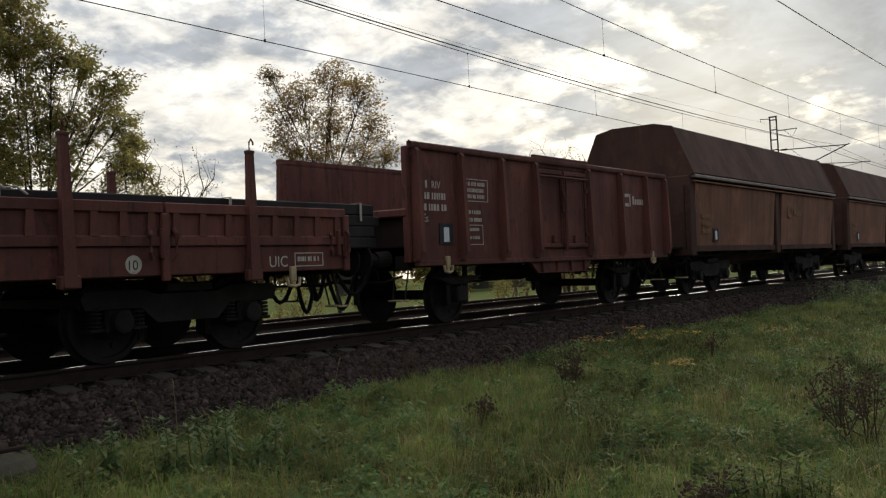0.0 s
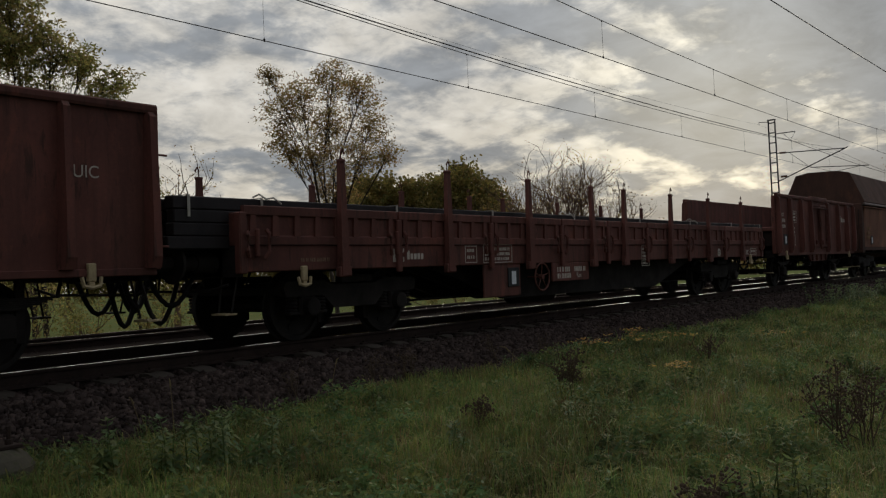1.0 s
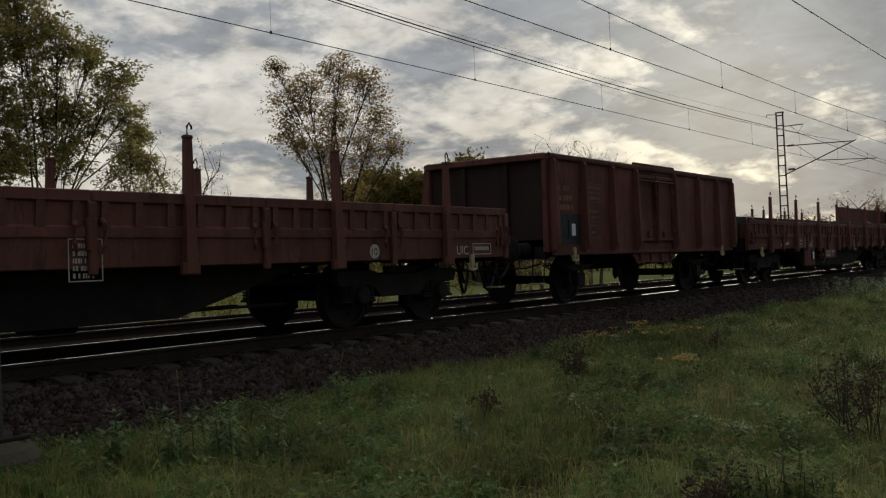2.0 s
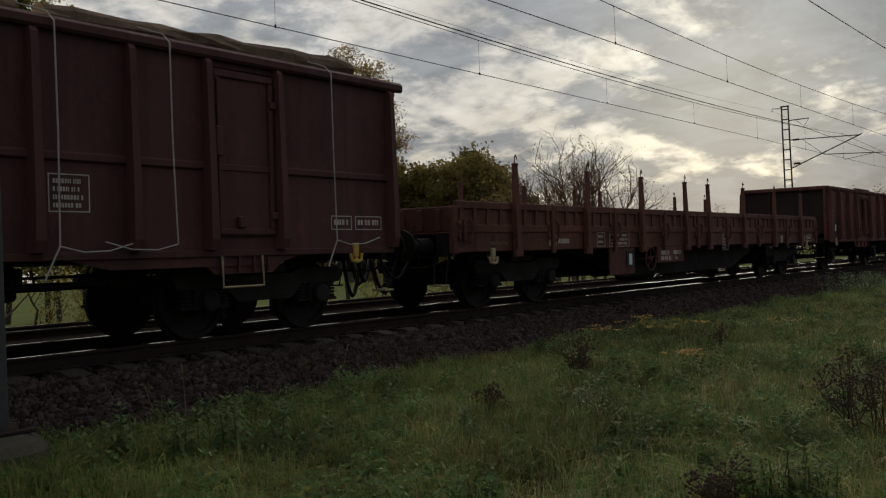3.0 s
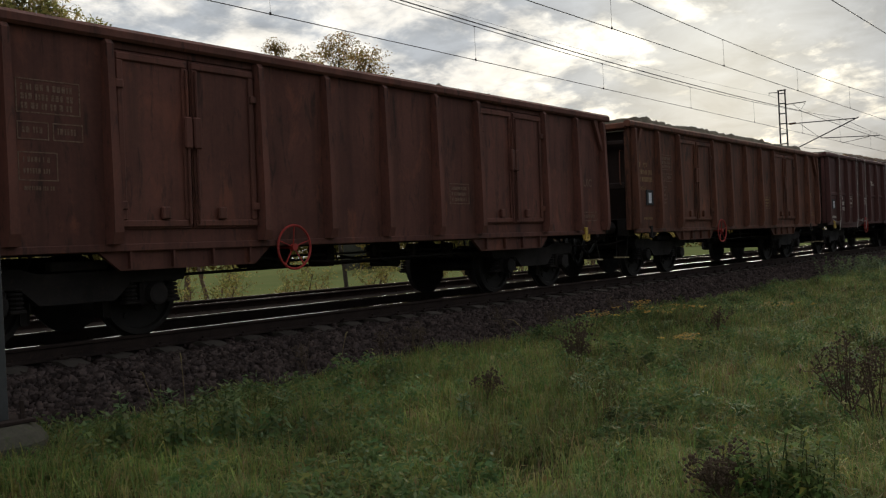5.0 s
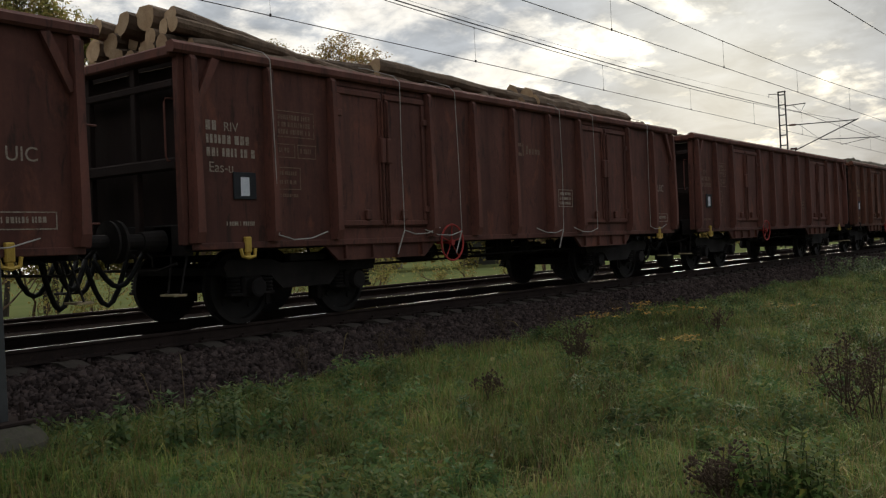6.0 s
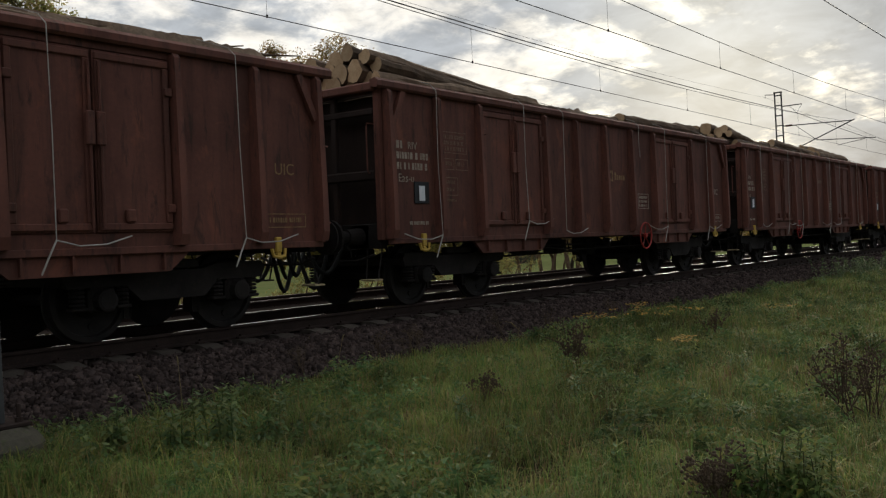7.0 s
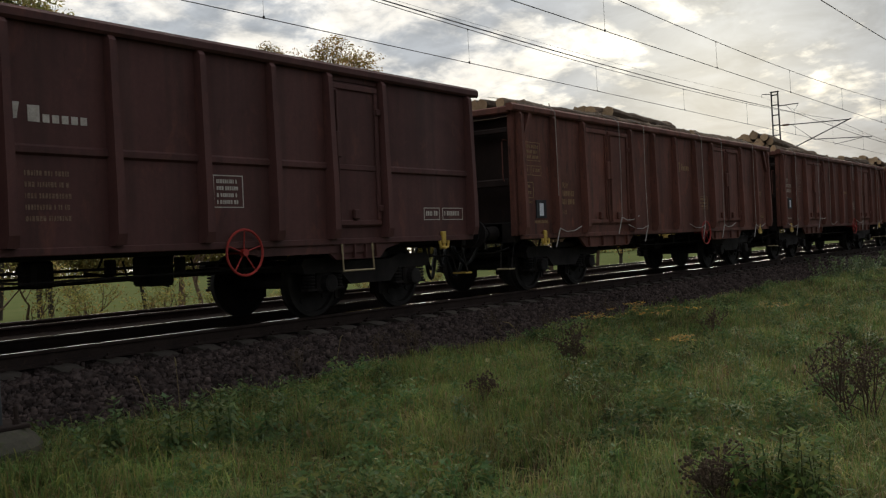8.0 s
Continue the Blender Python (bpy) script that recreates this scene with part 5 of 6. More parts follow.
def hopper(label, seed):
    L = 12.5
    w = thing("hopper_wagon", label, "railway wagon", group="covered hopper wagons")
    prof = [(-1.50, 2.92), (-1.00, 4.06), (-0.55, 4.16), (0.55, 4.16), (1.00, 4.06), (1.50, 2.92), (1.42, 2.86), (-1.42, 2.86)]
    m = Mesh().prism(prof, 0.05, L - 0.05)
    part("hood", m, M_ROOF, w, "sooty arched hood")
    for x in (0.02, L - 0.02):
        part("hood_rim", Mesh().prism([(p * 1.012, 2.86 + (q - 2.86) * 1.012) for p, q in prof], x - 0.03, x + 0.03), M_ROOF, w)
    part("edge_rail", Mesh().box(0.05, L - 0.05, -1.53, -1.40, 2.80, 2.88, 0.015), M_WORN, w, "pale worn edge rail")
    part("edge_lip", Mesh().box(0.1, L - 0.1, -1.515, -1.42, 2.70, 2.74, 0.008), M_HOPPER, w)
    for x0, x1 in ((0.2, 6.1), (6.75, L - 0.2)):
        d = Mesh().hexa([(x0, -1.36, 1.18), (x0, -1.46, 2.68), (x0, -1.28, 1.18), (x0, -1.38, 2.68), (x1, -1.36, 1.18), (x1, -1.46, 2.68), (x1, -1.28, 1.18), (x1, -1.38, 2.68)])
        f = part("side_flap", d, M_HOPPER, w, "dusty steel discharge flap")
        part("flap_foot", Mesh().box(x0, x1, -1.40, -1.27, 1.04, 1.17, 0.01), M_ROOF, f)
    for x in (0.1, 6.42, L - 0.1):
        part("frame_post", Mesh().box(x - 0.16, x + 0.16, -1.42, 1.42, 0.95, 2.86, 0.02), M_ROOF, w)
    part("hopper_body", Mesh().prism([(-1.25, 2.8), (1.25, 2.8), (1.1, 1.2), (0.5, 0.75), (-0.5, 0.75), (-1.1, 1.2)], 0.3, L - 0.3), M_ROOF, w)
    underframe(w, L, tanks=False)
    end_gear(w, L)
    bogie(w, 2.0)
    bogie(w, L - 2.0)
    label_plate(w, 1.55, 1.45, -1.385)
    bars(w, 0.6, 1.95, 3, M_OCHRE, seed, y=-1.43, w=0.6, h=0.10, gap=0.08)
    boxlogo(w, 7.3, 2.0, 0.34, M_OCHRE, y=-1.45)
    part("end_platform", Mesh().box(-0.55, 0.0, -1.2, 1.2, 1.12, 1.17, 0.01), M_UNDER, w)
    part("end_ladder", Mesh().tube([(-0.1, -1.3, 1.1), (-0.12, -1.3, 2.6), (0.05, -1.3, 2.7)], 0.016, 5), M_UNDER, w)
    return w


def rope(load, x, z_end, top, seed, loose=True):
    r = random.Random(seed)
    y = NEAR - 0.135
    m = Mesh()
    dx = r.uniform(0.05, 0.25)
    pts = [(x - 0.5 - dx, -0.6, top + 0.33), (x - 0.2, -1.1, top + 0.25), (x - 0.03, NEAR - 0.05, top + 0.12), (x, y, top + 0.02), (x + r.uniform(-0.02, 0.05), y, (top + z_end) / 2), (x + r.uniform(0.0, 0.08), y, z_end)]
    m.tube(pts, 0.009 if top > 3.2 else 0.0055, 6)
    if loose:
        e = pts[-1]
        s = r.choice((-1, 1, 1))
        m.tube([e, (e[0] + s * 0.25, y + 0.01, z_end - 0.06), (e[0] + s * 0.55, y + 0.02, z_end - 0.05), (e[0] + s * 0.85, y + 0.03, z_end + 0.03)], 0.008, 6)
        if r.random() < 0.5:
            m.tube([e, (e[0] - 0.1, y, z_end - 0.2), (e[0] - 0.16, y, z_end - 0.33)], 0.010, 5)
    part("strap", m, M_STRAP, load, "dirty white lashing strap")


def log_load(L, top, seed, heap, ropes, label, base=-0.03, litter=0.12, thin=False):
    """Stacked logs that reach above the wagon's sides. heap: (x0, x1, rows above the rim)."""
    load = thing("log_load", label, "logs", group="log loads")
    r = random.Random(seed)
    for x0, x1, lay in heap:
        for k in range(lay):
            n = 9 - k
            for i in range(n):
                rad = r.uniform(0.09, 0.17)
                y = -1.17 + 0.27 * i + 0.135 * k + r.uniform(-0.03, 0.03)
                z = top + base + 0.15 + 0.205 * k + r.uniform(-0.05, 0.06)
                a, b = x0 + r.uniform(-0.05, 0.30), x1 - r.uniform(0, 0.9)
                dy, dz = r.uniform(-0.09, 0.09), r.uniform(-0.13, 0.07) - (0.17 * k if lay == 3 else 0)
                m = Mesh()
                pts = []
                for q in range(13):
                    s = q / 12
                    pts.append((a + (b - a) * s, y + dy * s + r.uniform(-0.012, 0.012), z + dz * s + r.uniform(-0.012, 0.012)))
                m.tube(pts, rad, 11, 0, True, rad * r.uniform(0.7, 1.0), 1)
                knobs = [noise.noise(Vector((p[0] * 2.2, p[1] * 9 + i, p[2] * 9 + k))) for p in m.v]      # knots and torn bark
                m.v = [(p[0], p[1] + (p[1] - y) * 0.28 * g, p[2] + (p[2] - z) * 0.28 * g + 0.012 * g) for p, g in zip(m.v, knobs)]
                part("log", m, [M_BARK, M_CUT], load, "sawn log with rough bark", smooth=False)
    part("bark_litter", heap_mesh(L, top, seed, litter, M_BULK if top > 3.2 else M_LITTER), None, load, "loose bark and splinters between the logs")
    chips = Mesh()
    for k in range(46):      # slivers of bark that stick out of the heap
        x, y = r.uniform(0.4, L - 0.5), r.uniform(-1.15, 0.3)
        z, l = top + litter * r.uniform(0.6, 1.05), r.uniform(0.2, 0.8)
        chips.tube([(x, y, z), (x + l * 0.5, y + r.uniform(-0.1, 0.1), z + r.uniform(0.0, 0.06)), (x + l, y + r.uniform(-0.2, 0.2), z + r.uniform(-0.03, 0.12))], r.uniform(0.018, 0.04), 5, 0, True, 0.008)
    tagged(part("bark_slivers", chips, M_BARK, load, "splintered bark and thin branches"), kind="stuff")
    for k, (x, z) in enumerate(ropes):
        rope(load, x, z, top, seed * 7 + k, z < 2)
    return load


def heap_mesh(L, top, seed, height, mat=None):
    """The uneven top of loose stuff in a wagon."""
    nx, ny = 150, 18
    v, f = [], []
    for i in range(nx + 1):
        for j in range(ny + 1):
            x, y = 0.1 + (L - 0.2) * i / nx, -1.3 + 2.6 * j / ny
            e = min(1, min(x, L - x) / 0.7) * min(1, (1.3 - abs(y)) / 0.15 + 0.4)
            p = Vector((x * 0.9, y * 1.1, seed * 3.1))
            h = height * (1.0 + 0.22 * noise.fractal(p, 0.8, 2.1, 4)) + 0.05 * noise.noise(Vector((x * 3, y * 4, seed))) + 0.05 * noise.noise(Vector((x * 11, y * 11, seed)))
            v.append((x, y, top - 0.16 + max(h + 0.16, 0.02) * e))
    for i in range(nx):
        for j in range(ny):
            a = i * (ny + 1) + j
            f.append((a, a + ny + 1, a + ny + 2, a + 1))
    return raw_mesh("heap", v, f, mat or M_BULK, 4)


def bulk_load(L, top, seed, height, label, ropes=()):
    load = thing("bulk_load", label, "load", group="bulk loads")
    tagged(part("bark_soil", heap_mesh(L, top, seed, height), None, load, "rough heap of bark and soil"), kind="stuff")
    for k, (x, z) in enumerate(ropes):
        rope(load, x, z, top, seed * 5 + k)
    return load


def build_train():
    def put(w, x, load=None):
        moving.append((w, x))
        if load:
            moving.append((load, x))

    h = hopper("dusty brown covered hopper wagon with a sooty angled hood", 40)
    put(h, 20.75)
    put(copy_hopper(h), 35.1)
    put(es("dark red two-axle open wagon with pale stencilled marks", 10, M_RED, False), 10.37)
    put(*(lambda a, b: (a, -9.73, b))(*res("oxide red flat wagon with hooked stakes, carrying steel bars", 20, M_RED, True)))
    put(es("dark red two-axle open wagon with an overpainted dark panel", 30, M_RED, True), -19.83)
    put(res("oxide red flat wagon with hooked stakes, running empty", 50, M_BROWN, False)[0], -39.96)

    def ean(label, seed):
        L = 12.9
        posts = [0.05, 1.3, 2.36, 3.36, 4.34, 5.43, 6.57, 7.7, 8.76, 9.74, 10.80, 12.85]
        w = gondola("open_wagon", label, M_TSS, L, 3.27, posts, [(9.74, 10.80, 1)], wall_low=1.03, band=2.0, group="high-sided bogie wagons", yellow_step=seed == 90)
        for x0, x1 in ((1.35, 4.6), (8.0, 11.2)):
            part("skirt", Mesh().prism([(x0, 0.98), (x1, 0.98), (x1 - 0.5, 0.86), (x0 + 0.5, 0.86)], NEAR + 0.0, NEAR + 0.05, "y"), M_TSS, w)
        bogie(w, 2.05)
        bogie(w, L - 2.05)
        handwheel(w, 4.86 if seed != 90 else 8.23, 0.92, M_REDW)
        label_plate(w, 0.80, 1.66)
        bars(w, 1.42, 1.95, 1, M_FRESH, seed, w=0.17, h=0.12)
        lettering(w, "TEN", 1.70, 1.83, 0.165, M_FRESH)
        bars(w, 1.45, 1.75, 2, M_FRESH, seed + 1, w=0.75, h=0.12, gap=0.06)
        lettering(w, "Eanos", 1.46, 1.25, 0.17, M_FRESH)
        bars(w, 0.4, 1.27, 1, M_FRESH, seed + 2, w=0.75, h=0.08)
        bars(w, 2.5, 1.92, 2, M_FRESH, seed + 3, w=0.35, h=0.07, gap=0.06, frame_on=True)
        bars(w, 2.92, 1.90, 2, M_FRESH, seed + 4, w=0.30, h=0.06, gap=0.10, frame_on=True)
        part("white_plate", Mesh().box(3.52, 3.86, NEAR - 0.005, NEAR - 0.001, 1.72, 1.92), M_FRESH, w, "white painted patch")
        bars(w, 4.45, 1.92, 3, M_FRESH, seed + 5, w=0.80, h=0.05, gap=0.035, frame_on=True)
        bars(w, 4.50, 1.55, 3, M_FRESH, seed + 6, w=0.28, h=0.06, gap=0.03)
        bars(w, 5.62, 1.80, 5, M_FAINT, seed + 7, w=0.5, h=0.05, gap=0.06)
        bars(w, 7.9, 1.78, 4, M_FRESH, seed + 8, w=0.34, h=0.045, gap=0.035, frame_on=True)
        m = Mesh()
        for k in range(3):
            m.hexa([(5.55 + k * 0.16, NEAR - 0.004, 2.42), (5.58 + k * 0.16, NEAR - 0.004, 2.58), (5.55 + k * 0.16, NEAR - 0.001, 2.42), (5.58 + k * 0.16, NEAR - 0.001, 2.58),
                    (5.67 + k * 0.16, NEAR - 0.004, 2.42), (5.70 + k * 0.16, NEAR - 0.004, 2.58), (5.67 + k * 0.16, NEAR - 0.001, 2.42), (5.70 + k * 0.16, NEAR - 0.001, 2.58)])
        m.box(6.10, 6.22, NEAR - 0.004, NEAR - 0.001, 2.40, 2.56)
        for k in range(5):
            m.box(6.25 + k * 0.10, 6.32 + k * 0.10, NEAR - 0.004, NEAR - 0.001, 2.40, 2.48)
        tagged(part("badge", m, M_FRESH, w, "plain white painted badge shapes", (-0.42 if seed == 90 else 0, 0, -0.13 if seed == 90 else 0)), kind="stuff")
        bars(w, 11.75, 1.42, 1, M_FRESH, seed + 9, w=0.28, h=0.07, frame_on=True)
        bars(w, 12.2, 1.42, 1, M_FRESH, seed + 10, w=0.42, h=0.07, frame_on=True)
        st = Mesh().tube([(9.9, NEAR - 0.03, 0.98), (9.9, NEAR - 0.05, 0.62), (10.5, NEAR - 0.05, 0.62), (10.5, NEAR - 0.03, 0.98)], 0.016, 5)
        part("side_step", st, M_PALEHOOK, w, "bent steel side step")
        return w

    e = ean("dark maroon high-sided bogie wagon with white stencilled marks", 60)
    put(e, -54.30, log_load(12.9, 3.27, 6, [(0.2, 3.2, 1), (2.6, 7.2, 1), (7.0, 12.6, 1), (3.6, 8.6, 2), (8.0, 12.4, 2)], [(1.15, 1.12), (3.45, 1.15), (4.62, 1.12), (7.88, 1.11), (9.19, 1.12), (11.63, 1.15)], "dark bark-covered logs lashed with white straps", base=-0.24, litter=0.15))
    mk = [(-68.41, M_ORANGE, M_OCHRE, None), (-82.62, M_BROWN, M_FAINT, None), (-96.87, M_BROWN, M_WHITE, M_FAINT), (-111.09, M_BROWN, M_WHITE, M_OCHRE), (-125.31, M_BROWN, M_OCHRE, M_OCHRE)]
    labels = ["faded orange-brown high-sided bogie wagon with worn ochre marks", "brown high-sided bogie wagon with rubbed pale marks", "brown high-sided bogie wagon carrying lashed logs", "brown high-sided bogie wagon with sawn logs above its rim", "weathered brown bogie wagon with an ochre badge, loaded with logs"]
    loads = [bulk_load(12.9, 3.17, 11, 0.24, "low heap of dark bark and soil in the wagon"),
             bulk_load(12.9, 3.17, 14, 0.14, "low heap of dark bark and soil in the wagon"),
             log_load(12.9, 3.17, 3, [(0.10, 3.9, 3), (3.3, 7.9, 2), (7.2, 12.2, 1), (7.6, 11.6, 2)], [(1.13, 1.09), (3.52, 1.12), (4.80, 1.09), (7.90, 1.08), (9.12, 1.08), (11.48, 1.10)], "sawn bark-covered logs lashed with white straps", litter=0.18),
             log_load(12.9, 3.17, 4, [(0.10, 4.4, 3), (3.4, 8.0, 1), (7.4, 12.5, 1)], [(1.05, 1.05), (3.45, 1.25), (4.76, 1.07), (7.85, 2.55), (9.14, 1.10), (11.5, 1.08)], "sawn bark-covered logs stacked above the wagon's rim", litter=0.20),
             log_load(12.9, 3.17, 8, [(0.15, 4.4, 1), (4.0, 8.4, 2), (8.1, 12.3, 1)], [(1.10, 1.11), (3.60, 1.30), (4.75, 1.12), (7.9, 1.1), (9.2, 1.1), (11.5, 1.08)], "sawn bark-covered logs lashed with white straps", litter=0.22)]
    for (x, mat, mark, logo), lb, ld, sd in zip(mk, labels, loads, range(5)):
        put(eas(lb, mat, 100 + sd * 9, mark, logo, tie=M_YELLOW if sd else M_UNDER), x, ld)
    put(ean("dark maroon high-sided bogie wagon with a yellow grab rail", 90), -139.61, bulk_load(12.9, 3.27, 21, 0.05, "low heap of dark bark and soil in the wagon"))


def copy_hopper(h):
    c = copy_thing(h, Matrix())
    src = [o for o in (h, *h.children_recursive)]
    new_ones = [o for o in (c, *c.children_recursive)]
    for o, n in zip(src, new_ones):
        for ws, ax in list(turning):
            if ws == o:
                turning.append((n, ax))
    return c


build_train()

# ---- trees and distance ----
def at_dir(az, dist):
    return (dist * math.cos(radians(az)), dist * math.sin(radians(az)))


def leaf_cloud(pts, rng, count, size, spread, flat=0.6):
    """Small four-cornered leaves strewn round the twig ends."""
    pts = np.asarray(pts)
    c = pts[rng.integers(0, len(pts), count)] + rng.normal(0, spread, (count, 3))
    a = rng.normal(0, 1, (count, 3))
    a /= np.linalg.norm(a, axis=1)[:, None]
    b = np.cross(a, rng.normal(0, 1, (count, 3)))
    b /= np.linalg.norm(b, axis=1)[:, None] + 1e-9
    s = size * rng.uniform(0.55, 1.35, count)[:, None]
    a, b = a * s, b * s * flat * 0.5
    v = np.stack([c - a * 0.5, c + b, c + a * 0.5, c - b], 1).reshape(-1, 3)
    f = np.arange(count * 4).reshape(-1, 4)
    return v, f


def grow(m, rng, p, d, length, r, depth, tips, spread=0.55, kids=3, up=0.25, seg=4):
    """One limb and what grows from it."""
    pts = [p.copy()]
    for k in range(seg):
        d = (d + Vector((rng.gauss(0, 0.13), rng.gauss(0, 0.13), rng.gauss(0, 0.08) + up * 0.12))).normalized()
        p = p + d * (length / seg)
        pts.append(p.copy())
    m.tube(pts, r, 6 if depth > 2 else 4, 0, False, r * (0.55 if depth else 0.3))
    if depth <= 1:
        tips.extend([tuple(pts[2]), tuple(pts[3]), tuple(pts[-1])])
    if depth == 0:
        return
    for k in range(kids + (1 if depth > 1 else 0)):
        s = rng.uniform(0.35, 1.0) if k else 1.0
        i = min(int(s * seg), seg)
        q = pts[i]
        side = Vector((rng.gauss(0, 1), rng.gauss(0, 1), rng.gauss(0, 0.45) + up)).normalized()
        nd = (d * (1 - spread) + side * spread * 1.25).normalized()
        grow(m, rng, q, nd, length * rng.uniform(0.58, 0.80), r * (0.55 - 0.12 * (1 - s)), depth - 1, tips, spread, kids, up, seg)


def tree(label, az, dist, height, seed, leaf, count, size, lean=0.0, trunk_share=0.28, kids=3, depth=4, spread=0.5, up=0.35, puff=0.22, z0=-0.95, group="trees beyond the line", stems=1, bark=None, thick=0.014, fan=0.16):
    rng = random.Random(seed)
    x, y = at_dir(az, dist)
    t = thing("tree", label, "tree", (x, y, z0), group)
    m, tips = Mesh(), []
    for s in range(stems):
        d = Vector((rng.gauss(0, 0.05) + lean + (fan * (s - (stems - 1) / 2)), rng.gauss(0, 0.05) + 0.1 * (s % 2), 1)).normalized()
        grow(m, rng, Vector((0.35 * s, 0.2 * (s % 2), 0)), d, height * trunk_share, height * thick, depth, tips, spread, kids, up)
    top = max(q[2] for q in tips)
    k = height / top
    m.v = [(a * k, b * k, c * k) for a, b, c in m.v]
    tips = [(a * k, b * k, c * k) for a, b, c in tips]
    part("trunk", m, bark or M_TRUNK, t, "branching trunk and limbs")
    if count:
        nr = np.random.default_rng(seed)
        v, f = leaf_cloud(tips, nr, count, size, puff)
        part("crown", raw_mesh("crown", v, f, leaf, 4), None, t, "thin crown of small leaves")
    return t


def rosettes(tips, rng, leaflets, length, spread):
    """Compound leaves round each twig end: narrow leaflets that stand out and droop."""
    tips = np.asarray(tips)
    n = len(tips) * leaflets
    c = np.repeat(tips, leaflets, 0) + rng.normal(0, spread, (n, 3)) * (1, 1, 0.6)
    a = np.repeat(rng.uniform(0, 6.283, len(tips)), leaflets) + rng.uniform(0, 6.283, n)
    el = rng.normal(-0.25, 0.5, n)
    d = np.stack([np.cos(a) * np.cos(el), np.sin(a) * np.cos(el), np.sin(el)], -1)
    w = np.cross(d, rng.normal(0, 1, (n, 3)))
    w /= np.linalg.norm(w, axis=1)[:, None] + 1e-9
    ln = length * rng.uniform(0.6, 1.3, n)[:, None]
    v = np.stack([c, c + d * ln * 0.5 + w * ln * 0.19, c + d * ln, c + d * ln * 0.5 - w * ln * 0.19], 1).reshape(-1, 3)
    return v, np.arange(n * 4).reshape(-1, 4)


def crowned_tree(label, az, dist, lobes, seed, leaf, tips_per, leaflets, length, spread, fork=0.32, thick=0.13, z0=-0.95, stems=2):
    """A tree with a lobed crown. lobes: (sideways, height, radius) seen across the line of sight."""
    rng = random.Random(seed)
    x, y = at_dir(az, dist)
    sx, sy = math.sin(radians(az)), -math.cos(radians(az))
    t = thing("tree", label, "tree", (x, y, z0), "trees beyond the line")
    m, tips = Mesh(), []
    low = min(h for s, h, r in lobes)
    base = [Vector((rng.uniform(-0.5, 0.5) * (stems > 1), rng.uniform(-0.4, 0.4), 0)) for k in range(stems)]
    forks = []
    for b in base:
        e = b + Vector((rng.gauss(0, 0.3), rng.gauss(0, 0.3), low * fork * rng.uniform(0.8, 1.5)))
        m.tube([b, b.lerp(e, 0.5) + Vector((rng.gauss(0, 0.08), 0, 0)), e], thick, 7, 0, False, thick * 0.75)
        forks.append(e)
    for k, (s, h, r) in enumerate(lobes):
        depth = rng.uniform(-1.4, 1.4)
        c = Vector((s * sx + depth * math.cos(radians(az)), s * sy + depth * math.sin(radians(az)), h))
        f = forks[k % stems]
        bend = f.lerp(c, 0.45) + Vector((rng.gauss(0, 0.25), rng.gauss(0, 0.25), 0.10 * (c - f).length))
        limb = [f.lerp(bend, q) for q in (0, 0.35, 0.7)] + [bend.lerp(c, q) for q in (0.0, 0.35, 0.7, 1.0)]
        m.tube(limb, thick * 0.42, 6, 0, False, thick * 0.14)
        for j in range(int(tips_per * (0.35 + r * r * 0.65))):
            while True:
                q = Vector((rng.uniform(-1, 1), rng.uniform(-1, 1), rng.uniform(-1, 1)))
                if q.length < 1 and rng.random() < 0.25 + q.length:
                    break
            tip = c + q * r * rng.uniform(0.85, 1.12)
            o = limb[rng.randrange(3, 7)].lerp(c, rng.uniform(0, 0.8))
            mid = o.lerp(tip, 0.55) + Vector((rng.gauss(0, 0.10), rng.gauss(0, 0.10), rng.uniform(-0.02, 0.16)))
            m.tube([o, mid, tip], thick * 0.10, 3, 0, False, thick * 0.035)
            for u in (0.35, 0.7):
                sub = mid.lerp(tip, u) + Vector((rng.gauss(0, 0.22), rng.gauss(0, 0.22), rng.uniform(0.0, 0.3)))
                m.tube([mid.lerp(tip, u * 0.6), sub], thick * 0.045, 3, 0, False, thick * 0.025)
                tips.append(tuple(sub))
            tips.append(tuple(tip))
    part("trunk", m, M_TRUNK, t, "branching trunk and limbs")
    v, f = rosettes(tips, np.random.default_rng(seed), leaflets, length, spread)
    part("crown", raw_mesh("crown", v, f, leaf, 4), None, t, "open crown of compound leaves")
    return t


def woods(az0, az1, dist, prof, seed, name_label, n=420, leaves=42000, size=0.34, puff=0.28):
    """A far wood as one mass of leaf clumps with an uneven outline."""
    rng = np.random.default_rng(seed)
    pts = []
    for i in range(n):
        s = rng.random()
        az = az0 + (az1 - az0) * s
        top = np.interp(s, [q[0] for q in prof], [q[1] for q in prof])
        top = top * (1 + rng.normal(0, 0.035))
        d = dist + rng.uniform(-4, 8)
        h = top * rng.random() ** 0.45
        x, y = at_dir(az, d)
        for q in range(14):
            pts.append((x + rng.normal(0, 0.55), y + rng.normal(0, 0.55), -1 + h + rng.normal(0, 0.45)))
    v, f = leaf_cloud(pts, rng, leaves, size, puff, 0.8)
    tagged(new("far_wood", raw_mesh("far_wood", v, f, L_DARK, 4)), name_label, "wood", kind="stuff")


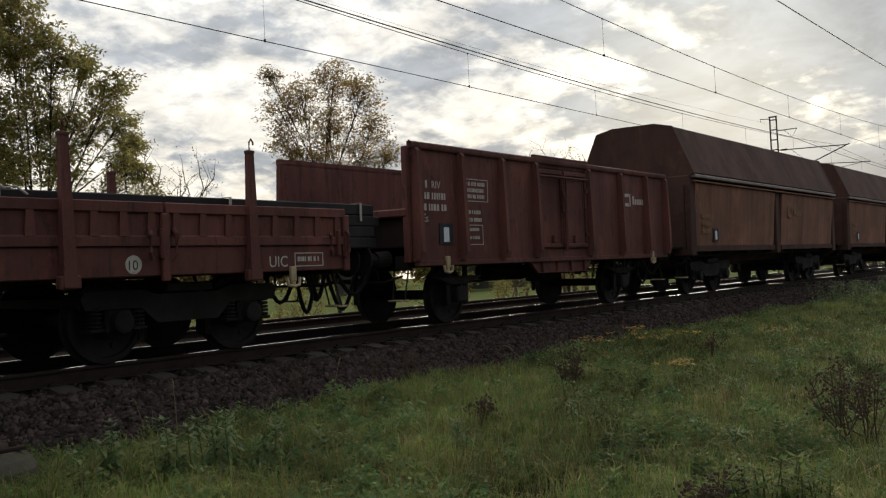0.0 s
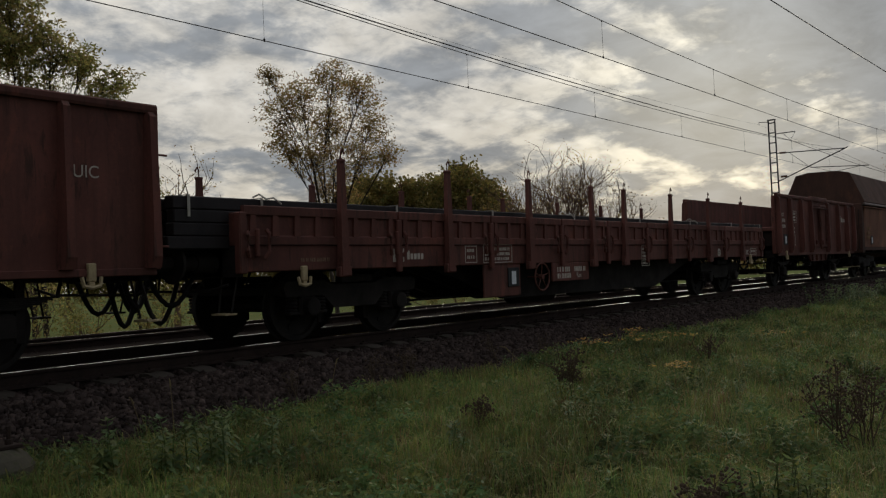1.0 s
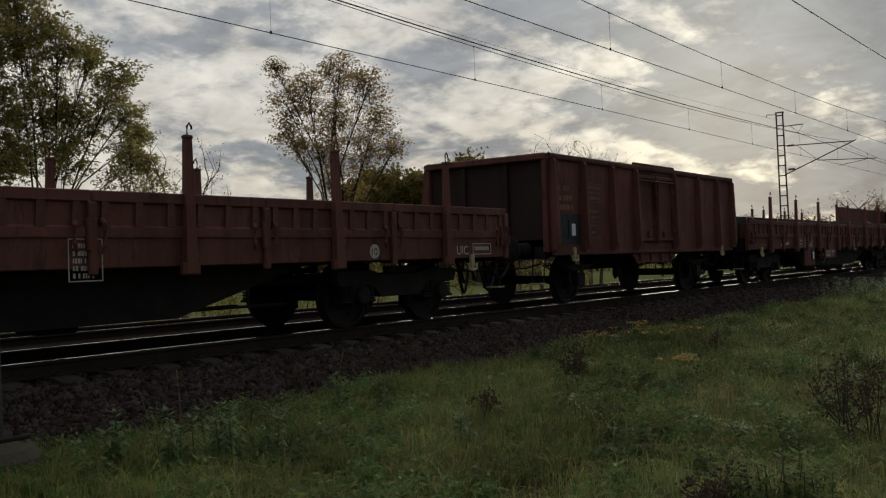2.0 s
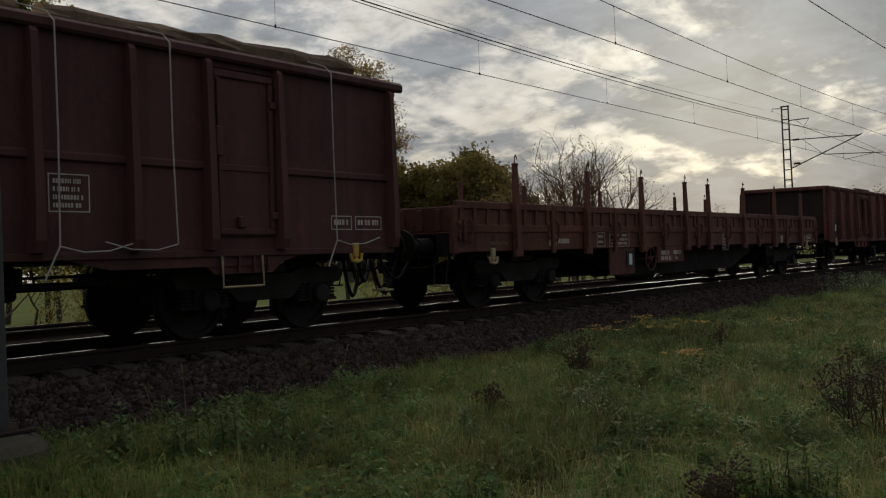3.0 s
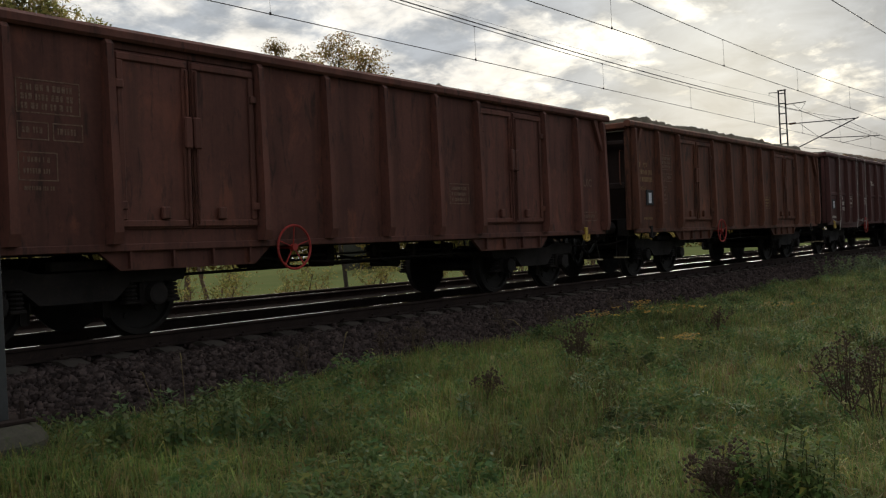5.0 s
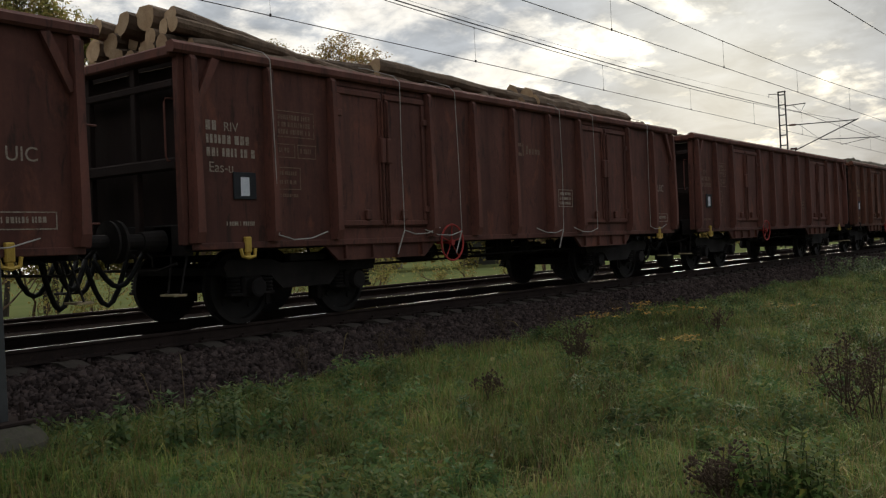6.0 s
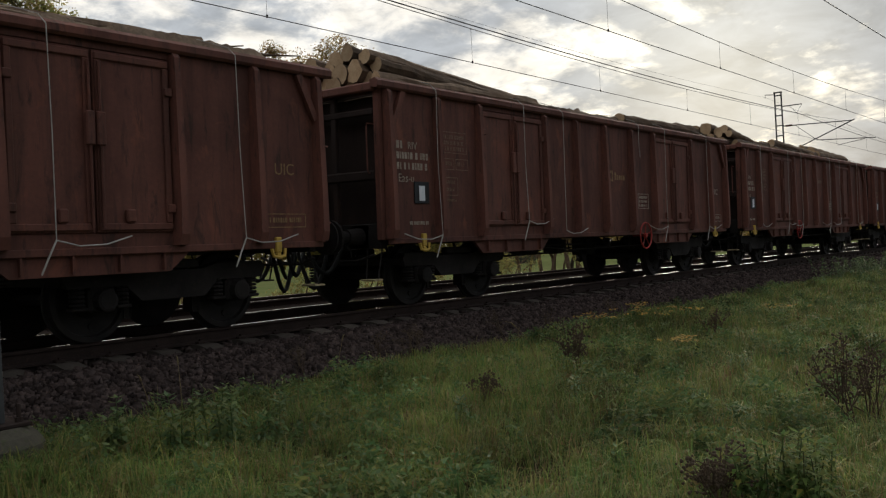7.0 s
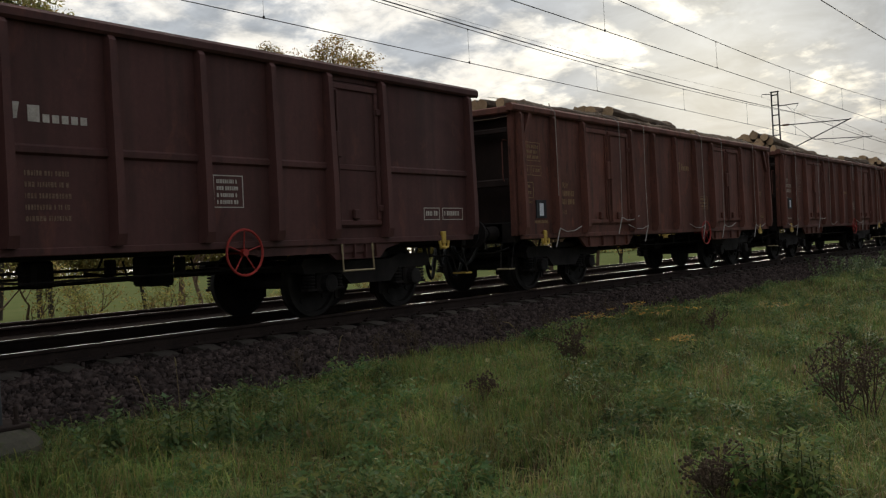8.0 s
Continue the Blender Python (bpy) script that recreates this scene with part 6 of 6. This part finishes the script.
def build_trees():
    crowned_tree("tall ash tree with yellowing green leaves in open tufts", 61.33, 43, [(-0.65, 13.1, 1.9), (0.87, 12.0, 1.5), (2.25, 12.0, 1.05), (0.12, 10.0, 1.7), (3.14, 10.5, 1.15), (3.69, 9.5, 0.9), (1.68, 9.1, 1.4), (-0.83, 8.0, 1.5),
                 (4.25, 8.4, 0.6), (4.1, 7.3, 0.75), (1.15, 7.2, 1.2), (-0.8, 15.1, 1.6)], 11, L_GREEN, 36, 13, 0.20, 0.12, stems=3)
    crowned_tree("broad ash tree with yellowing green leaves", 64.2, 43, [(0.0, 12.6, 2.0), (-1.8, 11.0, 2.1), (0.4, 9.6, 1.8), (-1.6, 8.0, 1.8), (0.6, 7.0, 1.4), (-0.3, 15.0, 1.7), (-3.2, 13.0, 2.0)], 23, L_GREEN, 36, 13, 0.20, 0.12, stems=2)
    crowned_tree("smaller leafy tree with open autumn crown", 55.9, 42, [(-0.5, 7.6, 0.9), (0.5, 7.0, 0.85), (-0.7, 6.2, 1.0), (0.6, 5.6, 0.9), (-0.1, 8.4, 0.5)], 37, L_GREEN, 34, 9, 0.17, 0.12, stems=1, thick=0.09)
    tree("thin nearly bare young tree", 53.6, 42, 8.1, 43, L_RUSTY, 350, 0.11, spread=0.42, kids=2, puff=0.15, bark=M_TWIG)
    tree("low leafy bush tree with sparse leaves", 52.4, 40, 4.6, 47, L_GREEN, 600, 0.13, spread=0.5, kids=2, puff=0.2, bark=M_TWIG)
    crowned_tree("rounded young tree with rusty thinning leaves and fine limbs", 44.02, 40, [(0.29, 10.8, 1.05), (-1.21, 10.0, 1.05), (-2.04, 9.05, 0.9), (1.47, 9.75, 0.98), (1.72, 8.3, 0.9), (-2.0, 7.65, 0.95), (-0.11, 8.6, 1.4),
                 (-0.68, 7.0, 1.2), (1.28, 7.0, 1.05), (2.5, 7.15, 0.5), (-2.45, 10.6, 0.4), (0.2, 5.4, 1.3)], 66, L_RUSTY, 46, 11, 0.135, 0.13, fork=0.42, thick=0.105, stems=1)
    woods(33.4, 43.3, 95, [(0, 9.4), (0.05, 10.6), (0.14, 11.6), (0.22, 13.6), (0.30, 12.8), (0.36, 11.6), (0.55, 12.2), (0.66, 11.4), (0.80, 12.2), (0.93, 11.0), (1, 9.6)], 61, "dense brownish-green autumn wood behind the meadow")
    woods(3.0, 80.0, 190, [(0, 6.2), (0.2, 6.6), (0.25, 5.8), (0.4, 6.4), (0.5, 6.9), (0.62, 6.1), (0.8, 6.8), (1, 6.0)], 67, "low far hedge along the meadow's edge", 2400, 120000, 0.60, 0.7)
    for az, d, h, sd in ((33.0, 58, 7.6, 71), (31.6, 57, 8.4, 73), (29.9, 58, 10.6, 79), (28.6, 60, 9.2, 83), (30.8, 60, 6.5, 85)):
        tree("nearly bare shrub tree with reddish twigs", az, d, h, sd, L_RUSTY, 1300, 0.12, trunk_share=0.24, spread=0.42, up=0.4, puff=0.25, stems=3, bark=M_TWIG, group="bare shrubs", thick=0.008)
    for az, d, h, sd in ((29.8, 62, 4.8, 87), (26.6, 75, 5.2, 89), (24.3, 100, 6.4, 91), (21.4, 120, 7.8, 93), (20.3, 122, 6.3, 95), (17.6, 140, 7.6, 97), (15.6, 150, 7.8, 99), (12.3, 120, 8.6, 101), (10.6, 118, 12.8, 103), (9.2, 118, 13.5, 105)):
        tree("small far tree with thin autumn leaves", az, d, h, sd, L_RUSTY, 1500, 0.22, trunk_share=0.22, spread=0.5, up=0.3, puff=0.4, kids=3, depth=3, group="far trees")
    # shrubs and thin trunks close behind the far track
    for k, (x, y, h) in enumerate(((8.6, 20.6, 3.4), (9.3, 20.9, 3.6), (10.9, 20.4, 2.4), (12.6, 20.8, 2.3), (14.4, 20.2, 1.9), (16.8, 20.9, 2.2), (19.5, 20.4, 1.7), (23.0, 20.8, 2.2), (27.5, 20.5, 1.8), (6.4, 20.5, 1.6), (4.5, 20.9, 2.0), (32, 21, 2.0), (11.7, 19.4, 1.4), (13.4, 19.6, 1.3), (15.6, 19.3, 1.5), (18.1, 19.8, 1.4), (21.2, 19.5, 1.6), (25.0, 19.7, 1.5), (7.4, 19.4, 1.2), (5.4, 19.6, 1.3), (29.5, 19.8, 1.6), (36, 20, 1.8))):
        az, d = math.degrees(math.atan2(y, x)), math.hypot(x, y)
        tree("young shrub with thin stems and yellowing leaves", az, d, h, 200 + k, L_GREEN, 800, 0.07, trunk_share=0.3, spread=0.45, up=0.35, puff=0.12, kids=2, depth=3, stems=2 if k < 2 else 1, group="shrubs behind the track", bark=M_TWIG)


def build_house():
    x, y = at_dir(35.3, 112)
    h = thing("old_house", "old grey house with tiled roof and chimneys among trees", "house", (x, y, -1))
    turn = pose(0, 0, 0, 0, 0, 34)
    part("wall", Mesh().box(-3, 3, -3, 3, 0, 8.0, 0.05), M_WALL, h, "stained plaster walls", turn)
    part("roof", Mesh().prism([(-3.4, 8.0), (3.4, 8.0), (0.6, 11.6), (-0.6, 11.6)], -3.3, 3.3, "y"), M_TILE, h, "dark tiled roof", turn)
    for q, zz in ((1.6, 15.2), (-1.6, 13.2)):
        c = Mesh().box(-0.5, 0.5, q - 0.9, q + 0.9, 9, zz, 0.05)
        c.box(-0.65, 0.65, q - 1.1, q + 1.1, zz, zz + 0.25, 0.04)
        part("chimney", c, M_WALL, h, "squat brick chimney", turn)
    x, y = at_dir(33.0, 112)
    b = thing("low_barn", "low grey barn with a plain roof", "barn", (x, y, -1))
    part("wall", Mesh().box(-3, 3, -2, 2, 0, 8.3, 0.05), M_WALL, b, "", turn)
    part("roof", Mesh().prism([(-3.3, 8.3), (3.3, 8.3), (0, 9.6)], -2.2, 2.2, "y"), M_TILE, b, "", turn)
    x, y = at_dir(42.2, 112)
    o = thing("old_house", "old grey house with stepped chimneys behind a tree", "house", (x, y, -1))
    part("wall", Mesh().box(-3, 3, -3.2, 3.2, 0, 9, 0.05), M_WALL, o, "", turn)
    part("roof", Mesh().prism([(-3.4, 9), (3.4, 9), (0.5, 12.8), (-0.5, 12.8)], -3.4, 3.4, "y"), M_TILE, o, "", turn)
    part("chimney", Mesh().box(-0.5, 0.5, -1.0, 1.0, 11.5, 14.4, 0.05), M_WALL, o, "", turn)


# ---- meadow plants ----
def blades(rng, px, py, pz, h, w, lean):
    """Bent grass blades of two pieces each."""
    n = len(px)
    a = rng.uniform(0, 6.283, n)
    dx, dy = np.cos(a), np.sin(a)
    sx, sy = -dy * w * 0.5, dx * w * 0.5
    b = h * lean
    base = np.stack([px, py, pz], -1)
    mid = base + np.stack([dx * b * 0.3, dy * b * 0.3, h * 0.6], -1)
    tip = base + np.stack([dx * b, dy * b, h * (1.0 - 0.42 * lean)], -1)
    side = np.stack([sx, sy, np.zeros(n)], -1)
    v = np.stack([base - side, base + side, mid + side * 0.8, mid - side * 0.8, tip], 1).reshape(-1, 3)
    i = np.arange(n)[:, None] * 5
    f = np.concatenate([i + np.array([[0, 1, 2]]), i + np.array([[0, 2, 3]]), i + np.array([[3, 2, 4]])], 1).reshape(-1, 3)
    return v, f


def build_grass():
    rng = np.random.default_rng(17)
    V, F, off = [], [], 0
    zones = ((2.5, 9, 0.6, 7.75, 1500, 0.0064), (9, 15, 1.2, 7.75, 1250, 0.0080), (15, 26, 1.8, 7.75, 650, 0.014), (26, 45, 2.5, 7.8, 300, 0.016), (45, 95, 2.5, 7.9, 110, 0.03),
             (-9, 2.5, -5, 7.6, 420, 0.010), (2.5, 15, -5, 0.9, 380, 0.010), (15, 45, -4, 2.2, 150, 0.016))
    for x0, x1, y0, y1, dens, w in zones:
        n = int((x1 - x0) * (y1 - y0) * dens)
        px, py = rng.uniform(x0, x1, n), rng.uniform(y0, y1, n)
        # tufts: blades gather, and the sward is taller in patches
        tx, ty = rng.uniform(x0, x1, n // 30), rng.uniform(y0, y1, n // 30)
        k = rng.integers(0, len(tx), n)
        tuft = rng.random(n) < 0.74
        px = np.where(tuft, tx[k] + rng.normal(0, 0.055, n), px)
        py = np.where(tuft, ty[k] + rng.normal(0, 0.055, n), py)
        patch = 0.5 + 0.5 * np.sin(px * 1.7 + 1.3 * np.sin(py * 1.1)) * np.sin(py * 2.1 + np.cos(px * 0.8))
        h = rng.uniform(0.06, 0.20, n) * (0.55 + 0.9 * patch) * np.where(tuft, 1.3, 0.7)
        h = np.where(py > 6.9, h * 0.85, h)
        keep = (py < 7.45 + 0.28 * np.sin(px * 0.9) + 0.14 * np.sin(px * 2.7)) | (rng.random(n) < 0.06)
        px, py, h = px[keep], py[keep], h[keep]
        lean = rng.uniform(0.15, 1.3, len(px))
        v, f = blades(rng, px, py, ground_z(px, py) - 0.01, h, w * rng.uniform(0.6, 1.4, len(px)), lean)
        V.append(v)
        F.append(f + off)
        off += len(v)
    n, count = 82000, 1500      # tussocks of long arching blades
    ux, uy = 3.2 + 27 * rng.random(count) ** 1.5, rng.uniform(1.0, 7.3, count)
    k = rng.integers(0, count, n)
    wide = rng.uniform(0.05, 0.15, count)[k]
    px, py = ux[k] + rng.normal(0, 1, n) * wide, uy[k] + rng.normal(0, 1, n) * wide
    v, f = blades(rng, px, py, ground_z(px, py) - 0.01, rng.uniform(0.12, 0.34, n) * rng.uniform(0.7, 1.3, count)[k], rng.uniform(0.004, 0.008, n), rng.uniform(0.3, 1.5, n))
    V.append(v)
    F.append(f + off)
    off += len(v)
    n = 1600      # a taller fringe round the mast's foundation
    px, py = rng.uniform(2.3, 4.1, n), rng.uniform(5.75, 6.35, n)
    v, f = blades(rng, px, py, ground_z(px, py), rng.uniform(0.16, 0.36, n), np.full(n, 0.009), rng.uniform(0.2, 1.0, n))
    V.append(v)
    F.append(f + off)
    tagged(new("grass", raw_mesh("grass", np.concatenate(V), np.concatenate(F), L_GRASS, 3)), "long tufted meadow grass, green with straw-coloured blades", "grass", kind="stuff")
    # dry stalks that stand above the sward
    n = 2200
    px, py = rng.uniform(3, 30, n), rng.uniform(1.2, 7.8, n)
    v, f = blades(rng, px, py, ground_z(px, py), rng.uniform(0.10, 0.30, n) * np.where(rng.random(n) < 0.06, 1.5, 1.0), np.full(n, 0.0045), rng.uniform(0.2, 1.0, n))
    tagged(new("dry_stalks", raw_mesh("dry_stalks", v, f, L_STRAW, 3)), "thin pale dry grass stalks above the meadow grass", "grass", kind="stuff")
    # broad low leaves among the grass, in mounds of their own kind
    count = 900
    ux, uy = 3.4 + 24 * rng.random(count) ** 1.4, rng.uniform(1.0, 7.4, count)
    clump = np.sin(ux * 1.1 + 0.7 * np.sin(uy * 1.9)) * np.sin(uy * 1.6 - ux * 0.35) + rng.normal(0, 0.35, count)
    ux, uy = ux[clump > -0.1], uy[clump > -0.1]
    rad, high = rng.uniform(0.08, 0.26, len(ux)), rng.uniform(0.14, 0.36, len(ux))
    k = rng.integers(0, len(ux), 110000)
    q = np.sqrt(rng.random(len(k)))
    ang = rng.uniform(0, 6.283, len(k))
    px, py = ux[k] + np.cos(ang) * q * rad[k], uy[k] + np.sin(ang) * q * rad[k]
    pz = ground_z(px, py) + high[k] * (1 - 0.75 * q * q) * rng.uniform(0.35, 1.0, len(k))
    v, f = rosettes(np.stack([px, py, pz], -1), rng, 1, 0.058, 0.004)
    tagged(new("meadow_herbs", raw_mesh("meadow_herbs", v, f, L_HERB, 4)), "mounds of low broad-leaved green herbs among the grass", "herbs", kind="stuff")
    # tall rough grass behind the far track
    n = 16000
    px, py = rng.uniform(2, 60, n), rng.uniform(17.6, 21.0, n)
    v, f = blades(rng, px, py, np.full(n, -0.98), rng.uniform(0.3, 0.85, n), np.full(n, 0.02), rng.uniform(0.1, 0.6, n))
    tagged(new("rough_grass", raw_mesh("rough_grass", v, f, L_STRAW, 3)), "tall dry rough grass behind the far track", "grass", kind="stuff")


def leafy_herb(label, x, y, h, seed, leaf, pairs=9, size=0.11, stems=3, spread=0.16, category="weed", group="leafy weeds"):
    rng = random.Random(seed)
    t = thing("leafy_weed", label, category, (x, y, float(ground_z(np.array(x), np.array(y)))), group)
    st = Mesh()
    v, f = [], []
    for s in range(stems):
        bx, by = rng.gauss(0, spread * 0.5), rng.gauss(0, spread * 0.5)
        hh = h * rng.uniform(0.7, 1.0)
        tx, ty = bx + rng.gauss(0, spread * 0.4), by + rng.gauss(0, spread * 0.4)
        st.tube([(bx, by, 0), ((bx + tx) / 2, (by + ty) / 2, hh * 0.55), (tx, ty, hh)], 0.006, 5, 0, True, 0.003)
        for k in range(pairs):
            u = 0.22 + 0.78 * k / (pairs - 1)
            cx, cy, cz = bx + (tx - bx) * u, by + (ty - by) * u, hh * u
            a0 = k * 1.57 + rng.uniform(-0.4, 0.4)
            for q in range(2 if k < pairs - 1 else 4):
                a = a0 + q * math.pi / (1 if k < pairs - 1 else 2)
                L = size * (1.15 - 0.45 * u) * rng.uniform(0.8, 1.2)
                dx, dy = math.cos(a), math.sin(a)
                dz = -0.25 if k < pairs - 2 else 0.35
                n0 = len(v)
                v += [(cx, cy, cz), (cx + dx * L * 0.45 - dy * L * 0.2, cy + dy * L * 0.45 + dx * L * 0.2, cz + 0.12 * L),
                      (cx + dx * L, cy + dy * L, cz + dz * L), (cx + dx * L * 0.45 + dy * L * 0.2, cy + dy * L * 0.45 - dx * L * 0.2, cz + 0.12 * L)]
                f.append((n0, n0 + 1, n0 + 2, n0 + 3))
    tagged(part("stem", st, L_NETTLE, t), kind="stuff")
    part("foliage", raw_mesh("foliage", v, f, leaf, 4), None, t)
    return t


def dead_weed(label, x, y, h, seed, stems=7, spread=0.28, heads=6):
    rng = random.Random(seed)
    t = thing("dead_weed", label, "weed", (x, y, float(ground_z(np.array(x), np.array(y)))), "dead weeds")
    st, hd = Mesh(), Mesh()
    for s in range(stems):
        tx, ty, hh = rng.gauss(0, spread), rng.gauss(0, spread), h * rng.uniform(0.65, 1.0)
        p = [Vector((rng.gauss(0, 0.05), rng.gauss(0, 0.05), 0)), Vector((tx * 0.55, ty * 0.55, hh * 0.5)), Vector((tx, ty, hh))]
        st.tube(p, 0.007, 5, 0, True, 0.004)
        for k in range(heads):
            u = rng.uniform(0.42, 1.0)
            q = p[1].lerp(p[2], (u - 0.5) * 2) if u > 0.5 else p[0].lerp(p[1], u * 2)
            e = q + Vector((rng.gauss(0, 0.07), rng.gauss(0, 0.07), rng.uniform(0.02, 0.10)))
            st.tube([q, e], 0.003, 4)
            for j in range(3):
                g = e + Vector((rng.gauss(0, 0.016), rng.gauss(0, 0.016), rng.gauss(0, 0.012)))
                r = rng.uniform(0.006, 0.012)
                hd.lathe([(-r, r * 0.3), (-r * 0.4, r), (r * 0.5, r * 0.9), (r, r * 0.25)], tuple(g), "z", 6)
    part("stem", st, M_DEAD, t)
    tagged(part("seed_head", hd, M_DEAD, t, "dry dark seed heads"), kind="stuff")
    return t


def tansy(x, y, h, seed):
    rng = random.Random(seed)
    t = thing("yellow_flower", "yellow tansy in flower among the grass", "flower", (x, y, float(ground_z(np.array(x), np.array(y)))), "yellow flowers")
    st = Mesh()
    v, f = [], []
    for s in range(9):
        tx, ty, hh = rng.gauss(0, 0.17), rng.gauss(0, 0.17), h * rng.uniform(0.75, 1.0)
        st.tube([(0, 0, 0), (tx * 0.6, ty * 0.6, hh * 0.6), (tx, ty, hh)], 0.005, 5, 0, True, 0.003)
        for k in range(9):
            cx, cy, cz, r = tx + rng.gauss(0, 0.04), ty + rng.gauss(0, 0.04), hh + rng.uniform(-0.01, 0.02), rng.uniform(0.012, 0.020)
            n0 = len(v)
            for q in range(6):
                v.append((cx + r * math.cos(q * 1.047), cy + r * math.sin(q * 1.047), cz + rng.uniform(-0.003, 0.003)))
            v.append((cx, cy, cz + 0.008))
            for q in range(6):
                f.append((n0 + q, n0 + (q + 1) % 6, n0 + 6))
    part("stem", st, L_NETTLE, t)
    tagged(part("flower_heads", raw_mesh("flower_heads", v, f, L_YELLOW, 3), None, t, "flat yellow flower heads"), kind="stuff")


def build_plants():
    for k, (x, y, h) in enumerate(((3.76, 5.92, 0.55), (3.62, 5.95, 0.40), (4.22, 5.75, 0.50), (4.52, 5.85, 0.54), (4.40, 5.60, 0.42), (4.75, 5.9, 0.40), (4.9, 5.6, 0.34), (4.0, 5.75, 0.40))):
        leafy_herb("tall green nettle-like weed at the ballast's foot", x, y, h, 300 + k, L_NETTLE, 12, 0.12, 3, 0.10)
    for k, (x, y, h) in enumerate(((5.20, 1.84, 0.46), (5.32, 1.70, 0.52), (5.45, 1.85, 0.42), (5.15, 1.62, 0.48), (5.42, 1.58, 0.40), (5.6, 1.72, 0.40))):
        leafy_herb("bushy pale green herb with yellowing tips", x, y, h, 320 + k, L_FERN, 11, 0.10, 7, 0.14)
    for k in range(34):
        r = random.Random(900 + k)
        leafy_herb("low green weed in the grass", r.uniform(5, 17), r.uniform(2.2, 7.3), r.uniform(0.14, 0.32), 340 + k, L_NETTLE, 7, 0.09, 4, 0.14, group="low weeds")
    dead_weed("dark dead weed with dry seed heads in the grass", 7.95, 2.06, 0.74, 401, 9, 0.20, 9)
    dead_weed("dark dead weed with dry seed heads in the grass", 8.15, 1.88, 0.66, 402, 8, 0.18, 9)
    dead_weed("low dark dead weed in the grass", 5.06, 2.02, 0.40, 403, 7, 0.08, 7)
    dead_weed("low dark dead weed in the grass", 5.22, 2.12, 0.36, 404, 6, 0.08, 7)
    dead_weed("brown withered weed in the grass", 9.05, 5.22, 0.58, 405, 11, 0.09, 9)
    dead_weed("brown withered weed in the grass", 6.9, 4.9, 0.30, 406, 6, 0.06, 6)
    dead_weed("brown withered weed in the grass", 13.0, 5.1, 0.42, 407, 7, 0.14, 6)
    for k, (x, y) in enumerate(((9.1, 7.7), (9.35, 7.75), (8.6, 7.75), (11.5, 7.8), (12.6, 7.7), (15.0, 7.8), (7.3, 7.8))):
        dead_weed("thin withered weed on the ballast's edge", x, y, 0.40, 420 + k, 4, 0.08, 4)
    for k, (x, y, h) in enumerate(((13.7, 6.6, 0.42), (13.3, 6.3, 0.36), (12.5, 6.9, 0.36), (14.2, 6.2, 0.34), (10.9, 4.7, 0.30), (15.6, 5.0, 0.3))):
        tansy(x, y, h, 440 + k)
    for k in range(9):
        r = random.Random(700 + k)
        leafy_herb("tall bright green weed at the ballast's foot", r.uniform(27, 34), r.uniform(6.4, 7.4), r.uniform(0.45, 0.75), 720 + k, L_NETTLE, 12, 0.13, 9, 0.45, group="tall green weeds")
    for k, (x, y, lx, ly, h) in enumerate(((9.87, 6.21, -0.22, 0.16, 0.46), (5.3, 7.3, 0.05, 0.1, 0.5), (5.0, 7.35, -0.06, 0.05, 0.4), (7.6, 7.5, 0.12, 0.02, 0.42), (10.8, 5.6, 0.1, -0.05, 0.36))):
        z = float(ground_z(np.array(x), np.array(y)))
        s = thing("dry_stalk", "single pale dry grass stalk leaning over", "grass stalk", (x, y, z), "single stalks")
        m = Mesh().tube([(0, 0, 0), (lx * 0.4, ly * 0.4, h * 0.6), (lx, ly, h)], 0.005, 5, 0, True, 0.003)
        part("stem", m, L_STRAW, s)
        m = Mesh().tube([(lx, ly, h), (lx * 1.2, ly * 1.2, h * 1.12), (lx * 1.5, ly * 1.5, h * 1.16)], 0.010, 5, 0, True, 0.003)
        part("ear", m, L_STRAW, s)
    rng = np.random.default_rng(77)
    px, py = rng.uniform(4, 15, 160), rng.uniform(1.6, 7.3, 160)
    pts = np.stack([px, py, ground_z(px, py) + 0.13], -1)
    v, f = leaf_cloud(pts, rng, 160, 0.075, 0.01)
    tagged(new("fallen_leaves", raw_mesh("fallen_leaves", v, f, L_STRAW, 4)), "pale withered leaves caught in the grass", "leaves", kind="stuff")


build_trees()
build_house()
build_grass()
build_plants()


def motions():
    times = [k * 0.5 for k in range(17)]
    for ob, x in moving:
        walk(ob, [(t, pose(x + run(t), Y1, Z1, CANT)) for t in times])
    steps = [k / 30 for k in range(241)]
    for ws, ax in turning:
        walk(ws, [(t, pose(ax, 0, 0.46, 0, math.degrees(run(t) / 0.46), 0)) for t in steps])


motions()
